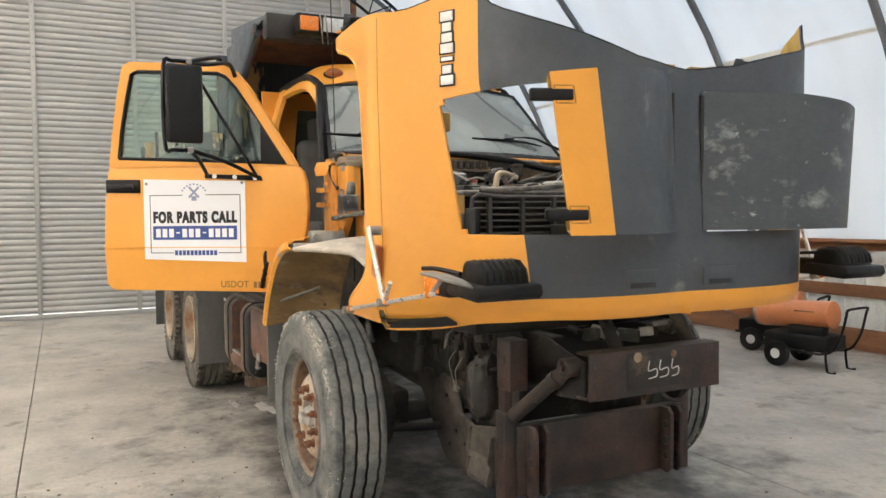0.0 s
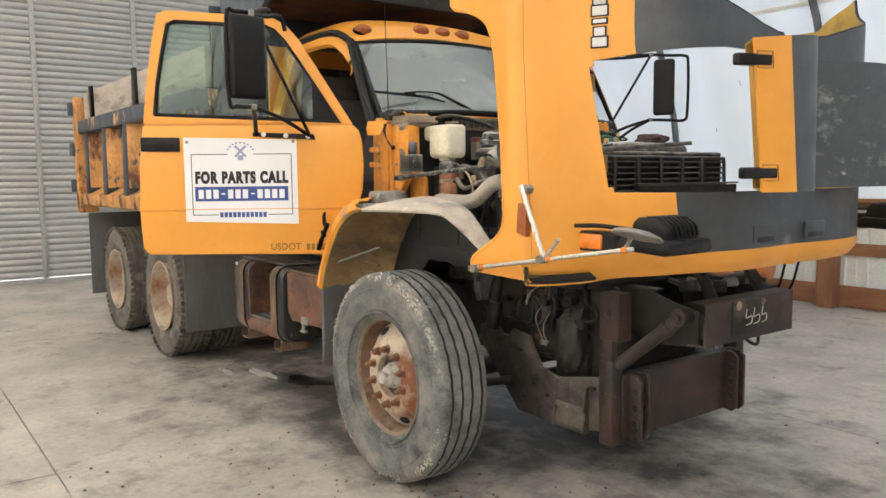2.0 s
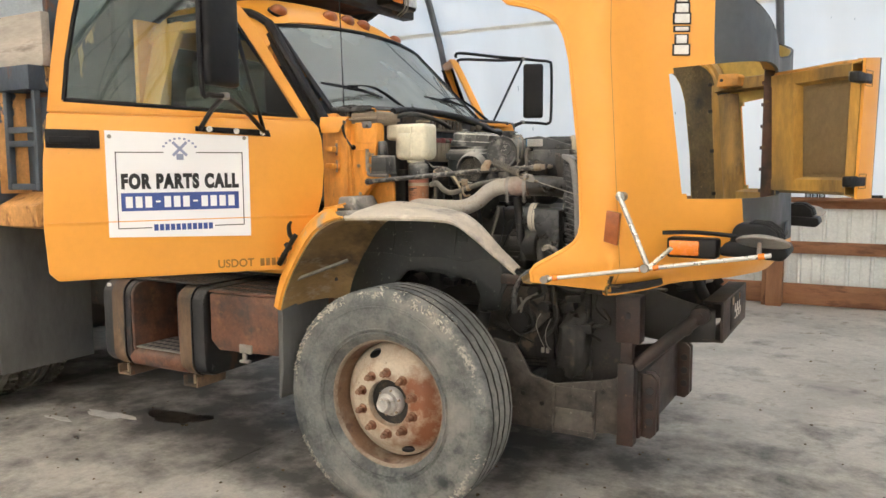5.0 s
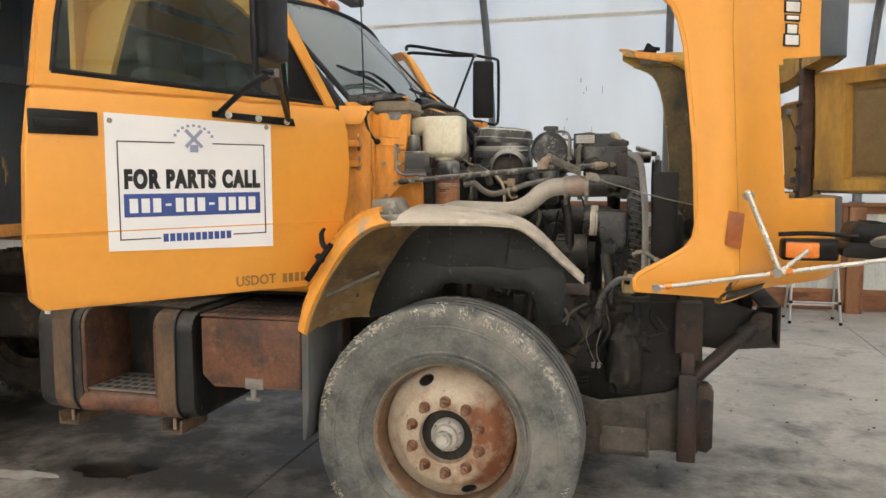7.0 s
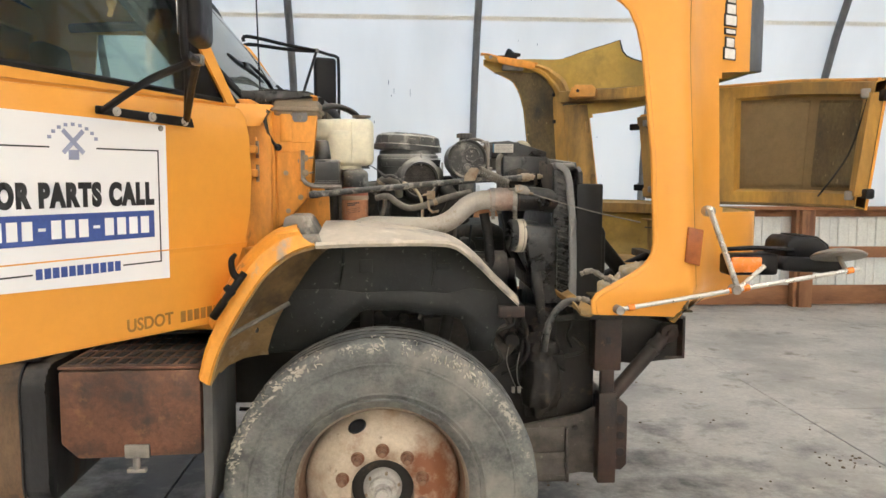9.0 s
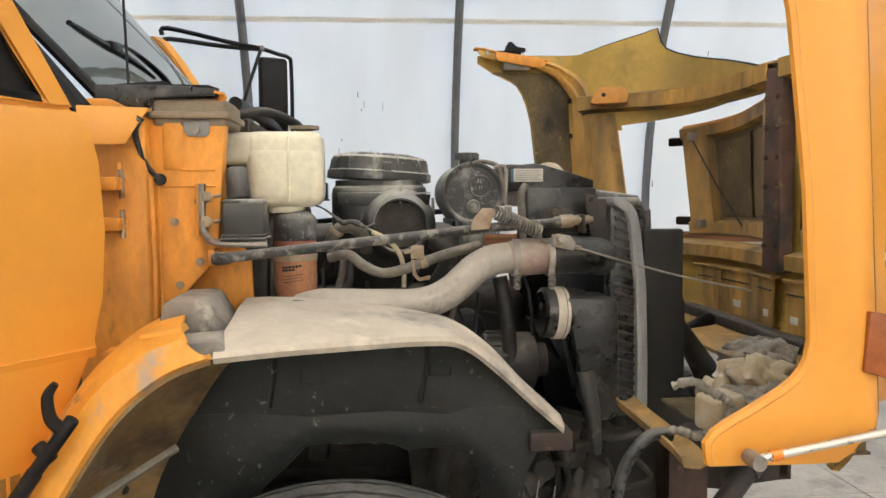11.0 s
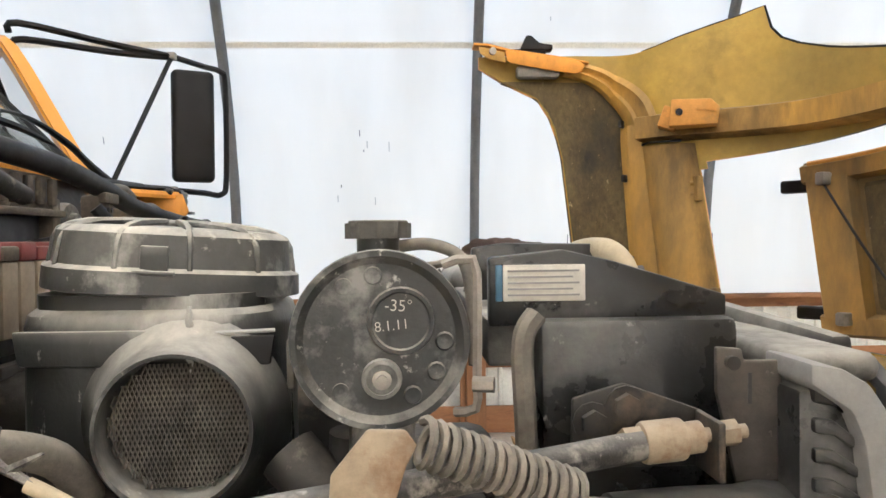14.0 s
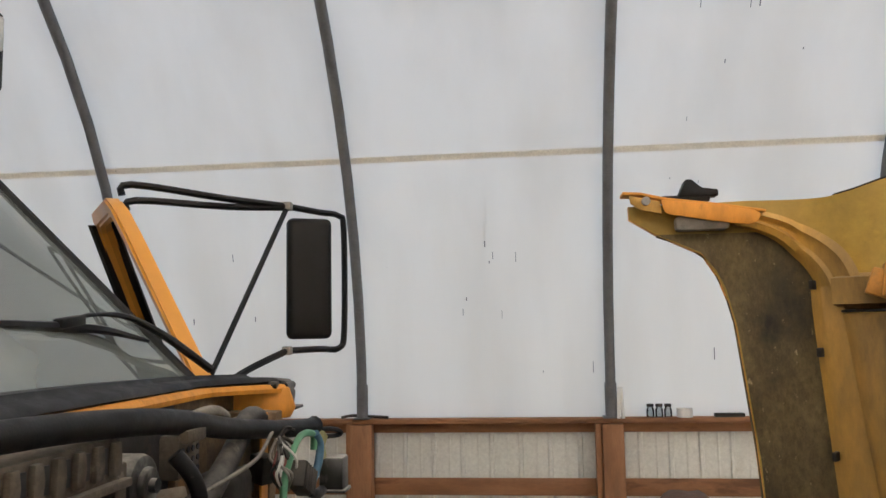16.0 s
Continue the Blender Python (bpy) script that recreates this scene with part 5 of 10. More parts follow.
def step_tank():
    tank = part("fuel_tank", prism(rounded(-0.86, -0.45, 0.50, 0.965, 0.04), "x", -1.82, -1.09, 0.004), TANKPAINT, truck, "black rusty saddle tank with a step cut into it")
    for x0, x1 in ((-1.845, -1.615), (-1.245, -1.065)):
        part("tank_end", prism(rounded(-1.165, -0.60, 0.492, 0.962, 0.085), "x", x0, x1, 0.022), TANKPAINT, tank, "rounded black tank end streaked with rust")
    part("step_floor", prism(rounded(-1.16, -0.62, 0.494, 0.598, 0.045), "x", -1.64, -1.22, 0.004), REDRUST, tank, "rust-brown lip below the step")
    part("recess_edge", prism(rounded(-1.158, -0.80, 0.54, 0.955, 0.075), "x", -1.622, -1.598, 0.010), REDRUST, tank, "rusty rounded edge of the step recess")
    part("recess_edge", prism(rounded(-1.158, -0.80, 0.54, 0.955, 0.075), "x", -1.262, -1.240, 0.010), REDRUST, tank)
    for x0, x1 in ((-1.755, -1.662), (-1.236, -1.150)):
        xc = (x0 + x1) / 2
        st = part("strap", prism(rounded(-1.172, -0.55, 0.486, 0.968, 0.09), "x", x0, x1, 0.002), STRAPRUST, tank, "rusty steel tank strap")
        part("strap_seam", prism(rounded(-1.1735, -0.56, 0.484, 0.9695, 0.09), "x", x1 + 0.001, x1 + 0.006), INK, st)
        pts = [(xc - 0.055, 0.488), (xc - 0.050, 0.430), (xc + 0.052, 0.430), (xc + 0.058, 0.488), (xc + 0.046, 0.488), (xc + 0.041, 0.442), (xc - 0.040, 0.442), (xc - 0.044, 0.488)]
        part("strap_foot", prism(pts, "y", -1.15, -0.95, 0.003), STRAPRUST, tank, "bent rusty strap foot")
        part("strap_bolt", rod((xc, -1.12, 0.440), (xc, -1.12, 0.490), 0.008, seg=6), TANRUST, tank)
    part("badge", span((-1.79, -1.171, 0.925), (-1.765, -1.160, 0.945), 0.003), DIRTYWHITE, tank)
    tread = part("tread_plate", span((-1.595, -1.155, 0.600), (-1.250, -0.88, 0.608), 0.002), STEEL, tank, "punched steel tread plate")
    for i in range(7):
        for j in range(4):
            bm = span((-1.578 + 0.046 * i, -1.135 + 0.06 * j, 0.607), (-1.550 + 0.046 * i, -1.105 + 0.06 * j, 0.6095))
            part("slot", bm, INK, tread)
    top = part("top_tread", span((-1.80, -1.12, 0.966), (-1.10, -0.55, 0.978), 0.003), CHASSIS, tank)
    for i in range(15):
        for j in range(6):
            bm = span((-1.77 + 0.042 * i, -1.09 + 0.085 * j, 0.9775), (-1.745 + 0.042 * i, -1.03 + 0.085 * j, 0.9805))
            part("slot", bm, INK, top)


step_tank()
pts = [(-1.035, 0.94), (-0.585, 0.945), (-0.585, 0.66), (-0.98, 0.65), (-1.035, 0.70)]
bb = part("battery_box", prism(pts, "y", -1.15, -0.60, 0.010), REDRUST, truck, "rusty red-brown battery box step")
lid = part("lid", span((-1.035, -1.15, 0.946), (-0.585, -0.60, 0.956), 0.003), REDRUST, bb)
for i in range(11):
    for j in range(5):
        bm = span((-1.015 + 0.039 * i, -1.12 + 0.10 * j, 0.9555), (-0.992 + 0.039 * i, -1.05 + 0.10 * j, 0.9585))
        part("slot", bm, INK, lid)
bm = span((-0.83, -1.163, 0.655), (-0.75, -1.15, 0.70), 0.004)
rod((-0.79, -1.165, 0.66), (-0.79, -1.165, 0.62), 0.012, bm=bm)
span((-0.82, -1.175, 0.61), (-0.76, -1.15, 0.625), 0.004, bm=bm)
part("latch", bm, STEEL, bb, "dull steel over-centre latch")

# mud flaps
part("mud_flap", span((-2.80, -1.20, 0.30), (-2.78, -0.55, 1.25), 0.004), RUBBER, truck, "grey weathered rubber flap ahead of the rear wheels")
part("mud_flap", span((-2.80, 0.55, 0.30), (-2.78, 1.20, 1.25), 0.004), RUBBER, truck)
part("mud_flap", span((-5.95, -1.20, 0.25), (-5.93, -0.55, 1.15), 0.004), RUBBER, truck)


# ---- dump body ----
def dump_bed():
    x0, x1, yb = -6.10, -2.30, 1.22
    bed = part("dump_bed", span((x0, -1.05, 1.22), (x1, 1.05, 1.30), 0.01), BEDORANGE, truck, "peeling slate and orange steel dump bed")
    for s in (-1, 1):
        side = part("side_wall", span((x0 + 0.05, s * 1.06, 1.22), (x1, s * 1.09, 2.14), 0.006), BEDRUST, bed, "dented rusty side wall")
        part("lower_rail", prism([(s * 1.05, 1.21), (s * yb, 1.24), (s * (yb + 0.01), 1.36), (s * 1.09, 1.44), (s * 1.05, 1.44)], "x", x0, x1, 0.006), BEDORANGE, side, "worn orange lower rail")
        part("top_rail", span((x0, s * 1.06, 2.02), (x1 + 0.02, s * 1.24, 2.16), 0.012), BEDPAINT, side)
        part("side_board", span((x0 + 0.02, s * 1.11, 2.16), (x1 + 0.05, s * 1.165, 2.46), 0.008), OLDWOOD, bed, "weathered grey timber side board")
        for x in (-2.70, -3.46, -4.22, -4.98, -5.74):
            sk = part("stake", prism([(s * 1.09, 1.43), (s * 1.240, 1.36), (s * 1.230, 2.03), (s * 1.09, 2.03)], "x", x - 0.070, x + 0.070, 0.006), BEDPAINT, side, "peeling slate side stake")
            for e_ in (-1, 1):
                part("stake_flank", prism([(x + e_ * 0.070, s * 1.225), (x + e_ * 0.165, s * 1.092), (x + e_ * 0.070, s * 1.092)], "z", 1.43, 2.02, 0.003), BEDORANGE, sk, "rusty orange flank")
        for k, x in enumerate((-2.46, -3.08, -3.84, -4.60, -5.36)):
            part("side_panel", span((x - 0.20 if k else x - 0.10, s * 1.091, 1.47), (x + 0.20 if k else x + 0.14, s * 1.098, 1.99), 0.003), BEDPAINT, side, "dented side panel with peeling paint")
        ld = part("ladder_frame", span((-2.60, s * 1.16, 1.45), (-2.565, s * 1.20, 2.12), 0.006), SLATE, bed, "dark ladder frame at the bed's front corner")
        part("ladder_frame", span((-2.33, s * 1.16, 1.45), (-2.295, s * 1.20, 2.12), 0.006), SLATE, bed)
        for z in (1.47, 1.72, 1.80, 2.08):
            part("rung", span((-2.575, s * 1.165, z - 0.018), (-2.32, s * 1.195, z + 0.018), 0.006), SLATE, ld)
        for x in (-5.62, -3.98):
            part("board_bracket", prism([(x - 0.055, 2.10), (x + 0.055, 2.10), (x + 0.035, 2.50), (x - 0.060, 2.50)], "y", s * 1.165, s * 1.195, 0.004), BLACK, bed, "black board bracket")
        part("tail_post", span((x0 - 0.10, s * 1.06, 1.15), (x0 + 0.05, s * 1.26, 2.42), 0.012), BEDORANGE, bed)
        for z in (1.45, 1.85, 2.30):
            part("hinge_block", span((x0 - 0.16, s * 1.14, z - 0.07), (x0 - 0.06, s * 1.30, z + 0.07), 0.01), SLATE, bed)
    part("tailgate", span((x0 - 0.06, -1.06, 1.25), (x0, 1.06, 2.15), 0.01), BEDORANGE, bed)
    head = part("headboard", span((x1 - 0.04, -1.09, 1.22), (x1, 1.09, 2.75), 0.006), HEADPEEL, bed, "peeling slate headboard behind the cab")
    for y in (-0.62, 0.0, 0.62):
        part("head_rib", span((x1, y - 0.05, 1.30), (x1 + 0.05, y + 0.05, 2.70), 0.008), HEADPEEL, head)
    part("head_rail", span((x1, -1.05, 1.98), (x1 + 0.045, 1.05, 2.06), 0.008), SLATE, head)
    # the canopy over the cab
    roof = part("cab_protector", prism([(x1 - 0.04, 2.72), (-1.16, 2.72), (-1.16, 2.765), (x1 - 0.04, 2.775)], "y", -0.95, 0.95, 0.004), BEDRUST, bed, "rusty canopy over the cab roof with slate edges")
    for s in (-1, 1):
        pts = [(x1 - 0.02, 2.15), (-1.86, 2.52), (-1.42, 2.74), (-1.42, 2.80), (x1 - 0.02, 2.80)]
        part("wing", prism(pts, "y", s * 1.00 - 0.012, s * 1.00 + 0.012, 0.003), SLATE, roof, "slate-blue canopy wing")
        part("edge_strip", rod((-1.86, s * 0.985, 2.52), (-1.42, s * 0.985, 2.74), 0.03, seg=8), SLATE, roof)
    part("front_beam", span((-1.20, -1.0, 2.64), (-1.10, 1.0, 2.80), 0.012), CHASSIS, roof, "dark front beam of the canopy")
    part("upper_plate", prism([(x1, 2.77), (-1.2, 2.79), (-1.2, 2.81), (x1, 2.95)], "y", -0.98, 0.98, 0.004), SLATE, roof)
    for s in (-1, 1):
        bm = span((-1.10, s * 0.67 - 0.17, 2.66), (-0.98, s * 0.67 + 0.17, 2.79), 0.018, seg=3)
        lamp = part("canopy_lamp", bm, BLACK, roof, "black lamp cluster with amber and clear lenses")
        part("amber_lens", span((-0.985, s * 0.67 - 0.15, 2.68), (-0.968, s * 0.67 - 0.03, 2.77), 0.008), AMBER, lamp, "amber lens")
        part("clear_lens", span((-0.985, s * 0.67 + 0.0, 2.68), (-0.968, s * 0.67 + 0.15, 2.77), 0.008), CLEARLENS, lamp, "clear lens")
        for k in (-0.02, 0.015):
            part("cable", tube([(-1.0, s * 0.67 + k, 2.80), (-0.965, s * 0.67 + k, 2.75), (-0.97, s * 0.67 + k + 0.01, 2.66), (-1.05, s * 0.67 + k + 0.04, 2.62)], 0.005), STEEL, lamp)


dump_bed()


# ---- cab ----
def cab():
    body = new("cab")
    body.parent = truck
    tagged(body, "yellow cab with both doors open and roof marker lamps")
    # roof skin, from windscreen header to rear
    def roof_pt(u, v):
        x = -0.945 - 0.895 * u
        crown = 2.515 - 0.055 * v * v - 0.13 * max(0, 1 - u / 0.22) ** 2 - 0.05 * max(0, (u - 0.8) / 0.2) ** 2
        half = 0.70 + 0.06 * min(1, u * 3)
        y = half * v
        z = crown - 0.13 * max(0, (abs(v) - 0.80) / 0.2) ** 2
        return x + 0.06 * v * v * 0 - 0.05 * v * v * (1 - u), y, z
    rows = [[roof_pt(i / 14, -1 + 2 * j / 24) for j in range(25)] for i in range(15)]
    part("roof", sheet(rows, 0.03, flip=False), YELLOW, body, "yellow cab roof")
    # marker lamps
    for y in (-0.59, -0.17, 0.0, 0.17, 0.59):
        x, z = -0.985 - 0.05 * (y / 0.7) ** 2, 2.456 - 0.05 * (y / 0.7) ** 2
        bm = lathe([(0.050, -0.004), (0.047, 0.018), (0.034, 0.036), (0.016, 0.043), (0, 0.044)], (0, 0, 0), (0, 0, 1), 20)
        bm.transform(pose(x + 0.004, y, z + 0.004, 0, 42, 0) @ Matrix.Diagonal((0.72, 1.25, 0.95, 1)))
        lamp = part("marker_lamp", bm, ORANGELENS, body, "orange roof marker lamp")
        bm = lathe([(0.056, -0.012), (0.056, -0.001), (0.050, 0.002)], (0, 0, 0), (0, 0, 1), 20)
        bm.transform(pose(x + 0.004, y, z + 0.004, 0, 42, 0) @ Matrix.Diagonal((0.72, 1.25, 0.95, 1)))
        part("lamp_base", bm, BLACK, lamp)
    # sides, both alike: pillars round the door openings
    for s in (-1, 1):
        a_pts = [(-0.525, s * 0.826, 1.81), (-0.745, s * 0.768, 2.065), (-0.990, s * 0.695, 2.345), (-1.17, s * 0.728, 2.42), (-1.68, s * 0.755, 2.41)]
        part("side_pillar", tube(a_pts[:3], 0.026, seg=8, sub=4), BLACK, body, "black rubber-faced windscreen pillar")
        part("roof_rail", tube(a_pts[2:], 0.022, seg=8, sub=4), BLACK, body)
        part("pillar_seal", tube([(p[0] - 0.03, p[1] - s * 0.02, p[2] - 0.05) for p in a_pts], 0.026, seg=6, sub=4), BLACK, body)
        b_pts = [(-1.70, s * 0.90, 1.10), (-1.70, s * 0.905, 1.72), (-1.66, s * 0.84, 2.10), (-1.60, s * 0.765, 2.40)]
        line = smooth_line(b_pts, 4)
        rows = [[(p.x + 0.040, p.y - s * 0.030, p.z), (p.x + 0.035, p.y, p.z), (p.x - 0.02, p.y + s * 0.004, p.z), (p.x - 0.10, p.y, p.z), (-1.855, p.y - s * 0.05, p.z)] for p in line]
        part("rear_quarter", sheet(rows, 0.025, flip=s > 0), YELLOW, body, "yellow rear pillar of the door opening")
        part("sill", span((-1.84, s * 0.90, 1.02), (-0.48, s * 0.78, 1.12), 0.02), YELLOW, body)
        # hinge pillar and cowl side panel
        pts = [(-0.405, 1.36), (-0.372, 1.385), (-0.335, 1.42), (-0.270, 1.492), (-0.262, 1.505), (-0.258, 1.56), (-0.250, 1.66), (-0.238, 1.80), (-0.405, 1.80)]
        cs = part("cowl_side", prism(pts, "y", s * 0.74, s * 0.785, 0.005), COWLPAINT if s < 0 else GRIMYPLATE, body, "grimy orange cowl side panel" if s < 0 else "grimy brown cowl side panel")
        part("hinge_pillar", prism([(-0.55, 1.03), (-0.42, 1.06), (-0.40, 1.36), (-0.398, 1.80), (-0.47, 1.84), (-0.55, 1.84)], "y", s * 0.82, s * 0.74, 0.008), COWLPAINT, body, "recessed hinge pillar")
        part("pillar_edge", tube([(-0.398, s * 0.792, 1.37), (-0.396, s * 0.795, 1.55), (-0.402, s * 0.795, 1.72), (-0.412, s * 0.80, 1.79)], 0.009, seg=8, sub=3), COWLPAINT, cs)
        part("panel_seam", tube([(-0.384, s * 0.787, 1.37), (-0.383, s * 0.787, 1.62), (-0.386, s * 0.787, 1.66)], 0.0035, seg=6, sub=2), COWLPAINT, cs)
        # folded corner bracket below the scuttle
        rows = [[(-0.520, s * 0.865, 1.815), (-0.455, s * 0.845, 1.818), (-0.392, s * 0.815, 1.818)], [(-0.515, s * 0.880, 1.78), (-0.450, s * 0.855, 1.78), (-0.412, s * 0.83, 1.785)], [(-0.512, s * 0.872, 1.742), (-0.455, s * 0.852, 1.742), (-0.436, s * 0.838, 1.745)]]
        part("corner_bracket", sheet(rows, 0.005, flip=s < 0), YELLOW, body, "folded yellow corner bracket")
        part("scuttle_side", prism([(-0.505, 1.818), (-0.40, 1.818), (-0.385, 1.842), (-0.25, 1.846), (-0.25, 1.862), (-0.33, 1.870), (-0.505, 1.872)], "y", s * 0.775, s * 0.802, 0.004), SCUFFPL, body, "dusty black scuttle end")
        part("bracket_top", prism([(-0.52, s * 0.87), (-0.392, s * 0.82), (-0.392, s * 0.74), (-0.52, s * 0.74)], "z", 1.812, 1.820, 0.002), YELLOW, body)
        for z in (1.30, 1.577, 1.66):
            hg = part("door_hinge", span((-0.487, s * 0.885, z - 0.014), (-0.440, s * 0.80, z + 0.014), 0.006), COWLPAINT, body, "orange door hinge leaf")
            part("hinge_pin", rod((-0.443, s * 0.845, z - 0.03), (-0.443, s * 0.845, z + 0.03), 0.006, seg=10), TANRUST, hg)
        part("hinge_strap", span((-0.452, s * 0.842, 1.63), (-0.446, s * 0.828, 1.705), 0.003), YELLOW, body)
        for x, z, r in ((-0.352, 1.578, 0.006), (-0.300, 1.490, 0.0065), (-0.300, 1.622, 0.006), (-0.345, 1.44, 0.006)):
            bm = rod((x, s * 0.784, z), (x, s * 0.787, z), r * 1.35, seg=14)
            hexbolt((x, s * 0.787, z), (0, s, 0), r, 0.008, bm)
            part("bolt", bm, TANRUST, cs)
        rows = [[(x, s * 0.786, z) for z in (1.690, 1.70, 1.785, 1.795)] for x in (-0.372, -0.366, -0.338, -0.330)]
        for i in (1, 2):
            for j in (1, 2):
                rows[i][j] = (rows[i][j][0], s * 0.793, rows[i][j][2])
        part("raised_panel", sheet(rows, 0.003, flip=s > 0), COWLPAINT, cs, "pressed raised field")
        for z in (1.69, 1.655):
            part("press_line", tube([(-0.335 if z > 1.68 else -0.375, s * 0.786, z), (-0.262, s * 0.786, z)], 0.0026, seg=6, sub=1), COWLPAINT, cs)
        pp = part("patch_plate", prism([(-0.326, 1.80), (-0.326, 1.772), (-0.318, 1.762), (-0.280, 1.762), (-0.272, 1.770), (-0.272, 1.80)], "y", s * 0.785, s * 0.790, 0.001), RADIATOR, cs, "dull grey patch plate")
        part("bolt", hexbolt((-0.298, s * 0.790, 1.776), (0, s, 0), 0.0075, 0.008), STEEL, pp)
        cb = part("door_cable", tube([(-0.405, s * 0.825, 1.80), (-0.418, s * 0.825, 1.775), (-0.412, s * 0.82, 1.735), (-0.400, s * 0.81, 1.70), (-0.385, s * 0.80, 1.678), (-0.372, s * 0.792, 1.672)], [0.010, 0.008, 0.006, 0.0055, 0.0055, 0.007], seg=8), HOSE, cs, "black cable with a plug")
        part("cable_plug", rod((-0.378, s * 0.79, 1.670), (-0.376, s * 0.80, 1.670), 0.013, seg=12, bev=0.003), BLACK, cb)
        part("pillar_flange", span((-0.262, s * 0.74, 1.53), (-0.256, s * 0.70, 1.80), 0.002), COWLPAINT, cs)
        part("lower_wedge", prism([(-0.40, 1.36), (-0.20, 1.36), (-0.205, 1.49), (-0.235, 1.535), (-0.40, 1.56)], "y", s * 0.70, s * 0.68, 0.004), COWLPAINT, body)
    # rear wall, floor, doghouse
    part("rear_wall", span((-1.86, -0.86, 1.02), (-1.82, 0.86, 1.72), 0.01), YELLOW, body)
    part("rear_wall_upper", prism([(-0.86, 2.42), (-0.86, 1.72), (-0.66, 1.72), (-0.60, 2.30), (0.60, 2.30), (0.66, 1.72), (0.86, 1.72), (0.76, 2.42)], "x", -1.86, -1.83), YELLOW, body)
    part("rear_glass", span((-1.852, -0.64, 1.72), (-1.846, 0.64, 2.30)), GLASS, body)
    part("cab_floor", span((-1.84, -0.86, 1.0), (-0.45, 0.86, 1.04), 0.01), INTERIOR, body)
    part("bulkhead", span((-0.44, -0.78, 1.02), (-0.40, 0.78, 1.80), 0.01), INTERIOR, body)
    bm = prism([(-0.42, 1.50), (-0.50, 1.80), (-0.70, 1.79), (-0.80, 1.66), (-0.78, 1.46)], "y", -0.76, 0.76, 0.02)
    dash = part("dashboard", bm, INTERIOR, body, "dark moulded dashboard")
    part("steering_wheel", (lambda b: (b.transform(pose(-0.90, 0.38, 1.80, 0, -55, 0)), b)[1])(tube([(0.20 * math.cos(a), 0.20 * math.sin(a), 0) for a in np.linspace(0, 2 * math.pi, 25)], 0.014, seg=8, sub=1)), BLACK, body)
    part("steering_column", rod((-0.90, 0.38, 1.80), (-0.70, 0.38, 1.66), 0.03), BLACK, body)
    for y in (-0.42, 0.42):
        seat = part("cab_seat", span((-1.56, y - 0.25, 1.32), (-1.12, y + 0.25, 1.48), 0.05, seg=3), SEATCLOTH, body, "grey cloth cab seat")
        bm = box((-1.60, y, 1.75), (0.14, 0.48, 0.62), 0.05, (0, -10, 0), seg=3)
        part("backrest", bm, SEATCLOTH, seat)
        part("headrest", box((-1.68, y, 2.13), (0.10, 0.30, 0.18), 0.04, (0, -8, 0), seg=3), SEATCLOTH, seat)
        part("pedestal", span((-1.55, y - 0.20, 1.04), (-1.20, y + 0.20, 1.33), 0.02), INTERIOR, seat)
    part("inner_mirror", span((-0.98, -0.10, 2.22), (-0.95, 0.12, 2.29), 0.012), BLACK, body)
    # windscreen
    def ws(u, v):
        y = (0.79 * (1 - u) + 0.672 * u) * v
        bow = 1 - v * v
        x = (-0.500 + 0.035 * bow + 0.032 * (v + 1)) * (1 - u) + (-0.97 + 0.10 * bow + 0.042 * (v + 1)) * u
        z = (1.850 + 0.030 * bow) * (1 - u) + (2.335 + 0.035 * bow) * u
        return x, y, z

    def front(v):
        return -0.335 - 0.055 * v * v + 0.14 * max(0.0, (abs(v) - 0.78) / 0.22) ** 1.5

    def lip_z(v):
        return 1.850 + 0.012 * (1 - v * v)
    rows = [[ws(i / 8, -1 + j / 10) for j in range(21)] for i in range(9)]
    part("windscreen", sheet(rows, 0.006, flip=True), SCREEN, body, "dusty raked windscreen")
    edge = [ws(0, -1 + j / 10) for j in range(21)] + [ws(i / 6, 1) for i in range(1, 7)] + [ws(1, 1 - j / 10) for j in range(1, 21)] + [ws(1 - i / 6, -1) for i in range(1, 7)]
    part("windscreen_seal", tube(edge, 0.013, seg=8, sub=1), BLACK, body, "black windscreen rubber")
    # header above the screen, cowl below it
    rows = [[(roof_pt(0, -1 + j / 12)[0] + du, roof_pt(0, -1 + j / 12)[1], roof_pt(0, -1 + j / 12)[2] - dz) for j in range(25)] for du, dz in ((0, 0), (0.02, 0.03), (0.015, 0.06))]
    part("header", sheet(rows, 0.02), YELLOW, body)
    vs = [-1 + j / 16 for j in range(33)]
    rows = []
    for f, dz in ((-0.04, 0.0), (0.25, 0.004), (0.55, 0.004), (0.62, -0.004), (0.92, -0.010), (1.0, -0.018)):
        rows.append([(ws(0, v)[0] * (1 - f) + front(v) * f, 0.80 * v, ws(0, v)[2] * (1 - f) + (lip_z(v) + 0.016) * f + dz + 0.006) for v in vs])
    cowl = part("cowl_grille", sheet(rows, 0.010, flip=True), BLACK, body, "dusty black plastic cowl grille below the screen")
    for k in range(70):
        v = -0.80 + 1.62 * k / 69
        xa, xb = ws(0, v)[0], front(v)
        z = ws(0, v)[2] * 0.6 + lip_z(v) * 0.4 + 0.016
        part("louvre", box((xa * 0.60 + xb * 0.40, 0.80 * v, z), (0.036, 0.008, 0.014), 0.002, (0, 4, 12), seg=1), SCUFFPL, cowl)
    part("cowl_ridge", tube([(front(v) * 0.80 + ws(0, v)[0] * 0.20, 0.80 * v, lip_z(v) + 0.013) for v in vs], 0.008, seg=8, sub=1), SCUFFPL, cowl)
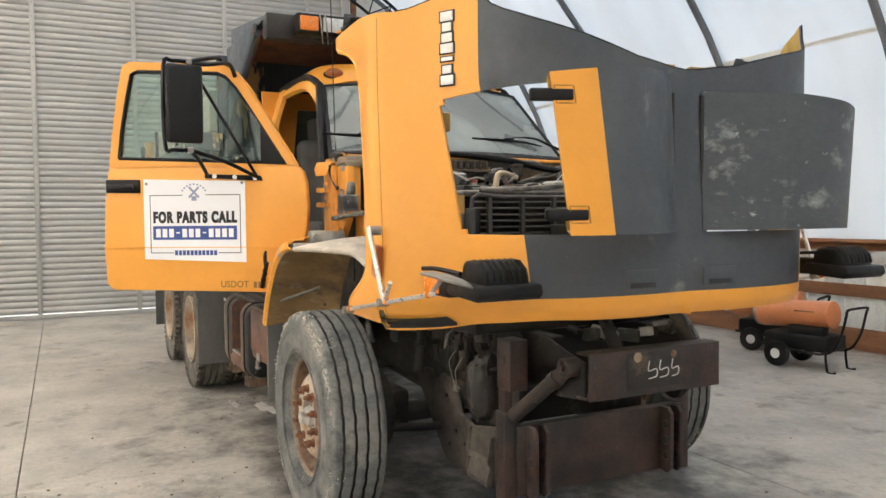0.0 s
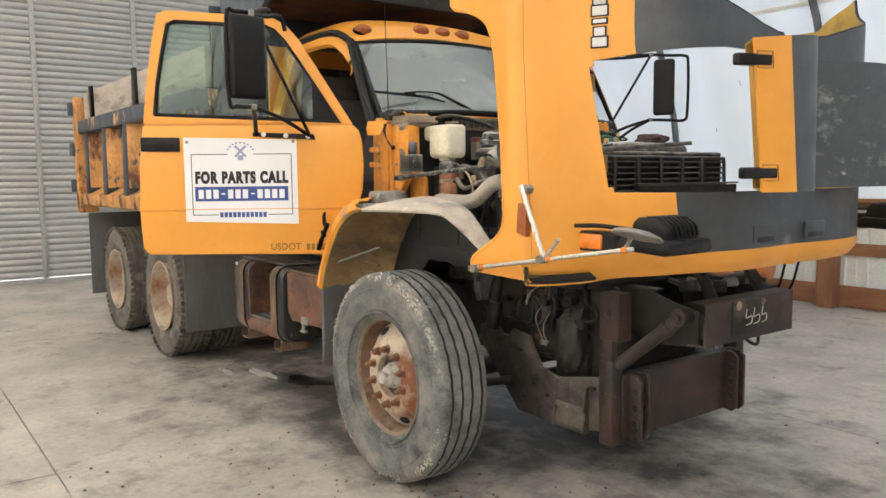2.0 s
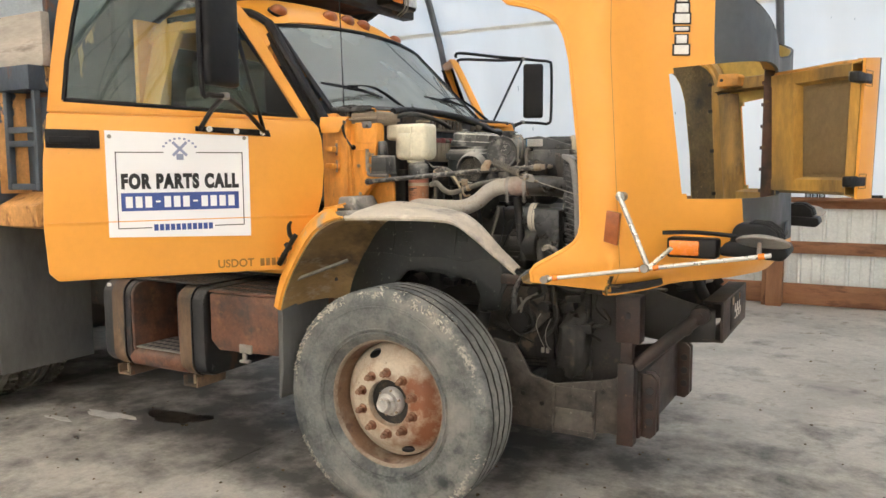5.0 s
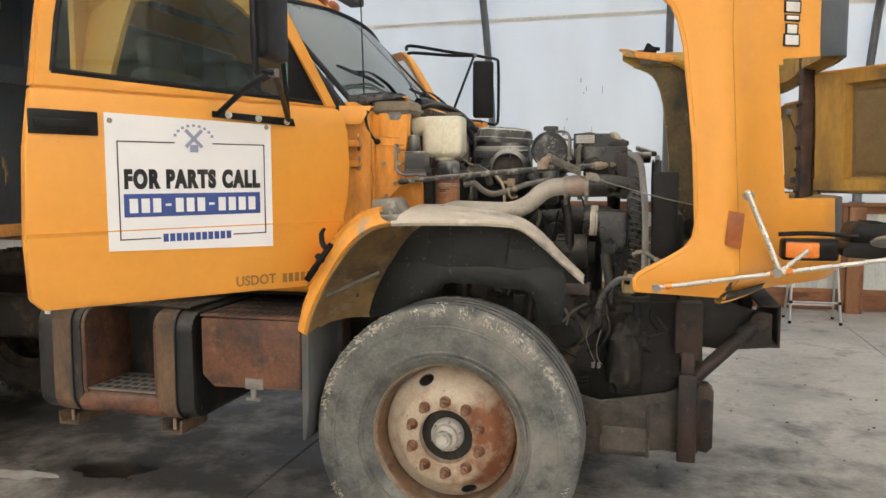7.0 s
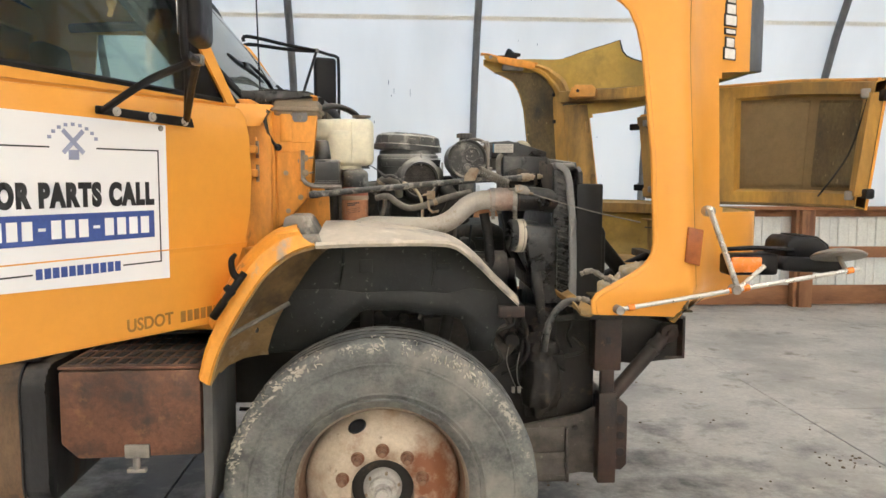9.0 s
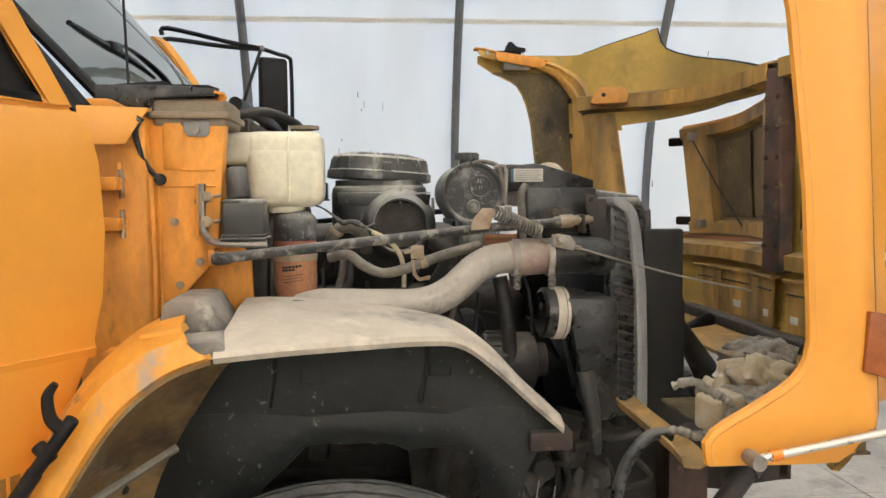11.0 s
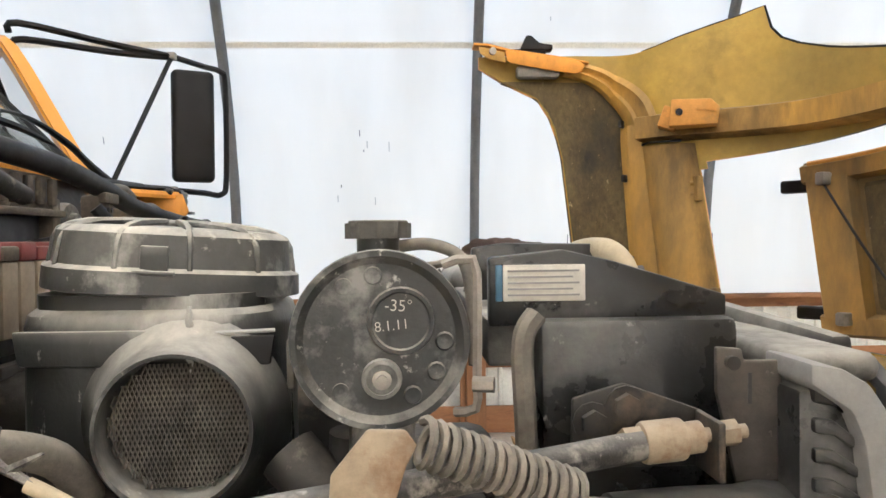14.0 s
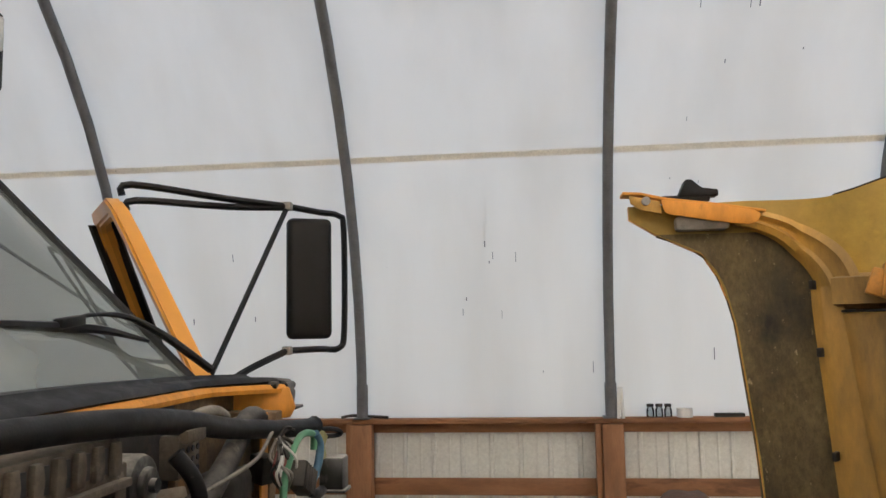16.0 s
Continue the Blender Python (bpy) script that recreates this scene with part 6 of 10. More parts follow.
    for v in (0.56, 0.18):
        part("grille_clip", box((front(v) - 0.035, 0.80 * v, lip_z(v) + 0.016), (0.016, 0.022, 0.020), 0.005, (0, 10, 8)), BLACK, cowl)
    rows = [[(front(v) + du, 0.805 * v, lip_z(v) + 0.001 - dz) for v in vs] for du, dz in ((-0.006, -0.002), (0.012, 0.001), (0.016, 0.006), (0.014, 0.013))]
    part("cowl_lip", sheet(rows, 0.005, flip=True), COWLPAINT, body, "yellow cowl lip")
    rows = [[(-0.375 - 0.02 * v * v + du, (0.735 if v < 0 else 0.785) * v, 1.848 - dz) for v in vs] for du, dz in ((0.0, 0.0), (0.02, 0.05), (0.03, 0.25), (0.0, 0.76))]
    part("firewall", sheet(rows, 0.02, flip=True), CHASSIS, body, "grimy firewall")
    part("inner_cowl", span((-0.375, 0.50, 1.74), (-0.355, 0.795, 1.845), 0.004), GRIMYPLATE, body, "grimy inner cowl plate")
    # far end of the scuttle: yellow plate, latch block with its tab
    part("scuttle_end", prism([(-0.43, 1.848), (-0.228, 1.850), (-0.212, 1.805), (-0.225, 1.782), (-0.43, 1.76)], "y", 0.790, 0.800, 0.003), COWLPAINT, body, "grimy yellow end plate of the scuttle")
    bm = prism([(-0.280, 1.868), (-0.240, 1.864), (-0.228, 1.835), (-0.232, 1.806), (-0.262, 1.806), (-0.272, 1.84)], "y", 0.802, 0.850, 0.004)
    span((-0.262, 0.802, 1.798), (-0.214, 0.862, 1.805), 0.002, bm=bm)
    rod((-0.240, 0.80, 1.850), (-0.240, 0.858, 1.850), 0.009, seg=10, bm=bm)
    part("latch_block", bm, TANKPAINT, body, "dark grey latch block with a tab")
    # wipers: arm over the glass, blade lying low on it
    for s in (1, -1):
        pts = [(-0.430, 0.84, 1.888), (-0.462, 0.80, 1.925), (-0.475, 0.70, 1.968), (-0.510, 0.615, 2.008), (-0.515, 0.50, 2.014), (-0.515, 0.41, 2.003)]
        if s < 0:
            pts = [(x - 0.02, y - 0.98, z - 0.005) for x, y, z in pts]
        wp = part("wiper_arm", tube(pts, [0.010, 0.010, 0.009, 0.007, 0.004, 0.005], seg=8), BLACK, body, "black wiper arm")
        ex, ey, ez = pts[-1]
        part("wiper_joint", box((ex, ey, ez - 0.004), (0.022, 0.075, 0.020), 0.005, (6, 0, 0)), BLACK, wp)
        part("wiper_blade", tube([(ex + 0.030, ey + 0.235, ez - 0.044), (ex + 0.010, ey + 0.10, ez - 0.020), (ex - 0.004, ey - 0.05, ez - 0.012), (ex - 0.006, ey - 0.26, ez - 0.006)], [0.004, 0.009, 0.010, 0.006], seg=6), BLACK, wp, "dusty wiper blade")
    part("aerial", rod((-0.44, -0.78, 1.84), (-0.46, -0.79, 2.75), 0.003, seg=6), BLACK, body, "thin whip aerial")
    # heater housing at the cowl corner, pot and hoses
    bm = span((-0.395, -0.79, 1.782), (-0.235, -0.60, 1.845), 0.012, seg=3)
    span((-0.40, -0.80, 1.800), (-0.228, -0.59, 1.815), 0.004, bm=bm)
    part("cowl_cap", bm, TANPLASTIC, body, "dusty tan plastic cowl end cap")


cab()


# ---- doors ----
def door(s, hinge, angle, mu, mw, lean=0.0, loop_out=False):
    """Door in its own frame: u runs back from the hinge, w outwards; s is the side, angle the opening."""
    c, sn = math.cos(radians(angle)), math.sin(radians(angle))
    u_dir = Vector((-c, s * sn, 0))
    w_dir = Vector((sn, s * c, 0))
    m = Matrix.Translation(hinge) @ Matrix((u_dir, w_dir, Vector((0, 0, 1)))).transposed().to_4x4()

    def tip(bm):
        # the window frame leans inwards above the belt line
        for v in bm.verts:
            d_ = max(0.0, v.co.z - 1.80)
            v.co -= w_dir * (lean * d_ / 0.6)
        return bm

    def flat(pts, w0, w1, bev=0.0):
        t = prism([(p[0], p[1]) for p in pts], "y", w0, w1, bev)
        t.transform(m)
        bmesh.ops.recalc_face_normals(t, faces=t.faces[:])
        return t

    def at(u, w, z):
        return m @ Vector((u, w, z))

    lower = [(0.265, 1.085), (1.24, 1.095), (1.275, 1.13), (1.285, 1.33), (1.275, 1.60), (1.25, 1.80), (0.115, 1.795), (0.085, 1.765), (0.068, 1.70), (0.060, 1.57), (0.070, 1.44), (0.095, 1.35), (0.135, 1.27), (0.19, 1.17), (0.225, 1.115)]
    d = part("door", flat(lower, -0.05, 0.0, 0.008), YELLOW, truck, "yellow door swung open, its lower corner toward the step")
    # window frame as a ring
    outer = [(1.25, 1.80), (1.225, 2.0), (1.19, 2.22), (1.155, 2.385), (1.11, 2.41), (0.55, 2.375), (0.47, 2.335), (0.40, 2.255), (0.115, 1.795)]
    innr = [(1.185, 1.855), (1.165, 2.02), (1.13, 2.20), (1.098, 2.335), (1.06, 2.352), (0.58, 2.328), (0.53, 2.305), (0.47, 2.24), (0.185, 1.812)]
    t = bmesh.new()
    vo = [[t.verts.new((p[0], w, p[1])) for p in outer] for w in (-0.05, 0.0)]
    vi = [[t.verts.new((p[0], w, p[1])) for p in innr] for w in (-0.05, 0.0)]
    nn = len(outer)
    for i in range(nn):
        j = (i + 1) % nn
        for w, fl in ((0, False), (1, True)):
            q = [vo[w][i], vo[w][j], vi[w][j], vi[w][i]]
            t.faces.new(q[::-1] if fl else q)
        t.faces.new((vo[0][i], vo[1][i], vo[1][j], vo[0][j]))
        t.faces.new((vi[0][i], vi[0][j], vi[1][j], vi[1][i]))
    bmesh.ops.recalc_face_normals(t, faces=t.faces[:])
    bmesh.ops.bevel(t, geom=[e for e in t.edges if not e.is_boundary and e.calc_face_angle(0) > 1.0], offset=0.008, segments=2, affect="EDGES")
    t.transform(m)
    bmesh.ops.recalc_face_normals(t, faces=t.faces[:])
    part("window_frame", tip(t), YELLOW, d)
    if loop_out:
        part("frame_trim", tip(tube([at(u - 0.03, -0.052, z - 0.02) for u, z in outer[:4]], 0.024, seg=8, sub=1)), BLACK, d, "black inner trim of the window frame")
    part("window_seal", tip(tube([at(u, -0.012, z) for u, z in innr + [innr[0]]], 0.012, seg=6, sub=1)), BLACK, d, "black window rubber")
    part("window_glass", tip(flat(innr, -0.024, -0.019)), GLASS, d, "greenish door glass")
    part("vent_panel", tip(flat([(0.185, 1.812), (0.335, 1.816), (0.335, 2.045)], -0.018, -0.008, 0.002)), BLACK, d, "black corner panel of the window")
    # pressed line and belt moulding
    bm = bmesh.new()
    for z0, z1, w0 in ((1.343, 1.362, 0.0), (1.324, 1.343, 1.0)):
        for u0, u1 in ((0.095, 1.283),):
            t = prism([(-0.002, z0), (-0.002, z1), (0.0004 + 0.0052 * w0, z1 if w0 else z0)], "x", u0, u1)
            t.transform(m)
            bmesh.ops.recalc_face_normals(t, faces=t.faces[:])
            merge(bm, t)
    part("crease", bm, YELLOW, d, "pressed body line")
    hd = part("door_handle", flat([(1.055, 1.655), (1.262, 1.658), (1.262, 1.735), (1.055, 1.732)], -0.004, 0.012, 0.005), BLACK, d, "black pull handle")
    part("pull", flat([(1.09, 1.672), (1.25, 1.674), (1.25, 1.705), (1.09, 1.703)], 0.010, 0.026, 0.005), BLACK, hd)
    # inner trim
    trim = [(0.28, 1.13), (1.20, 1.14), (1.21, 1.74), (0.10, 1.73), (0.12, 1.40)]
    part("inner_trim", flat(trim, -0.075, -0.05, 0.008), INTERIOR, d, "dark inner door trim")
    # west-coast mirror on tubular arms
    foot = part("mirror_foot", flat([(0.32, 1.715), (0.66, 1.735), (0.66, 1.758), (0.33, 1.745)], 0.0, 0.014, 0.004), BLACK, d)
    for u, z in ((0.36, 1.732), (0.48, 1.738), (0.60, 1.745)):
        bm = bmesh.new()
        hexbolt(at(u, 0.014, z), w_dir, 0.009, 0.008, bm)
        part("bolt", bm, CHROME, foot)
    dz = 0.045 if loop_out else 0.0
    mc = at(mu, mw, 2.105 + dz)
    top, bot = at(mu, mw, 2.325 + dz + (0.014 if loop_out else 0.0)), at(mu, mw, 1.865 + dz)
    def mid(p, q, f, dz=0.0):
        return p.lerp(q, f) + Vector((0, 0, dz))
    f1, f2, f3, f4 = at(0.55, 0.005 - lean * 0.97, 2.385), at(0.47, 0.005 - lean * 0.83, 2.30), at(0.64, 0.01, 1.745), at(0.35, 0.01, 1.735)
    if loop_out:
        f4 = at(0.36, -0.03, 1.77)
    arms = (
        ([f1, mid(f1, top, 0.12, 0.025), mid(f1, top, 0.6, 0.015), top], 0.012),
        ([f2, mid(f2, top, 0.15, 0.06), mid(f2, top, 0.6, 0.02), top + Vector((0, 0, -0.012))], 0.012),
        ([f3, mid(f3, bot, 0.5, 0.015), bot], 0.011),
        ([f4, mid(f4, bot, 0.5, 0.015), bot], 0.011),
        ([f4, mid(f4, top, 0.5), top], 0.009),
    )
    if loop_out:
        f2 = at(0.58, 0.005 - lean * 0.90, 2.345)
        arms = (([f1, mid(f1, top, 0.05, 0.035), mid(f1, top, 0.6, 0.012), top], 0.011), ([f2, mid(f2, top, 0.05, 0.03), mid(f2, top, 0.6, 0.004), top + Vector((0, 0, -0.004))], 0.011), *arms[2:])
    for pts, r in arms:
        arm = part("mirror_arm", tube(pts, r, seg=8, sub=4), BLACK, d, "black tubular mirror arm")
    if loop_out:
        lo_ = u_dir * 0.169 + w_dir * 0.254
        loop = [top, top + lo_ * 0.55, top + lo_ * 0.90, top + lo_ + Vector((0, 0, -0.05)), bot + lo_ + Vector((0, 0, 0.07)), bot + lo_ * 0.90, bot + lo_ * 0.55, bot]
        look_dir, shift = Vector((-0.43, 0.90, 0)), lo_ * 0.36
    else:
        loop = [top, top + u_dir * 0.07 + w_dir * 0.045, top + u_dir * 0.105 + w_dir * 0.07 + Vector((0, 0, -0.03)), bot + u_dir * 0.105 + w_dir * 0.07 + Vector((0, 0, 0.03)), bot + u_dir * 0.07 + w_dir * 0.045, bot]
        look_dir, shift = (u_dir * 0.15 + Vector((-1, 0, 0)) - w_dir * 0.12).normalized(), w_dir * 0.02 + u_dir * 0.02
    part("mirror_loop", tube(loop, 0.011, seg=8, sub=4), BLACK, d)
    for q in (top, bot):
        part("mirror_clamp", box(q, (0.03, 0.03, 0.028), 0.005), STEEL, d)
    side = look_dir.cross(Vector((0, 0, 1))).normalized()
    mm = Matrix.Translation(mc + shift) @ Matrix((side, look_dir, Vector((0, 0, 1)))).transposed().to_4x4()
    wide = 0.152 if loop_out else 0.19
    b = box((0, 0, 0), (wide, 0.055, 0.41), 0.022, seg=4)
    b.transform(mm)
    bmesh.ops.recalc_face_normals(b, faces=b.faces[:])
    mir = part("mirror_housing", b, BLACK, d, "tall black mirror housing")
    b = box((0, 0.0285, 0), (wide - 0.025, 0.003, 0.385), 0.001)
    b.transform(mm)
    bmesh.ops.recalc_face_normals(b, faces=b.faces[:])
    part("mirror_glass", b, MIRROR, mir)
    return d, m, flat, at, w_dir, u_dir


d_right, m_right, flat_r, at_r, w_r, u_r = door(-1, Vector((-0.41, -0.895, 0)), 56.3, 0.59, 0.33)
d_left, m_left, *_ = door(1, Vector((-0.395, 0.895, 0)), 57, 0.584, 0.287, 0.235, True)

# faint fleet number low on the door: one readable word, the rest as plain bars
bm = lettering("USDOT", 0.052, m_right @ pose(0.498, 0.0012, 1.128, 90, 0, 180), wide=0.95, bold=0.001)
part("lettering", bm, FADED, d_right, "faded dark lettering")
for k in range(7):
    bm = flat_r([(0.385 - 0.027 * k, 1.110), (0.366 - 0.027 * k, 1.110), (0.366 - 0.027 * k, 1.145), (0.385 - 0.027 * k, 1.145)], 0.0004, 0.0014)
    part("number_bar", bm, FADED, d_right)


# ---- the sign on the door ----
def door_sign():
    u0, u1, z0, z1 = 0.425, 1.035, 1.268, 1.727
    cu, cz = (u0 + u1) / 2, (z0 + z1) / 2
    sg = thing("door_sign", flat_r([(u0, z0 - 0.012), (u1, z0 + 0.006), (u1, z1 + 0.006), (u0, z1 - 0.010)], 0.001, 0.004), SIGN, "white vinyl sale sign fixed to the open door", "sign")

    def bar(a, b, c, d_, mt, name, w=0.0052):
        # a, b: across from the sign's left as read; c, d_: up
        return part(name, flat_r([(u1 - a, z0 + c), (u1 - b, z0 + c), (u1 - b, z0 + d_), (u1 - a, z0 + d_)], 0.0035, w), mt, sg)
    for a, b, c, d_ in ((0.037, 0.041, 0.040, 0.374), (0.577, 0.581, 0.040, 0.374), (0.037, 0.236, 0.370, 0.374), (0.374, 0.581, 0.370, 0.374), (0.037, 0.176, 0.040, 0.044), (0.446, 0.581, 0.040, 0.044)):
        bar(a, b, c, d_, INK, "border_line")
    t = lettering("FOR PARTS CALL", 0.083, Matrix.Translation((0.0013, 0, 0)), bold=0.0050, space=1.22)
    merge(t, lettering("FOR PARTS CALL", 0.083, Matrix.Translation((-0.0013, 0, 0.0004)), bold=0.0050, space=1.22))
    xs, ys = [v.co.x for v in t.verts], [v.co.y for v in t.verts]
    fit_x, fit_y = 0.503 / (max(xs) - min(xs)), 0.069 / (max(ys) - min(ys))
    t.transform(m_right @ pose(u1 - 0.3085, 0.0048, z0 + 0.246, 90, 0, 180) @ Matrix.Diagonal((fit_x, fit_y, 1, 1)) @ Matrix.Translation((-(max(xs) + min(xs)) / 2, -(max(ys) + min(ys)) / 2, 0)))
    part("lettering", t, INK, sg, "bold black capitals")
    bar(0.054, 0.558, 0.117, 0.196, BLUE, "blue_band")
    for k in range(12):
        if k in (3, 7):
            bar(0.076 + 0.0398 * k, 0.096 + 0.0398 * k, 0.153, 0.161, SIGN, "white_bar", 0.0062)
        else:
            bar(0.072 + 0.0398 * k, 0.100 + 0.0398 * k, 0.131, 0.180, SIGN, "white_bar", 0.0062)
    for k in range(11):
        bar(0.184 + 0.0235 * k, 0.202 + 0.0235 * k, 0.028, 0.056, BLUE, "blue_bar")
    # small emblem: crossed bars over a stub, with an arc of bars
    for ang in (45, -45):
        b = prism([(-0.042, -0.006), (0.042, -0.006), (0.042, 0.006), (-0.042, 0.006)], "y", 0.0035, 0.0055)
        b.transform(m_right @ Matrix.Translation((u1 - 0.305, 0, z0 + 0.388)) @ Matrix.Rotation(radians(ang), 4, "Y"))
        part("emblem_bar", b, PALEINK, sg)
    bar(0.290, 0.320, 0.340, 0.366, PALEINK, "emblem_base")
    for k in range(9):
        a = radians(155 - 16.3 * k)
        b = prism([(-0.005, -0.0045), (0.005, -0.0045), (0.005, 0.0045), (-0.005, 0.0045)], "y", 0.0035, 0.0055)
        b.transform(m_right @ Matrix.Translation((u1 - 0.305 - 0.075 * math.cos(a), 0, z0 + 0.372 + 0.062 * math.sin(a))))
        part("emblem_dot", b, PALEINK, sg)
    for a in (0.018, 0.592):
        part("grommet", lathe([(0.009, 0), (0.008, 0.003), (0.004, 0.003), (0, 0.001)], at_r(u1 - a, 0.004, z1 - 0.02), w_r, 14), STEEL, sg)


door_sign()


# ---- tilted hood ----
# half section from the wheel-arch lip (0) round the fender, the side and the corner to the centre line (10)
HOOD_HI = [(0, -1.110), (0.965, -1.122), (1.02, -1.098), (1.10, -1.0), (1.19, -0.925), (1.345, -0.83), (1.455, -0.69), (1.50, -0.48), (1.505, -0.25), (1.490, -0.07), (1.488, 0)]
HOOD_LO = [(0, -1.112), (0.985, -1.126), (1.05, -1.098), (1.15, -0.95), (1.24, -0.855), (1.39, -0.77), (1.475, -0.64), (1.515, -0.46), (1.525, -0.25), (1.510, -0.07), (1.508, 0)]
LIP = [(1.05, 0.735), (1.111, 0.712), (1.149, 0.706), (1.174, 0.723), (1.195, 0.762), (1.225, 0.817), (1.252, 0.861), (1.275, 0.889), (1.306, 0.906), (1.35, 0.914), (1.64, 0.898), (1.97, 0.860), (2.06, 0.838), (2.12, 0.808), (2.165, 0.745), (2.19, 0.68), (2.21, 0.60), (2.225, 0.575), (2.35, 0.575)]
LOW = [1.106, 1.090, 1.066, 1.072, 1.098, 1.118, 1.125, 1.12, 1.118, 1.118, 1.118]


def lerp_table(tab, x):
    for (a, p), (b, q) in zip(tab, tab[1:]):
        if x <= b:
            return p + (q - p) * max(0, (x - a)) / (b - a)
    return tab[-1][1]


def along(vals, s):
    i = min(int(s), len(vals) - 2)
    f = s - i
    a, b, c, d = (vals[max(i - 1, 0)], vals[i], vals[i + 1], vals[min(i + 2, len(vals) - 1)])
    return 0.5 * (2 * b + (c - a) * f + (2 * a - 5 * b + 4 * c - d) * f * f + (3 * b - a - 3 * c + d) * f ** 3)


def hood_point(s, z):
    k = min(1.15, max(-0.6, (z - 1.43) / 0.5))
    lip = lerp_table(LIP, z)

    def node(i):
        h, l_ = HOOD_HI[i], HOOD_LO[i]
        x, y = l_[0] + (h[0] - l_[0]) * k, l_[1] + (h[1] - l_[1]) * k
        if i == 0:
            return lip, y
        if i == 1:
            return max(lip + 0.10, min(x, lip + 0.30)) if lip < 0.80 else x - 0.01, y
        return x, y
    xs, ys = zip(*(node(i) for i in range(11)))
    p = Vector((along(xs, s), along(ys, s), z))
    if z < 1.185:
        # the lower edge rolls under
        q = Vector((along(xs, min(s + 0.1, 10)), along(ys, min(s + 0.1, 10)), z))
        n_ = (q - p).cross(Vector((0, 0, 1)))
        if n_.length > 1e-9:
            p -= n_.normalized() * 0.055 * min(1.2, (1.185 - z) / 0.08) ** 2 * min(1, s / 1.5)
    return p


TOP_EDGE = [(0, 2.275), (1, 2.282), (2.6, 2.276), (3, 2.282), (4, 2.308), (4.66, 2.335), (5.0, 2.352), (5.1, 2.29), (5.25, 2.258), (5.5, 2.235), (6, 2.205), (7, 2.155), (8, 2.095), (9, 2.07), (10, 2.065)]


def left_edge(p, s):
    # the far fender keeps a slightly deeper rear edge
    return p - Vector((0.035 * max(0, 1 - s / 2) * max(0, min(1, (p.z - 1.15) / 0.2, (2.20 - p.z) / 0.1)), 0, 0))


HOLE_Z0 = 1.437


def hole_top(s):
    return 1.935 + 0.055 * min(1, max(0, (s - 4) / 3))


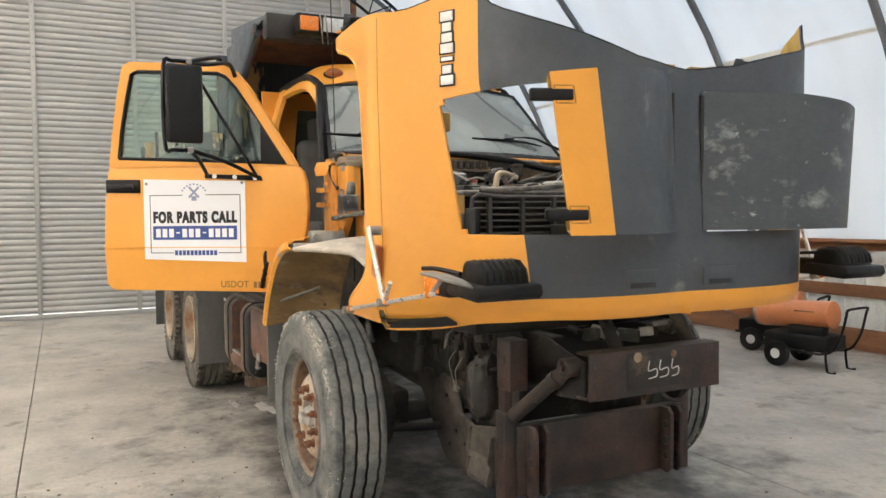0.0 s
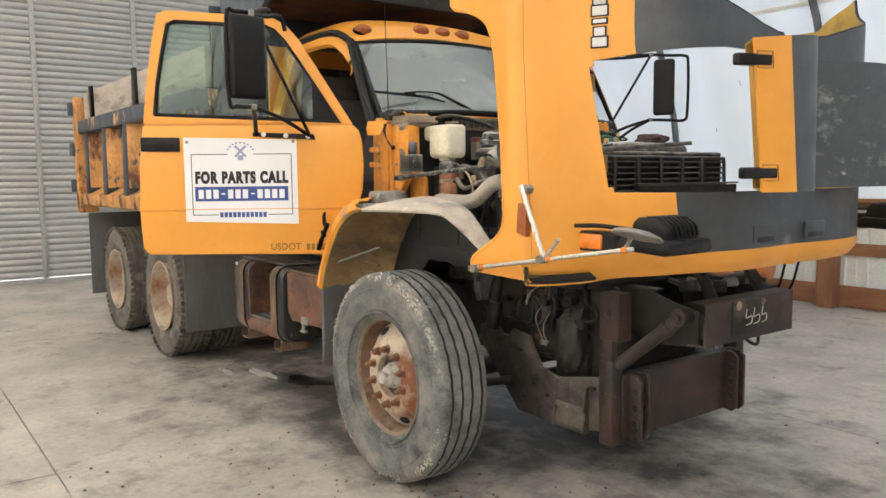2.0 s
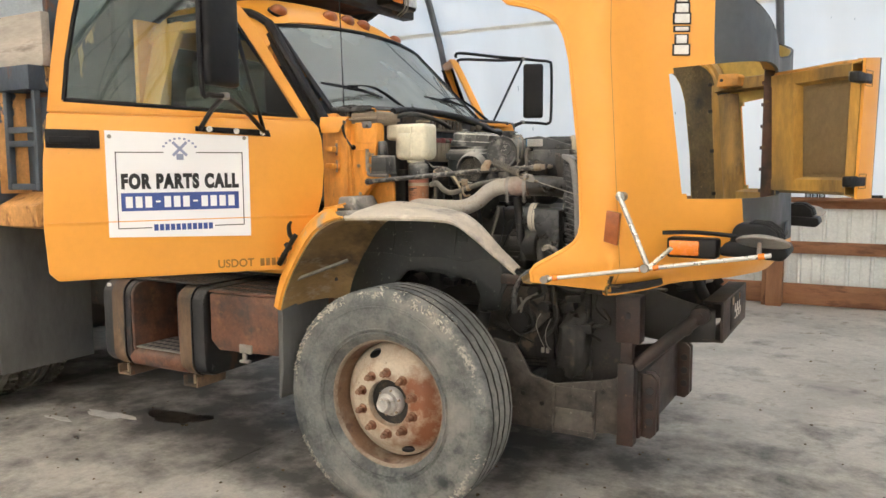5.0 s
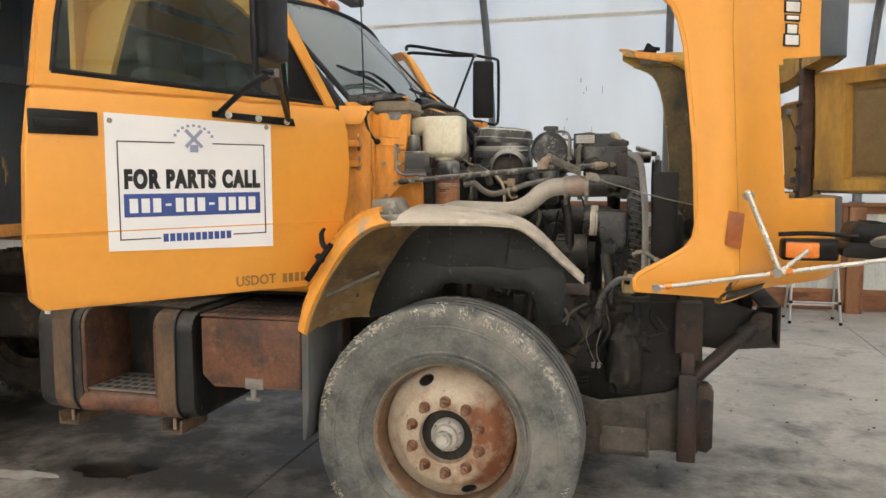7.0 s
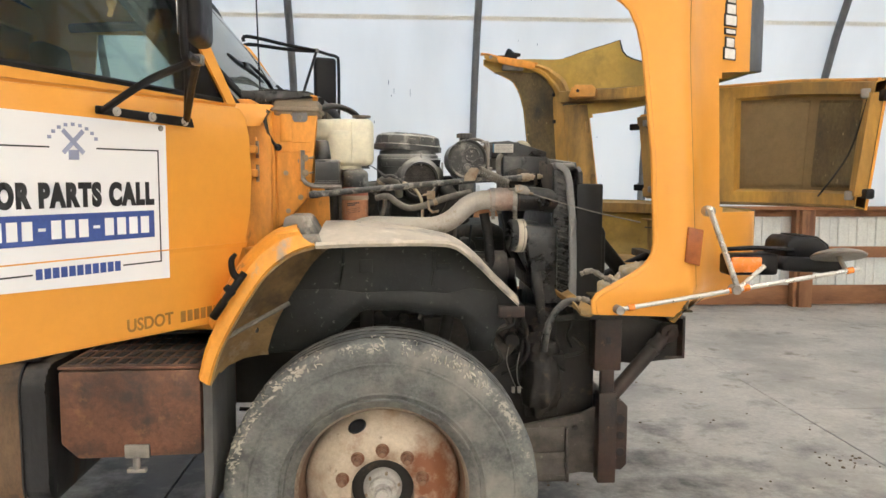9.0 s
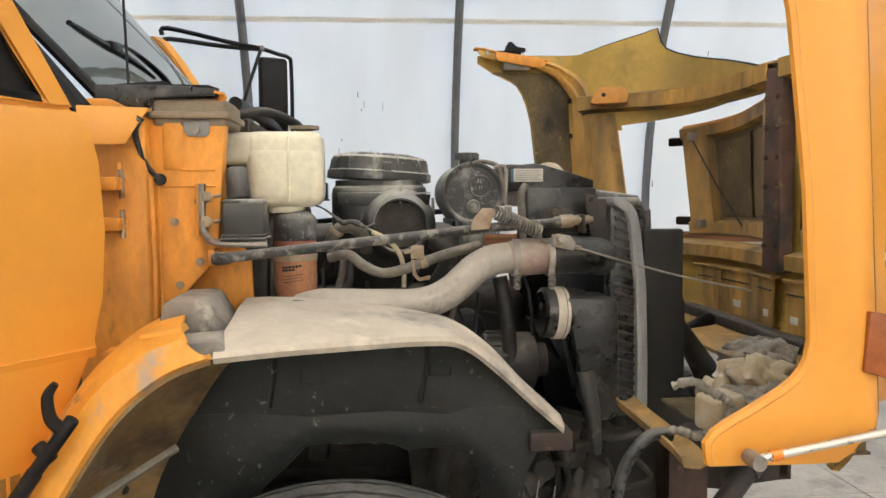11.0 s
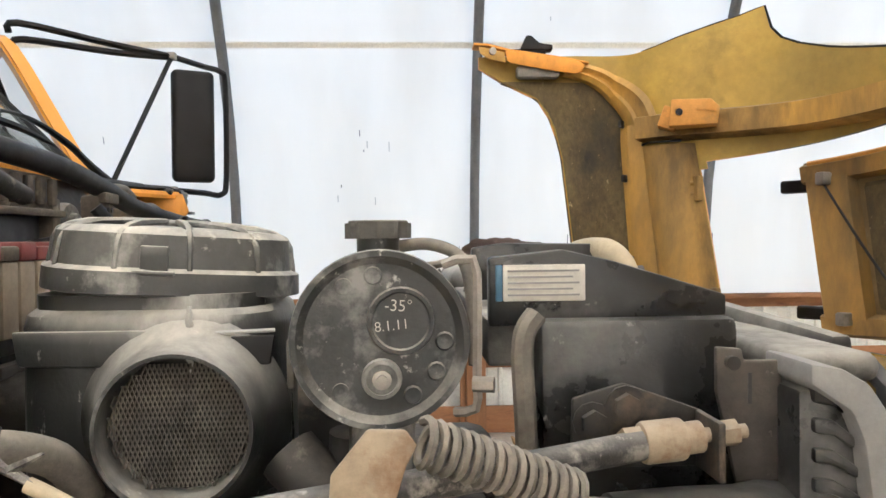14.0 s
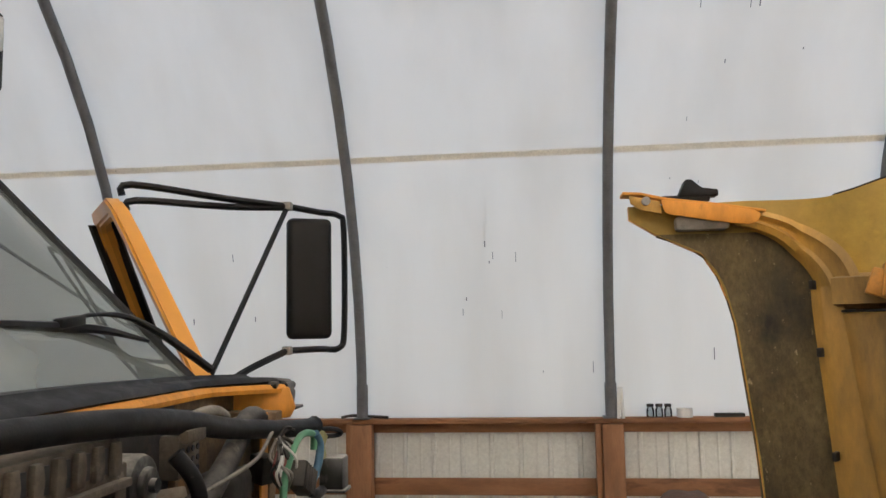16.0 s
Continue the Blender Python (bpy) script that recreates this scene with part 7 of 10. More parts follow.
def hood():
    ss = [0, 0.25, 0.5, 0.75, 1, 1.25, 1.5, 1.75, 2, 2.25, 2.5, 2.75, 3, 3.33, 3.66, 4, 4.12, 4.33, 4.66, 5, 5.1, 5.25, 5.5, 5.75, 6, 6.33, 6.66, 7, 7.5, 8, 8.5, 8.85, 9, 9.5, 10]
    levels = 9

    def zs(s):
        lo, hi = along(LOW, s), lerp_table(TOP_EDGE, s)
        ht = hole_top(s)
        out = [lo, lo + 0.03, 1.172, 1.207, 1.237, 1.268, 1.325, HOLE_Z0 - 0.015, HOLE_Z0]
        out += [HOLE_Z0 + (ht - HOLE_Z0) * f for f in (0.04, 0.25, 0.5, 0.75, 0.96, 1)]
        out += [ht + (hi - ht) * f for f in (0.08, 0.25, 0.45, 0.62, 0.78, 0.90, 0.96, 1)]
        return out
    half = [[hood_point(s, z) for z in zs(s)] for s in ss]
    cols = half + [[left_edge(Vector((p.x, -p.y, p.z)), s) for p in c] for s, c in zip(ss[-2::-1], half[-2::-1])]
    smid = [(a + b) / 2 for a, b in zip(ss, ss[1:])]
    sm = smid + smid[::-1]

    def choose(i, j):
        s = sm[i]
        if j < 3:
            return 0
        if j < 8:
            return 1 if s > 5.6 else 0
        return 1 if s > 5.0 else 0

    def skip(i, j):
        s = sm[i]
        if not (4 < s < 9 and 8 <= j < 14):
            return False
        corner = (j in (8, 13)) and (s < 4.12 or s > 8.85)
        return not corner
    bm = sheet(cols, 0.014, choose, 2, skip=skip, flip=False)
    h = part("hood", bm, [YELLOW, DKGREY, INNERSKIN], truck, "yellow and dark grey hood tilted fully forward", smooth=42)
    # edge beads
    part("arch_lip", tube([hood_point(0, z) + Vector((0.004, 0.006, 0)) for z in np.linspace(1.11, 2.27, 60)], 0.011, seg=6, sub=1), YELLOW, h)
    part("arch_lip", tube([Vector((p.x + 0.004, -p.y - 0.006, p.z)) for p in (left_edge(hood_point(0, z), 0) for z in np.linspace(1.09, 2.20, 40))], 0.006, seg=6, sub=1), GRIME, h)
    for sgn in (1, -1):
        def P(s, z, off=0.0):
            a, b = hood_point(s, z), hood_point(min(s + 0.05, 10), z)
            n_ = (b - a).cross(Vector((0, 0, 1))).normalized()
            p = a - n_ * off
            p = Vector((p.x, sgn * p.y, p.z))
            return left_edge(p, s) if sgn < 0 else p
        # fender crease on the outside, its shade drawn as a thin darker line
        part("fender_crease_shade", tube([P(2.0, z, -0.0005) for z in np.linspace(1.12, 2.26, 30)], 0.0010, seg=5, sub=1), FADED, h)
        # inside of the wheel arch, coated with grime
        rows = [[P(s, z, 0.016) for z in np.linspace(1.12, 2.20, 24)] for s in (0.03, 0.3, 0.6, 1.0, 1.5, 1.95, 2.22)]
        part("arch_coating", sheet(rows, 0.002, flip=sgn < 0), GRIME, h, "grimy inside of the fender")
        # inner flange and the stiffening frame round the opening
        rows = [[P(s, z, d) for z in np.linspace(1.12, 2.055, 24)] for s, d in ((2.24, 0.015), (2.30, 0.045), (2.50, 0.050), (2.80, 0.03))]
        part("inner_flange", sheet(rows, 0.008, flip=sgn < 0), OLIVE, h, "dusty yellow inner flange")
        rows = [[P(s, z, d) for z in np.linspace(1.12, 1.99, 18)] for s, d in ((2.8, 0.015), (2.86, 0.040), (3.0, 0.054), (3.2, 0.060), (3.45, 0.059), (3.65, 0.052), (3.82, 0.040), (3.95, 0.015))]
        part("window_post", sheet(rows, 0.008, flip=sgn < 0), OLIVE, h, "dusty yellow inner post")
        # black lines that paint the shade in the creases round the post
        part("post_crease_shade", tube([P(s, 1.996, d + 0.012) for s, d in ((2.80, 0.030), (3.0, 0.056), (3.4, 0.060), (3.8, 0.048))], 0.0035, seg=5, sub=2), INK, h)
        part("post_crease_shade", tube([P(2.83, z, 0.036) for z in np.linspace(1.14, 1.98, 10)], 0.003, seg=5, sub=1), INK, h)
        for zz in (1.55, 1.86):
            q = P(3.92, zz, 0.035)
            bm = box(q, (0.02, 0.05, 0.07), 0.005)
            rod(q + Vector((-0.012, 0, 0.015)), q + Vector((-0.022, 0, 0.015)), 0.007, seg=8, bm=bm)
            rod(q + Vector((-0.012, 0, -0.015)), q + Vector((-0.022, 0, -0.015)), 0.007, seg=8, bm=bm)
            part("striker", bm, OLIVE, h)
        for z0, z1, nm in ((2.0, 2.085, "top_rail"), (1.36, 1.432, "bottom_rail")):
            rows = [[P(s, z, d) for z, d in ((z0, 0.015), (z0 + 0.012, 0.068), (z1 - 0.012, 0.068), (z1, 0.015))] for s in np.linspace(2.75 if nm == "top_rail" else 3.9, 9.3, 28)]
            part(nm, sheet(rows, 0.008, flip=sgn > 0), OLIVE, h, "dusty yellow inner rail")
        rows = [[P(s, z, d) for z, d in ((1.15, 0.015), (1.16, 0.05), (1.33, 0.05), (1.34, 0.015))] for s in np.linspace(6.2, 9.2, 10)]
        part("lower_panel", sheet(rows, 0.008, flip=sgn > 0), OLIVE, h)
        q = P(4.05, 2.062, 0.10)
        bm = prism([(-0.060, -0.036), (0.066, -0.036), (0.072, 0.010), (0.050, 0.032), (-0.052, 0.036)], "y", -0.045, 0.045, 0.003)
        prism([(0.012, 0.004), (0.058, -0.002), (0.058, 0.004), (0.012, 0.012)], "y", -0.049 if sgn < 0 else 0.045, -0.045 if sgn < 0 else 0.049, 0.0, bm=bm)
        bm.transform(Matrix.Translation(q) @ Matrix.Rotation(radians(sgn * 20), 4, "Z"))
        bk = part("bracket_box", bm, BRACKETP, h, "folded yellow hood bracket")
        part("bracket_hole", rod(P(3.95, 2.062, 0.140), P(3.95, 2.062, 0.157), 0.009, seg=14), INK, bk)
        part("bracket_flap", box(P(3.62, 2.055, 0.085), (0.05, 0.06, 0.06), 0.004, (0, 20, sgn * 20)), BRACKETP, bk)
        # stiffener along the wheel-arch top
        up_ = smooth_line([(0.84, 0, 2.258), (0.905, 0, 2.246), (0.972, 0, 2.222), (1.026, 0, 2.178), (1.060, 0, 2.130), (1.080, 0, 2.062)], 5)
        low_ = smooth_line([(0.83, 0, 2.222), (0.888, 0, 2.206), (0.940, 0, 2.178), (0.985, 0, 2.130), (1.010, 0, 2.080), (1.020, 0, 2.040)], 5)
        rows = []
        for f, d in ((0.0, 0.012), (0.06, 0.040), (0.26, 0.050), (0.40, 0.036), (0.62, 0.034), (0.80, 0.046), (0.95, 0.040), (1.0, 0.012)):
            row = []
            for a_, b_ in zip(up_, low_):
                q = a_.lerp(b_, f)
                row.append(Vector((q.x, -sgn * (1.112 - 0.115 * max(0, (q.x - 0.98) / 0.1) - d), q.z)))
            rows.append(row)
        part("arch_stiffener", sheet(rows, 0.005, flip=sgn < 0), OLIVE, h, "pressed flange curving along the wheel arch")
        bm = span((0.66, sgn * 1.09, 2.283), (0.78, sgn * 1.12, 2.300), 0.004)
        prism([(0.70, 2.295), (0.72, 2.34), (0.735, 2.34), (0.76, 2.318), (0.80, 2.312), (0.80, 2.295)], "y", sgn * 1.085, sgn * 1.125, 0.004, bm=bm)
        part("rubber_stop", bm, BLACK, h, "black rubber stop")
        # pressed dividers, ledge and stickers on the lower inner panels
        for s_ in (6.9, 8.35):
            rows = [[P(s_ + ds, z, d) for z in (1.162, 1.20, 1.28, 1.325)] for ds, d in ((-0.10, 0.052), (-0.07, 0.068), (0.07, 0.068), (0.10, 0.052))]
            part("divider", sheet(rows, 0.004, flip=sgn < 0), OLIVE, h)
        part("panel_ledge", tube([P(s_, 1.335, 0.060) for s_ in np.linspace(6.0, 9.3, 16)], 0.007, seg=6, sub=1), OLIVE, h)
        part("panel_seam", tube([P(s_, 1.290, 0.056) for s_ in np.linspace(6.1, 9.2, 16)], 0.003, seg=5, sub=1), INK, h)
        for s_ in (7.45, 8.75):
            a_, b_ = P(s_, 1.205, 0.058), P(s_ + 0.26, 1.205, 0.058)
            c_ = (a_ + b_) / 2
            bm = box((0, 0, 0), ((b_ - a_).length, 0.002, 0.026), 0.001)
            bm.transform(Matrix.Translation(c_) @ Matrix.Rotation(math.atan2(b_.y - a_.y, b_.x - a_.x), 4, "Z"))
            part("label", bm, STICKER, h, "small pale sticker")
        for z in (2.06, 1.90, 1.66, 1.40):
            q = P(2.42, z, 0.072)
            part("clip", box(q, (0.010, 0.026, 0.022), 0.003, (0, 0, sgn * 40)), CHASSIS, h)
        part("flange_edge", tube([P(2.27, z, 0.020) for z in np.linspace(1.13, 2.05, 24)], 0.004, seg=5, sub=1), INK, h)
        part("edge_seal", tube([P(s, lerp_table(TOP_EDGE, s) + 0.002, 0.004) for s in sorted([*np.linspace(2.6, 9.9, 36), 5.0, 5.1, 5.25])], 0.0045, seg=6, sub=1), BLACK, h, "black edge rubber")
        # yellow fold and side lamp at the upper tip
        yy = -sgn * 1.045
        fold = part("tip_fold", prism([(0.556, 2.306), (0.60, 2.303), (0.66, 2.288), (0.80, 2.268), (0.90, 2.250), (0.90, 2.244), (0.80, 2.261), (0.66, 2.280), (0.60, 2.296), (0.556, 2.298)], "y", yy + sgn * 0.004, yy - sgn * 0.060, 0.0015), COWLPAINT, h, "folded yellow fender tip")
        part("fold_flap", prism([(0.648, 2.281), (0.70, 2.276), (0.80, 2.262), (0.872, 2.248), (0.888, 2.238), (0.876, 2.219), (0.855, 2.213), (0.76, 2.227), (0.665, 2.245), (0.656, 2.252)], "y", yy + sgn * 0.010, yy + sgn * 0.002, 0.0015), COWLPAINT, fold, "bent yellow flap")
        part("fold_web", prism([(0.572, 2.296), (0.648, 2.278), (0.650, 2.248), (0.600, 2.258), (0.575, 2.276)], "y", yy + sgn * 0.002, yy - sgn * 0.006, 0.001), OLIVE, fold)
        part("fold_bolt", rod((0.612, yy, 2.280), (0.612, yy + sgn * 0.012, 2.280), 0.011, seg=12), STEEL, fold)
        part("side_lamp", span((0.685, yy - sgn * 0.045, 2.205), (0.815, yy - sgn * 0.004, 2.242), 0.010), FENDERDK, fold, "clear side lamp under the tip")
        # slots in the lower band
    for y in (-0.25, 0.14):
        x = hood_point(8.2, 1.24).x
        slot = part("slot_recess", span((x - 0.004, y - 0.085, 1.225), (x + 0.004, y + 0.085, 1.30), 0.003), DKGREY, h, "recessed hood latch slot")
        part("slot_mouth", span((x + 0.003, y - 0.06, 1.232), (x + 0.0065, y + 0.06, 1.252), 0.002), INK, slot)
    # centre post and lower cross members
    part("centre_post", span((1.425, -0.058, 1.36), (1.475, 0.058, 2.05), 0.006), POSTRUST, h, "rusty bolted centre post")
    for z in np.arange(1.45, 2.0, 0.10):
        for y in (-0.035, 0.035):
            part("bolt", rod((1.428, y, z), (1.415, y, z), 0.008, seg=6), POSTRUST, h)
    part("lower_member", span((1.36, -0.60, 1.135), (1.42, 0.60, 1.175), 0.008), CHASSIS, h, "black lower cross member")
    rows = [[(x, y * k, 1.135) for y in np.linspace(-1, 1, 14)] for x, k in ((1.15, 0.74), (1.27, 0.70), (1.37, 0.60))]
    part("lower_lip", sheet(rows, 0.012), OLIVE, h, "dusty inner lip of the hood front")
    for sgn in (-1, 1):
        rows = [[(x, sgn * y, 1.105 + (x - 0.78) * 0.07) for x in np.linspace(0.98, 1.14, 6)] for y in (0.66, 0.76, 0.86)]
        part("lower_corner", sheet(rows, 0.012, flip=sgn < 0), OLIVE, h)
        part("marker_light", prism([(1.010, 1.285), (1.062, 1.270), (1.072, 1.392), (1.020, 1.402)], "y", sgn * 1.105, sgn * 1.132, 0.004), ORANGELENS, h, "dull orange side marker lens")
        # floor of the fender toe, with its rolled inner channel
        rows = [[(x, sgn * y, 1.112 + 0.02 * max(0, 0.75 - x)) for y in np.linspace(1.085, 0.64, 8)] for x in (0.80, 0.85, 0.90, 1.0, 1.06)]
        part("toe_floor", sheet(rows, 0.006, flip=sgn > 0), GRIME, h, "dusty floor of the fender toe")
        rows = [[(x, sgn * y, z) for y, z in zip(np.linspace(1.10, 0.66, 8), [zz, *[zz + 0.008] * 6, zz + 0.012])] for x, zz in ((0.668, 1.124), (0.672, 1.106), (0.70, 1.102), (0.722, 1.114))]
        part("toe_channel", sheet(rows, 0.006, flip=sgn > 0), OLIVE, h, "rusty orange inner channel")
    # access doors, hinged beside the centre line and standing open
    for sgn, turn in ((1, -42), (-1, 19)):
        hx, hy = 1.497, -0.075 * sgn
        rot = Matrix.Translation((hx, hy, 0)) @ Matrix.Rotation(radians(turn * -1), 4, "Z") @ Matrix.Translation((-hx, -hy, 0))
        pts = []
        for s in (8.97, 8.5, 8, 7.5, 7, 6.66, 6.33, 6, 5.75, 5.5, 5.25, 5, 4.75, 4.5, 4.20):
            pts.append(s)

        def Q(s, z):
            p = hood_point(s, z)
            return rot @ Vector((p.x + 0.004, sgn * p.y, p.z))
        rows = [[Q(s, z) for z in [HOLE_Z0 + 0.006] + [HOLE_Z0 + 0.006 + (hole_top(s) - HOLE_Z0 - 0.012) * f for f in (0.03, 0.25, 0.5, 0.75, 0.97, 1)]] for s in pts]
        bm = sheet(rows, 0.010, lambda i, j: 1 if (pts[i] + pts[i + 1]) / 2 > 5.0 else 0, 2, flip=sgn > 0)
        ad = part("access_door", bm, [YELLOW, DKGREY if sgn > 0 else SCUFFED, FLAPSKIN], h, "dark grey and yellow hood access door standing open" if sgn > 0 else "scuffed grey hood access door standing open", smooth=50)
        # inner frame
        def QI(s, z, off):
            a, b = hood_point(s, z), hood_point(s + 0.04, z)
            n_ = (b - a).cross(Vector((0, 0, 1))).normalized()
            p = a - n_ * off
            return rot @ Vector((p.x + 0.004, sgn * p.y, p.z))
        for lo_, hi_ in ((0.0, 0.13), (0.87, 1.0)):
            rows = [[QI(s, HOLE_Z0 + 0.01 + (hole_top(s) - HOLE_Z0 - 0.02) * f, d) for f, d in ((lo_, 0.012), (lo_ + 0.02, 0.046), (hi_ - 0.02, 0.046), (hi_, 0.012))] for s in pts]
            part("inner_rail", sheet(rows, 0.004, flip=sgn < 0), OLIVE, ad, "pale yellow inner frame")
        for s0, s1 in ((8.1, 8.95), (4.22, 4.95)):
            rows = [[QI(s, HOLE_Z0 + 0.01 + (hole_top(s) - HOLE_Z0 - 0.02) * f, d) for s, d in ((s0, 0.012), (s0 + 0.06, 0.047), (s1 - 0.06, 0.047), (s1, 0.012))] for f in np.linspace(0.10, 0.90, 8)]
            part("inner_stile", sheet(rows, 0.004, flip=sgn > 0), OLIVE, ad)
        for f in (0.14, 0.86):
            z = HOLE_Z0 + (hole_top(4.1) - HOLE_Z0) * f
            c0 = Q(4.38, z)
            out = (Q(4.2, z) - Q(4.7, z)).normalized()
            nrm = Vector((out.y, -out.x, 0)) * sgn
            mm = Matrix((out, nrm, Vector((0, 0, 1)))).transposed().to_4x4()
            sb = [4.24, 4.32, 4.40, 4.48, 4.56]
            loop_ = [Q(s_, z + 0.026) for s_ in sb] + [Q(s_, z - 0.026) for s_ in sb[::-1]]
            rc = part("latch_recess", tube(loop_ + [loop_[0]], 0.0022, seg=5, sub=1), FADED, ad, "pressed edge of the latch pocket")
            b = box((0, 0, 0), (0.135, 0.03, 0.038), 0.008, seg=3)
            b.transform(Matrix.Translation(c0 + out * 0.035 + nrm * 0.012) @ mm)
            part("latch", b, BLACK, ad, "black rubber latch")
        # pressed fields of the inner skin
        for s0, s1, mt_ in ((5.10, 6.5, GRIME), (6.7, 7.95, FLAPSKIN)):
            rows = [[QI(s, HOLE_Z0 + 0.01 + (hole_top(s) - HOLE_Z0 - 0.02) * f, d) for f, d in ((0.16, 0.013), (0.18, 0.022), (0.82, 0.022), (0.84, 0.013))] for s in np.linspace(s0, s1, 6)]
            part("inner_field", sheet(rows, 0.003, flip=sgn < 0), mt_, ad, "grimy pressed field")
        part("stile_groove", tube([QI(4.62, HOLE_Z0 + 0.01 + (hole_top(4.62) - HOLE_Z0 - 0.02) * f, 0.0475) for f in np.linspace(0.18, 0.82, 8)], 0.003, seg=5, sub=1), INK, ad)
        for f in (0.12, 0.88):
            q_ = QI(4.55, HOLE_Z0 + (hole_top(4.5) - HOLE_Z0) * f, 0.058)
            part("latch_base", box(q_, (0.035, 0.030, 0.036), 0.005, (0, 0, turn)), STEEL, ad, "grey latch mount")
        part("top_lip", tube([QI(s, hole_top(s) - 0.012, 0.030) for s in np.linspace(4.3, 8.9, 14)], 0.008, seg=6, sub=1), BRACKETP, ad, "reddish folded top lip")
        part("stay_rod", tube([QI(4.5, 1.88, 0.05), QI(5.2, 1.66, 0.055), QI(6.2, 1.49, 0.045)], 0.004, seg=6), INK, ad)
        hg = part("piano_hinge", rod((hx, hy, HOLE_Z0 + 0.02), (hx, hy, 1.97), 0.009, seg=10), CHASSIS, h, "long dark hinge")
    # name badge as plain bars on the right side
    rnd = random.Random(3)
    for k, (hgt, wd) in enumerate(((0.034, 0.055), (0.030, 0.040), (0.032, 0.046), (0.034, 0.056), (0.014, 0.050), (0.030, 0.040), (0.034, 0.055))):
        z = 2.235 - 0.0385 * k
        p = hood_point(4.22, z)
        q = hood_point(4.6, z)
        d_ = (q - p).normalized()
        n_ = Vector((d_.y, -d_.x, 0))
        b = box((0, 0, 0), (wd, 0.006, hgt), 0.004)
        b.transform(Matrix.Translation(p + d_ * 0.02 + n_ * 0.004) @ Matrix((d_, n_, Vector((0, 0, 1)))).transposed().to_4x4())
        bmesh.ops.recalc_face_normals(b, faces=b.faces[:])
        part("badge_bar", b, DIRTYWHITE, h, "plain bar of a white raised badge")
        b = box((0, 0, 0), (wd + 0.014, 0.004, hgt + 0.010), 0.003)
        b.transform(Matrix.Translation(p + d_ * 0.02 + n_ * 0.002) @ Matrix((d_, n_, Vector((0, 0, 1)))).transposed().to_4x4())
        bmesh.ops.recalc_face_normals(b, faces=b.faces[:])
        part("badge_shadow", b, INK, h)
    # mirror rods, convex mirrors and turn lamps at the front corners
    for sgn in (-1, 1):
        y = sgn * 1.150
        r1 = part("mirror_rod", rod((0.775, y, 1.128), (1.60, y, 1.262), 0.008, seg=12), CHROME, h, "bright straight mirror rod")
        for f in (0.05, 0.46, 0.52, 0.95):
            a = Vector((0.775, y, 1.128)).lerp(Vector((1.60, y, 1.262)), f)
            b = Vector((0.775, y, 1.128)).lerp(Vector((1.60, y, 1.262)), f + 0.025)
            part("orange_tape", rod(a, b, 0.011, seg=10), AMBER, r1)
        part("mirror_strut", tube([(1.185, y, 1.20), (1.085, y + sgn * 0.012, 1.44), (1.075, y + sgn * 0.010, 1.465)], 0.010, seg=8), CHROME, h, "bright mirror strut")
        part("short_strut", tube([(1.19, y, 1.20), (1.27, y + sgn * 0.01, 1.275)], 0.008, seg=8, sub=1), CHROME, h)
        for a, b, rr in (((1.175, y - 0.02, 1.195), (1.175, y + 0.02, 1.195), 0.016), ((0.785, y - 0.02, 1.128), (0.785, y + 0.025, 1.128), 0.015), ((1.08, sgn * 1.12, 1.455), (1.08, sgn * 1.16, 1.455), 0.018)):
            part("clamp", rod(a, b, rr, seg=12), STEEL, h)
        cv = part("convex_mirror", lathe([(0.0, 0.020), (0.05, 0.017), (0.078, 0.009), (0.090, 0.0), (0.088, -0.005), (0, -0.006)], (1.565, sgn * 1.085, 1.300), (0.05, sgn * -0.30, 1), 32), STEEL, h, "round convex mirror seen from behind")
        part("mirror_stem", rod((1.555, sgn * 1.09, 1.312), (1.56, sgn * 1.14, 1.258), 0.008, seg=8), STEEL, cv)
        lamp = part("turn_lamp", span((1.215, sgn * 0.92, 1.222), (1.40, sgn * 1.000, 1.298), 0.012, seg=3), BLACK, h, "amber turn lamp in a black bezel")
        part("amber_lens", span((1.225, sgn * 0.995, 1.232), (1.335, sgn * 1.010, 1.288), 0.006), AMBER, lamp, "bright amber lens")
        part("arm_rod", tube([(1.20, sgn * 1.0, 1.315), (1.32, sgn * 1.0, 1.32), (1.46, sgn * 0.98, 1.31)], 0.008, seg=8), BLACK, h)
        pod = prism([(1.41, 1.238), (1.62, 1.226), (1.640, 1.245), (1.630, 1.278), (1.43, 1.288), (1.405, 1.262)], "y", sgn * 0.885 - 0.125, sgn * 0.885 + 0.125, 0.010)
        pd = part("headlamp_pod", pod, BLACK, h, "ribbed black plastic lamp pod")
        top_ = prism([(1.435, 1.280), (1.605, 1.270), (1.595, 1.325), (1.555, 1.352), (1.465, 1.356), (1.445, 1.335)], "y", sgn * 0.880 - 0.088, sgn * 0.880 + 0.088, 0.012)
        part("pod_top", top_, BLACK, pd)
        for k in range(7):
            y0 = sgn * 0.880 - 0.072 + 0.024 * k
            part("rib", prism([(1.605, 1.290), (1.612, 1.290), (1.602, 1.328), (1.560, 1.357), (1.50, 1.360), (1.50, 1.352)], "y", y0 - 0.004, y0 + 0.004, 0.001), BLACK, pd)
        # black sheet below the front corner, painting a recess's shade on the skin
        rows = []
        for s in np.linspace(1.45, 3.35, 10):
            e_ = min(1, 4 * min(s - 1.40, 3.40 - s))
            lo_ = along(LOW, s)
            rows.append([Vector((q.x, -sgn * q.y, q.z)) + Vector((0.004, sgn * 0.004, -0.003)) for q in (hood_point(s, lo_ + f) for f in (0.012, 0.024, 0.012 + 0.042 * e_))])
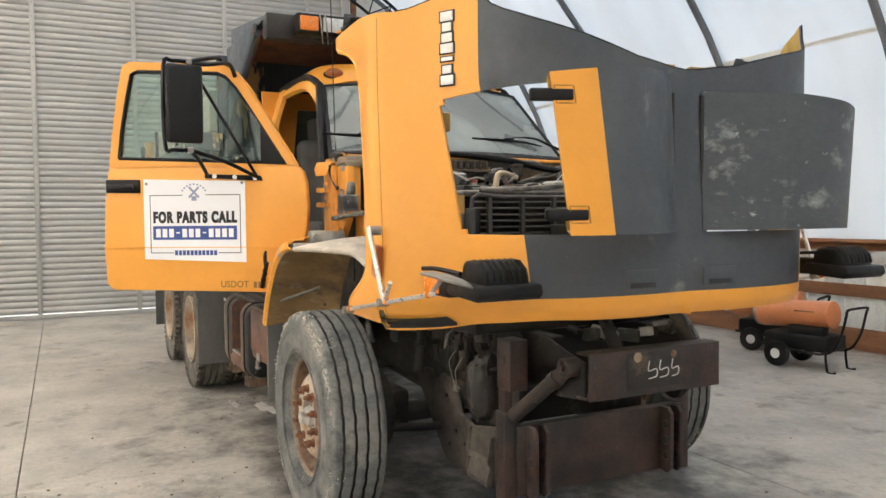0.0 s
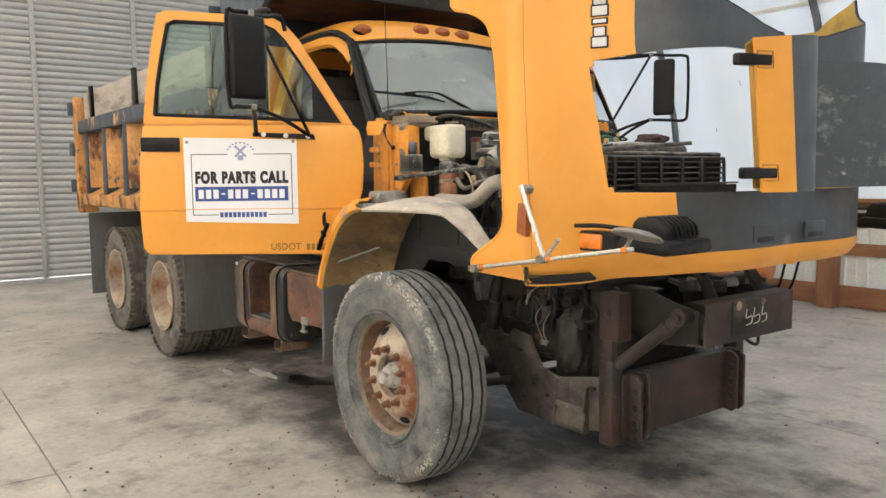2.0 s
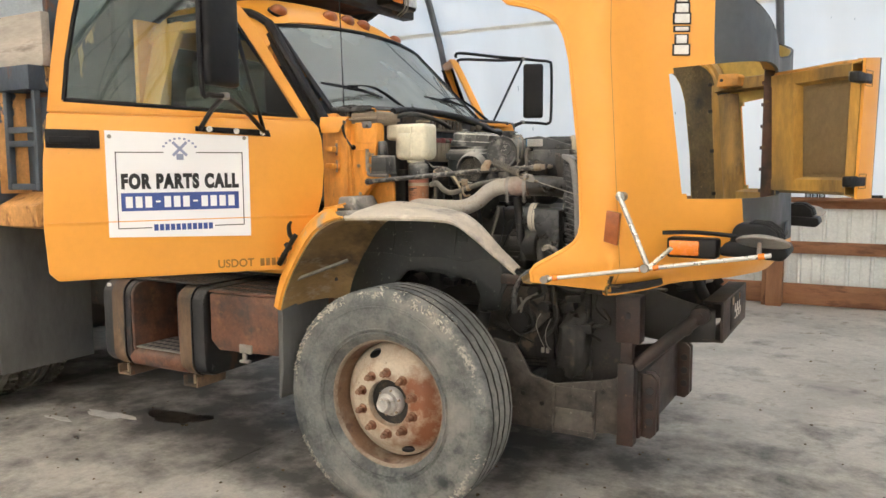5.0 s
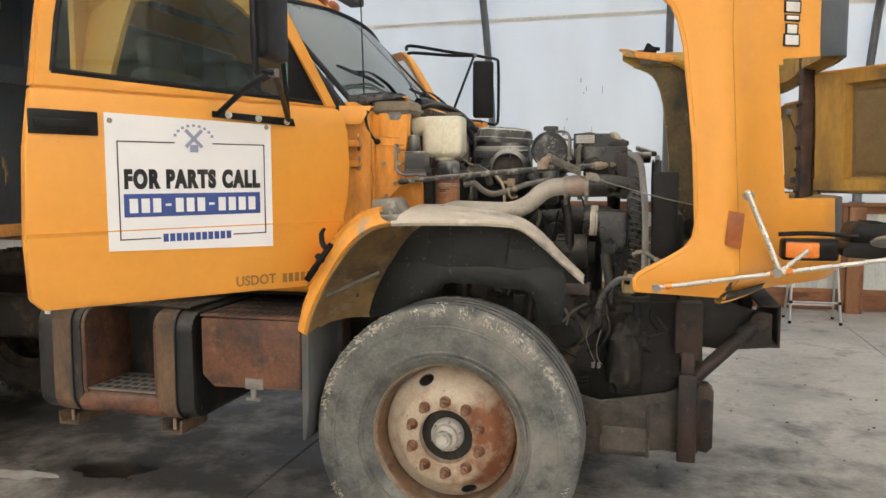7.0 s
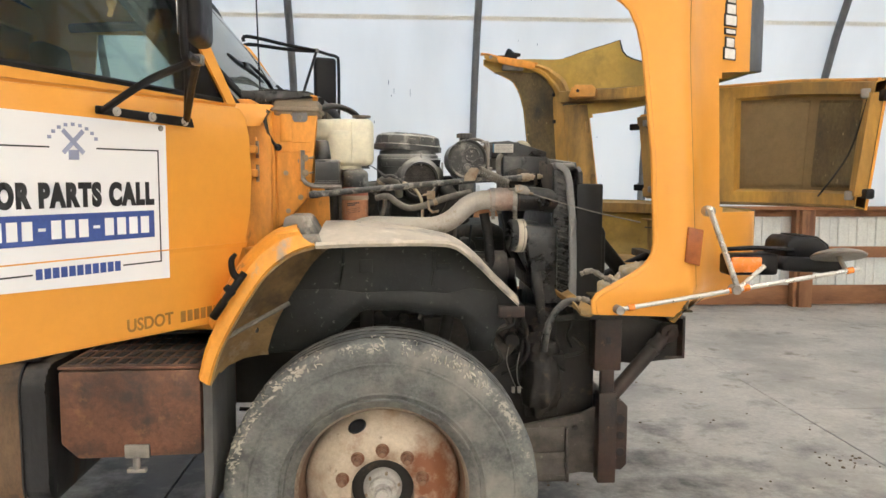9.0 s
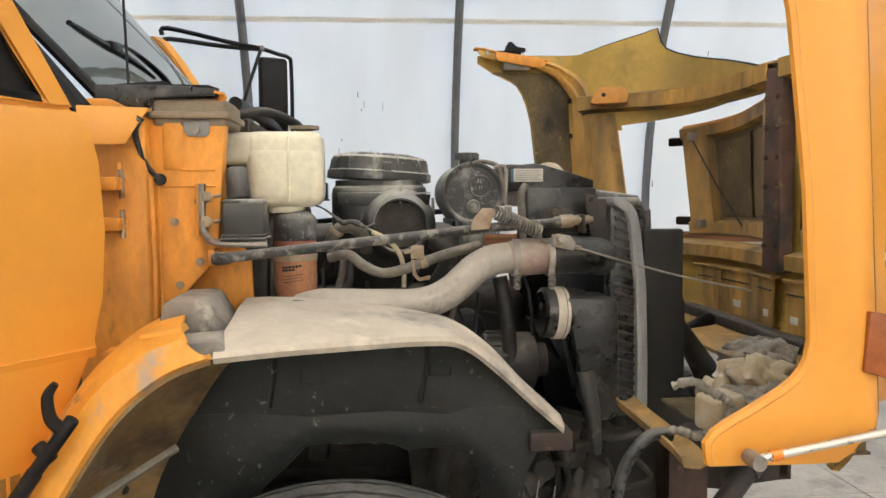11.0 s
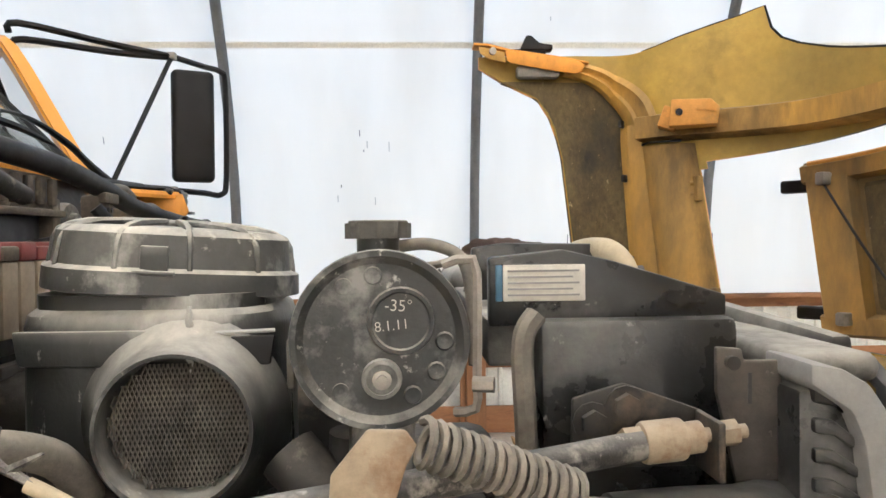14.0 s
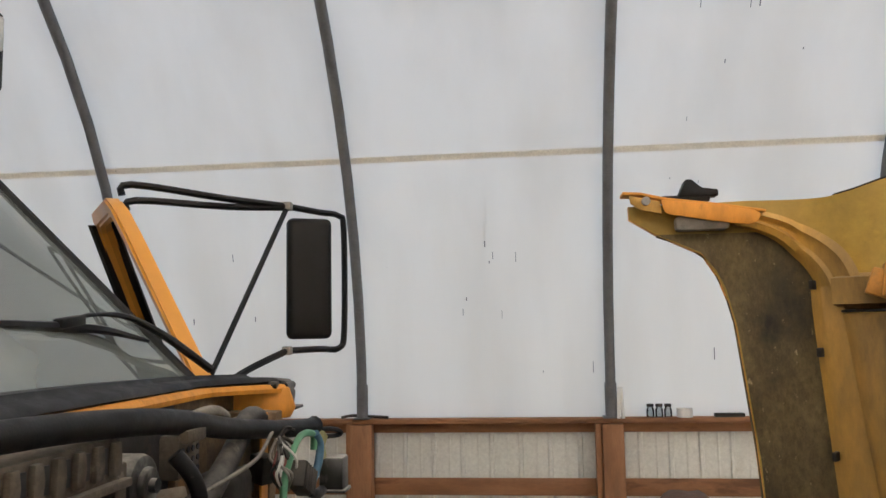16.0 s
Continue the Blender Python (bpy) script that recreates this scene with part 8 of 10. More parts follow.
        part("lamp_recess_shade", sheet(rows, 0.002, flip=sgn < 0), INK, h, "black sheet painting the shade of a lamp recess")


hood()
part("hood_prop", rod((0.85, 0.0, 1.00), (1.35, 0.30, 1.15), 0.03, seg=14), BLACK, truck)
part("hood_prop", rod((0.92, -0.30, 1.30), (1.16, -0.10, 1.06), 0.035, seg=14), BLACK, truck, "black hood tilt strut")


# ---- front fender remains, right and left ----
def fender(s):
    f = new("inner_fender")
    f.parent = truck
    tagged(f, "dusty inner fender with a torn yellow rear lip")
    # top ledge, sloping outwards and narrowing to the front
    out_ = smooth_line([(-0.215, 1.100, 1.350), (-0.10, 1.062, 1.352), (0.05, 1.010, 1.350), (0.18, 0.960, 1.345), (0.26, 0.930, 1.330), (0.34, 0.890, 1.265), (0.42, 0.850, 1.185), (0.505, 0.812, 1.105)], 4)
    in_ = smooth_line([(-0.215, 0.72, 1.400), (-0.10, 0.73, 1.402), (0.05, 0.745, 1.388), (0.18, 0.765, 1.368), (0.26, 0.775, 1.345), (0.34, 0.775, 1.285), (0.42, 0.765, 1.20), (0.505, 0.745, 1.115)], 4)
    rows = []
    for i, (p, q) in enumerate(zip(out_, in_)):
        n1 = 0.004 * noise.noise(Vector((p.x * 9, 3, 1))) + 0.003 * noise.noise(Vector((p.x * 31, 7, 2)))
        row = [(p.x, s * (p.y - 0.006), p.z - 0.022), (p.x, s * (p.y + 0.004 + n1), p.z - 0.010), (p.x, s * p.y, p.z)]
        for g in (0.2, 0.45, 0.7, 1.0):
            m_ = p.lerp(q, g)
            row.append((m_.x, s * m_.y, m_.z + 0.008 * math.sin(math.pi * g) + 0.004 * noise.noise(Vector((m_.x * 8, m_.y * 8, 0)))))
        rows.append(row)
    part("fender_ledge", sheet(rows, 0.010, flip=s > 0), FENDER, f, "pale dusty fender ledge")
    bm = prism([(-0.345, 1.365), (-0.332, 1.424), (-0.322, 1.432), (-0.262, 1.434), (-0.248, 1.426), (-0.215, 1.365)], "y", s * 0.985, s * 0.80, 0.007)
    blk = part("ledge_block", bm, FENDERDK, f, "grey dusty moulded block")
    bm = prism([(-0.365, 1.335), (-0.362, 1.362), (-0.215, 1.372), (-0.190, 1.345), (-0.20, 1.330)], "y", s * 1.095, s * 0.74, 0.008)
    part("base_plate", bm, FENDERDK, blk, "dusty grey base plate")
    part("yellow_tab", prism([(-0.350, 1.374), (-0.348, 1.384), (-0.280, 1.394), (-0.272, 1.382)], "y", s * 1.085, s * 1.02, 0.003), YELLOW, blk, "chipped yellow tab")
    # black liner with its cut-out over the tyre
    pts = [(-0.30, 1.36), (-0.10, 1.40), (0.05, 1.385), (0.18, 1.352), (0.24, 1.335), (0.36, 1.25), (0.44, 1.16), (0.52, 1.09), (0.46, 1.05), (0.425, 0.98), (0.415, 0.915), (0.37, 0.905), (0.327, 0.911), (0.312, 0.985), (0.29, 1.028), (0.253, 1.048), (0.18, 1.052), (0.15, 1.046), (0.123, 1.060), (0.085, 1.069), (0.01, 1.066), (-0.06, 1.071), (-0.085, 1.062), (-0.125, 1.02), (-0.165, 0.985), (-0.206, 0.949), (-0.235, 0.925), (-0.30, 0.917), (-0.44, 0.908), (-0.485, 0.985), (-0.475, 1.04), (-0.445, 1.079), (-0.40, 1.19), (-0.37, 1.27)]
    ln = part("liner", prism(pts, "y", s * 0.765, s * 0.775, 0.003), LINER, f, "sagging black rubber fender liner")
    low = [(-0.36, 1.145), (-0.20, 1.150), (-0.08, 1.135), (0.10, 1.142), (0.24, 1.130), (0.33, 1.150), (0.42, 1.135), (0.440, 1.06), (0.415, 0.985), (0.405, 0.92), (0.335, 0.92), (0.322, 0.995), (0.298, 1.040), (0.258, 1.058), (0.123, 1.070), (0.085, 1.079), (-0.06, 1.081), (-0.09, 1.072), (-0.135, 1.025), (-0.212, 0.959), (-0.24, 0.934), (-0.30, 0.926), (-0.43, 0.918), (-0.465, 0.985), (-0.44, 1.05)]
    part("lower_flap", prism(low, "y", s * 0.775, s * 0.7785, 0.002), LINER, ln, "folded lower flap with pale dirt")
    for x0, x1, z0, z1 in ((-0.09, -0.04, 1.21, 1.26), (0.20, 0.25, 1.22, 1.245)):
        part("moulding", span((x0, s * 0.774, z0), (x1, s * 0.780, z1), 0.0055, seg=3), LINER, ln)
    for x in (-0.155, 0.185):
        part("fold", tube([(x, s * 0.776, 1.37 - 0.1 * max(0, x)), (x + 0.008, s * 0.782, 1.26), (x - 0.006, s * 0.778, 1.16)], 0.006, seg=6), LINER, ln)
    part("bracket", span((0.43, s * 0.80, 1.04), (0.53, s * 0.72, 1.085), 0.006), RUST, f, "rusty fender bracket")
    # rear lip: curved strip from the ledge down behind the wheel
    edge = smooth_line([(-0.225, 1.115, 1.350), (-0.30, 1.135, 1.325), (-0.385, 1.148, 1.255), (-0.465, 1.158, 1.135), (-0.53, 1.165, 1.01), (-0.562, 1.17, 0.905)], 5)
    rows = []
    for i, p in enumerate(edge):
        # the flange narrows downwards
        g = 1.05 - 0.45 * i / (len(edge) - 1) + 0.05 * noise.noise(Vector((i * 0.7, 3, 1)))
        rows.append([(p.x - 0.040 * g, s * (p.y + 0.0), p.z + 0.028 * g), (p.x - 0.016, s * (p.y + 0.012), p.z + 0.010), (p.x + 0.006, s * (p.y + 0.012), p.z - 0.004), (p.x + 0.010, s * (p.y - 0.004), p.z - 0.010)])
    part("rear_lip", sheet(rows, 0.012, flip=s > 0), LIPPAINT, f, "yellow rear fender lip with grey scuffs")
    # yellow quarter flange between the lip and the door opening
    rows = []
    for i, p in enumerate(edge[:19]):
        rows.append([(p.x - 0.030, s * (p.y - 0.01), p.z + 0.016), (p.x - 0.052, s * (p.y - 0.05), p.z + 0.036), (p.x - 0.062, s * (p.y - 0.12), p.z + 0.046), (p.x - 0.066, s * (p.y - 0.20), p.z + 0.050)])
    part("quarter_flange", sheet(rows, 0.008, flip=s > 0), LIPPAINT, f, "yellow quarter flange behind the lip")
    # wheel-well wall behind the tyre
    rows = []
    for p in edge:
        rows.append([(p.x + 0.006, s * (p.y - 0.004), p.z - 0.010), (p.x + 0.004, s * 1.06, p.z + 0.004 * math.sin(3 * p.z * 9)), (p.x + 0.020, s * 0.97, p.z + 0.010), (p.x + 0.055, s * 0.87, p.z + 0.012), (p.x + 0.10, s * 0.80, p.z + 0.006), (p.x + 0.125, s * 0.765, p.z)])
    part("well_wall", sheet(rows, 0.010, lambda i, j: 1 if j >= 3 else 0, 0, flip=s < 0), [FENDERIN, LINER], f, "dirt-caked rear wall of the wheel well")
    part("stay_bar", rod((-0.525, s * 1.11, 1.03), (-0.33, s * 0.92, 1.12), 0.009, seg=8), DUSTHOSE, f)
    part("rubber_skirt", prism([(-0.575, 0.94), (-0.545, 0.94), (-0.548, 0.60), (-0.565, 0.46), (-0.578, 0.46)], "y", s * 1.16, s * 0.80, 0.003), RUBBER, f, "hanging grey rubber skirt")
    bm = tube([(-0.456, s * 1.185, 1.322), (-0.470, s * 1.185, 1.300), (-0.466, s * 1.185, 1.262), (-0.448, s * 1.185, 1.243)], [0.006, 0.010, 0.011, 0.012], seg=8)
    rod((-0.430, s * 1.185, 1.262), (-0.500, s * 1.19, 1.165), 0.012, seg=10, bm=bm, bev=0.003)
    rod((-0.492, s * 1.19, 1.175), (-0.532, s * 1.19, 1.118), 0.014, seg=10, bm=bm, bev=0.004)
    box((-0.478, s * 1.186, 1.205), (0.040, 0.022, 0.022), 0.006, (0, 50, 0), bm=bm)
    part("step_catch", bm, BLACK, f, "black hood catch arm")


fender(-1)
fender(1)


# ---- engine bay ----
def engine():
    e = new("engine")
    e.parent = truck
    tagged(e, "dust-covered diesel engine with its ducts and hoses")
    bm = span((-0.35, -0.34, 0.72), (0.52, 0.34, 1.36), 0.05, seg=3)
    span((-0.30, -0.42, 0.95), (0.40, 0.42, 1.22), 0.04, bm=bm, seg=3)
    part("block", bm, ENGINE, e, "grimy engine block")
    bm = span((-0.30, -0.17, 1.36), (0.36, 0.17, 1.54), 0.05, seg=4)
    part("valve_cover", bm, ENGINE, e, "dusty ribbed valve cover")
    for x in np.arange(-0.22, 0.34, 0.09):
        part("cover_rib", span((x, -0.16, 1.535), (x + 0.02, 0.16, 1.555), 0.006), ENGINE, e)
    rnd = random.Random(11)
    for k in range(26):
        x, z = rnd.uniform(-0.28, 0.40), rnd.uniform(0.95, 1.34)
        y = -0.42 - rnd.uniform(0, 0.10)
        if rnd.random() < 0.5:
            part("pump", rod((x, y + 0.12, z), (x, y, z), rnd.uniform(0.02, 0.05), seg=14, bev=0.004), ENGINE, e)
        else:
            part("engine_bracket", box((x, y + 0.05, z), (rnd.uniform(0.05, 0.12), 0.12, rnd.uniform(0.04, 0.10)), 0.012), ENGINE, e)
    # alternator
    bm = rod((0.36, -0.50, 1.19), (0.50, -0.50, 1.19), 0.075, seg=24, bev=0.012)
    rod((0.50, -0.50, 1.19), (0.53, -0.50, 1.19), 0.045, seg=20, bm=bm)
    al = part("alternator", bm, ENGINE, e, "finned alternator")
    for k in range(16):
        a = 2 * math.pi * k / 16
        part("cooling_fin", box((0.40, -0.50 + 0.077 * math.cos(a), 1.19 + 0.077 * math.sin(a)), (0.06, 0.006, 0.010), 0.0, (math.degrees(a), 0, 0)), ENGINE, al)
    part("fan", lathe([(0.06, 0), (0.06, 0.05), (0.0, 0.06)], (0.56, 0, 1.20), (1, 0, 0), 20), BLACK, e)
    for k in range(8):
        t = box((0.20, 0, 0), (0.30, 0.10, 0.008), 0.002, (28, 0, 0))
        t.transform(Matrix.Translation((0.585, 0, 1.20)) @ Matrix.Rotation(radians(90), 4, "Y") @ Matrix.Rotation(2 * math.pi * k / 8, 4, "Z"))
        part("fan_blade", t, BLACK, e)
    # air cleaner
    def ring(z, cx, cy, hx, hy, p=3.4, n=32):
        out = []
        for k in range(n):
            t = 2 * math.pi * k / n
            ca, sa = math.cos(t), math.sin(t)
            r = (abs(ca) ** p + abs(sa) ** p) ** (-1 / p)
            out.append(Vector((cx + hx * r * ca, cy + hy * r * sa, z)))
        return out

    def stack(levels, n=32):
        bm = bmesh.new()
        rings = [[bm.verts.new(p) for p in ring(*lv, n=n)] for lv in levels]
        for r0, r1 in zip(rings, rings[1:]):
            for k in range(n):
                bm.faces.new((r0[k], r0[(k + 1) % n], r1[(k + 1) % n], r1[k]))
        bm.faces.new(rings[-1])
        bm.faces.new(rings[0][::-1])
        return bm
    cx, cy = 0.096, -0.375
    bm = stack([(1.375, cx - 0.01, cy, 0.06, 0.06, 2.2), (1.385, cx - 0.01, cy, 0.095, 0.09, 2.4), (1.43, cx - 0.008, cy, 0.118, 0.112, 2.8), (1.47, cx, cy, 0.124, 0.118, 3.2),
                (1.475, cx, cy, 0.129, 0.124, 4.0), (1.60, cx, cy, 0.128, 0.126, 4.0), (1.638, cx, cy, 0.128, 0.128, 4.0), (1.652, cx, cy, 0.125, 0.124, 4.0), (1.658, cx, cy, 0.118, 0.116, 4.0), (1.672, cx, cy, 0.118, 0.116, 4.0)])
    body = part("air_cleaner", bm, PLASTIC, e, "dusty black plastic air cleaner housing")
    rim_c = Vector((0.144, -0.500, 1.555))
    ax = Vector((0.06, -1, 0)).normalized()
    sx_ = Vector((1, 0.06, 0)).normalized()
    # the front wall sweeps out into the inlet collar
    bm = lathe([(0.098, -0.006), (0.090, 0.004), (0.083, 0.014), (0.0775, 0.026), (0.0745, 0.036), (0.0705, 0.052), (0.0695, 0.056), (0.066, 0.056), (0.0645, 0.030), (0.0645, -0.004)], rim_c, ax, 44)
    part("inlet_collar", bm, PLASTIC, body, "round dusty inlet collar")
    part("filter_core", lathe([(0.064, 0.006), (0.03, 0.010), (0, 0.010)], rim_c, ax, 24), SOOT, body)
    bm = bmesh.new()
    for k in range(-34, 35):
        for tilt in (1, -1):
            seg_ = []
            for w in np.linspace(-0.066, 0.066, 15):
                u = k * 0.0040 + tilt * w * 0.4
                if u * u + w * w < 0.0645 ** 2:
                    seg_.append(rim_c + ax * 0.026 + sx_ * u + Vector((0, 0, w)))
            if len(seg_) > 1:
                rod(seg_[0], seg_[-1], 0.0009, seg=4, bm=bm)
    mesh_ = part("filter_mesh", bm, MESH, body, "expanded metal filter mesh")
    tagged(mesh_, kind="stuff")
    lz = 0.011
    tilt = Matrix.Translation((cx, cy, 1.698)) @ Matrix.Rotation(radians(3.6), 4, "Y") @ Matrix.Rotation(radians(24), 4, "Z") @ Matrix.Translation((-cx, -cy, -1.70))

    def lidpart(nm, b_, mt, up, label=""):
        b_.transform(tilt)
        return part(nm, b_, mt, up, label)
    lid = lidpart("lid", stack([(1.662 + lz, cx, cy, 0.118, 0.116, 3.2), (1.665 + lz, cx, cy, 0.130, 0.126, 3.2), (1.686 + lz, cx, cy, 0.129, 0.125, 3.2), (1.690 + lz, cx, cy, 0.121, 0.118, 3.2), (1.722 + lz, cx, cy, 0.117, 0.114, 3.2), (1.728 + lz, cx, cy, 0.110, 0.107, 3.0), (1.730 + lz, cx, cy, 0.085, 0.083, 2.4), (1.731 + lz, cx, cy, 0.03, 0.03, 2.0)], 48), DUSTTOP, body, "ribbed dusty lid")
    o_, m_, i_, t_, c_ = ring(1.688 + lz, cx, cy, 0.1225, 0.1195, 3.2, 48), ring(1.704 + lz, cx, cy, 0.120, 0.117, 3.2, 48), ring(1.722 + lz, cx, cy, 0.114, 0.111, 3.0, 48), ring(1.732 + lz, cx, cy, 0.085, 0.083, 2.4, 48), ring(1.736 + lz, cx, cy, 0.022, 0.022, 2.0, 48)
    for k in range(0, 48, 4):
        lidpart("lid_rib", tube([o_[k], m_[k], i_[k], t_[k], c_[k]], [0.0028, 0.0028, 0.0042, 0.0045, 0.003], seg=6, sub=2), DUSTTOP, lid)
    # wide catch in front
    for k, w in ((34, 0.026),):
        q = m_[k].lerp(o_[k], 0.35)
        b_ = box((0, -0.001, 0), (w, 0.006, 0.026), 0.002)
        box((0, -0.005, -0.013), (w * 1.5, 0.010, 0.005), 0.002, bm=b_)
        b_.transform(Matrix.Translation(q) @ Matrix.Rotation(math.atan2(q.y - cy, q.x - cx) + math.pi / 2, 4, "Z"))
        lidpart("lid_catch", b_, DUSTTOP, lid, "moulded catch")
    lidpart("lid_boss", rod((cx, cy, 1.731 + lz), (cx, cy, 1.738 + lz), 0.020, 0.017, seg=20, bev=0.003), DUSTTOP, lid)
    rnd = random.Random(4)
    seam = [(0.150 + rnd.uniform(-0.0016, 0.0016), -0.503 - 0.002 * math.sin(k * 0.5), 1.662 - 0.0036 * k) for k in range(19)]
    part("seam", tube(seam, [0.0030 + rnd.uniform(-0.0012, 0.0014) for k in seam], seg=6, sub=1), GALV, body, "ragged pale seam")
    part("shoulder", prism([(-0.015, 1.640), (0.143, 1.640), (0.143, 1.603), (-0.010, 1.607)], "y", -0.5055, -0.498, 0.003), PLASTIC, body)
    part("shoulder_lip", tube([(0.156, -0.5035, 1.636), (0.19, -0.5035, 1.637), (0.228, -0.499, 1.638)], 0.0022, seg=6, sub=2), GALV, body)
    part("recess", prism([(0.158, 1.632), (0.228, 1.634), (0.224, 1.606), (0.160, 1.604)], "y", -0.5040, -0.498, 0.002), SOOT, body)
    part("side_rib", box((0.237, -0.46, 1.60), (0.008, 0.014, 0.05), 0.003), STEEL, body)
    # coolant surge tank: a short drum lying across
    ct = Vector((0.330, -0.565, 1.636))
    tax = Vector((0.05, -1, 0)).normalized()
    bm = lathe([(0.0, 0.004), (0.066, 0.004), (0.0725, 0.010), (0.0775, 0.010), (0.0785, 0.006), (0.0785, -0.006), (0.0745, -0.012), (0.073, -0.03), (0.073, -0.185), (0.06, -0.20), (0, -0.205)], ct, tax, 48)
    tank = part("surge_tank", bm, TANKFACE, e, "dusty drum-shaped coolant surge tank")
    rim_ = lambda x, z, d=0.004: ct + tax * d + Vector((x, 0, z))
    part("boss", lathe([(0.030, 0.0), (0.0285, 0.004), (0.0255, 0.004), (0.024, 0.0015), (0, 0.001)], rim_(0.018, 0.016), tax, 28), TANKFACE, tank)
    pl = part("plug_boss", lathe([(0.018, 0), (0.017, 0.006), (0.0135, 0.007), (0.0135, 0.003), (0, 0.003)], rim_(0.001, -0.034), tax, 22), PLASTIC, tank)
    part("plug", lathe([(0.0085, 0.002), (0.0085, 0.009), (0.005, 0.010), (0.005, 0.014), (0, 0.0145)], rim_(0.001, -0.034), tax, 12), STEEL, pl, "dull brass plug")
    for t in (96, 124, 152, 180, 205, 232, 300, 330, 358):
        q = rim_(0.056 * math.cos(radians(t)), 0.056 * math.sin(radians(t)))
        part("dimple", lathe([(0.0085, 0), (0.007, 0.0025), (0.004, 0.0022), (0, 0.001)], q, tax, 12), TANKFACE, tank)
    t = lettering("-35°", 0.0145, Matrix.Translation(rim_(0.016, 0.029, 0.0068)) @ pose(0, 0, 0, 90, 4, -3), bold=-0.0002)
    part("marking", t, STICKER, tank, "pale hand-written marking")
    t = lettering("8.1.11", 0.0125, Matrix.Translation(rim_(0.010, 0.012, 0.0068)) @ pose(0, 0, 0, 90, -6, -3), bold=-0.0002)
    part("marking", t, STICKER, tank, "pale hand-written date")
    cp = ct + Vector((-0.004, 0.085, 0.070))
    part("filler_neck", rod(cp, cp + Vector((0, 0, 0.020)), 0.021, seg=24), PLASTIC, tank)
    bm = bmesh.new()
    prof = []
    for k in range(48):
        r = 0.0325 if k % 4 < 2 else 0.030
        t = 2 * math.pi * k / 48
        prof.append((cp.x + r * math.cos(t), cp.y + r * math.sin(t)))
    prism(prof, "z", cp.z + 0.018, cp.z + 0.033, 0.0, bm=bm)
    rod(cp + Vector((0, 0, 0.032)), cp + Vector((0, 0, 0.0355)), 0.029, seg=28, bm=bm, bev=0.001)
    part("filler_cap", bm, CAPTOP, tank, "dusty ribbed filler cap")
    part("overflow_hose", tube([cp + Vector((0.02, 0, 0.010)), cp + Vector((0.05, 0, 0.012)), cp + Vector((0.078, -0.02, 0.000)), cp + Vector((0.088, -0.03, -0.03)), cp + Vector((0.090, -0.05, -0.10))], 0.0062, seg=10), DUSTHOSE, tank)
    part("tank_strap", tube([(0.385, -0.56, 1.70), (0.412, -0.565, 1.705), (0.415, -0.57, 1.67), (0.414, -0.57, 1.60), (0.413, -0.57, 1.575), (0.395, -0.56, 1.57)], 0.0045, seg=6, sub=2), STEEL, tank, "dusty tank bracket")
    part("strap_bolt", rod((0.41, -0.575, 1.597), (0.428, -0.58, 1.597), 0.007, seg=6), STEEL, tank)
    part("tank_support", span((0.30, -0.55, 1.40), (0.36, -0.42, 1.575), 0.01), PLASTIC, tank)
    # radiator, charge-air duct, shroud boxes
    bm = span((0.685, -0.62, 1.03), (0.715, 0.62, 1.60), 0.01)
    rad = part("radiator", bm, BLACK, e, "tall radiator core with finned side tank")
    bm = prism([(0.664, 1.624), (0.690, 1.619), (0.712, 1.606), (0.726, 1.585), (0.735, 1.55), (0.752, 1.40), (0.757, 1.20), (0.757, 1.08), (0.745, 1.055), (0.728, 1.055), (0.730, 1.20), (0.725, 1.40), (0.707, 1.56), (0.697, 1.585), (0.664, 1.607)], "y", -0.66, -0.58, 0.004)
    part("side_tank", bm, RADIATOR, rad, "grey plastic side tank")
    for k in range(22):
        z = 1.080 + 0.0238 * k
        xr = 0.729 if z < 1.2 else 0.729 - 0.004 * (z - 1.2) / 0.2 if z < 1.4 else 0.725 - 0.018 * (z - 1.4) / 0.16
        pts = [(0.674, z + 0.010), (0.690, z + 0.008), (xr, z - 0.004), (xr, z + 0.006), (0.690, z + 0.020), (0.674, z + 0.022)]
        part("fin", prism(pts, "y", -0.646, -0.60, 0.003), SCUFFPL, rad)
    part("fin_backing", span((0.664, -0.640, 1.07), (0.728, -0.585, 1.60), 0.006), SCUFFPL, rad)
    part("top_tank", span((0.68, -0.60, 1.595), (0.76, 0.60, 1.622), 0.015, seg=3), DUSTTRAY, rad, "dusty radiator top tank")
    part("support_panel", span((0.765, -0.60, 0.99), (0.872, -0.57, 1.54), 0.008), SOOT, rad, "black radiator support panel")
    part("support_front", span((0.82, -0.57, 0.99), (0.90, 0.57, 1.37), 0.03), SOOT, rad)
    part("support_top", span((0.800, -0.20, 1.455), (0.850, 0.63, 1.464), 0.003), GRILLE, rad, "thin support shelf")
    part("shelf_front", span((0.846, -0.20, 1.37), (0.856, 0.60, 1.452), 0.004), SOOT, rad)
    part("grille_frame", span((0.764, -0.56, 1.36), (0.770, 0.58, 1.59), 0.002), SOOT, rad)
    part("grille_rim", tube([(0.785, -0.565, 1.37), (0.785, -0.565, 1.585), (0.785, -0.40, 1.590), (0.785, 0.40, 1.590), (0.785, 0.555, 1.588), (0.785, 0.585, 1.565), (0.785, 0.590, 1.37)], 0.010, seg=8, sub=2), GRILLE, rad, "rounded grille rim")
    for k in range(8):
        z = 1.372 + 0.028 * k
        part("grille_bar", prism([(0.772, z), (0.795, z - 0.006), (0.797, z - 0.001), (0.774, z + 0.006)], "y", -0.56, 0.58, 0.001), GRILLE, rad)
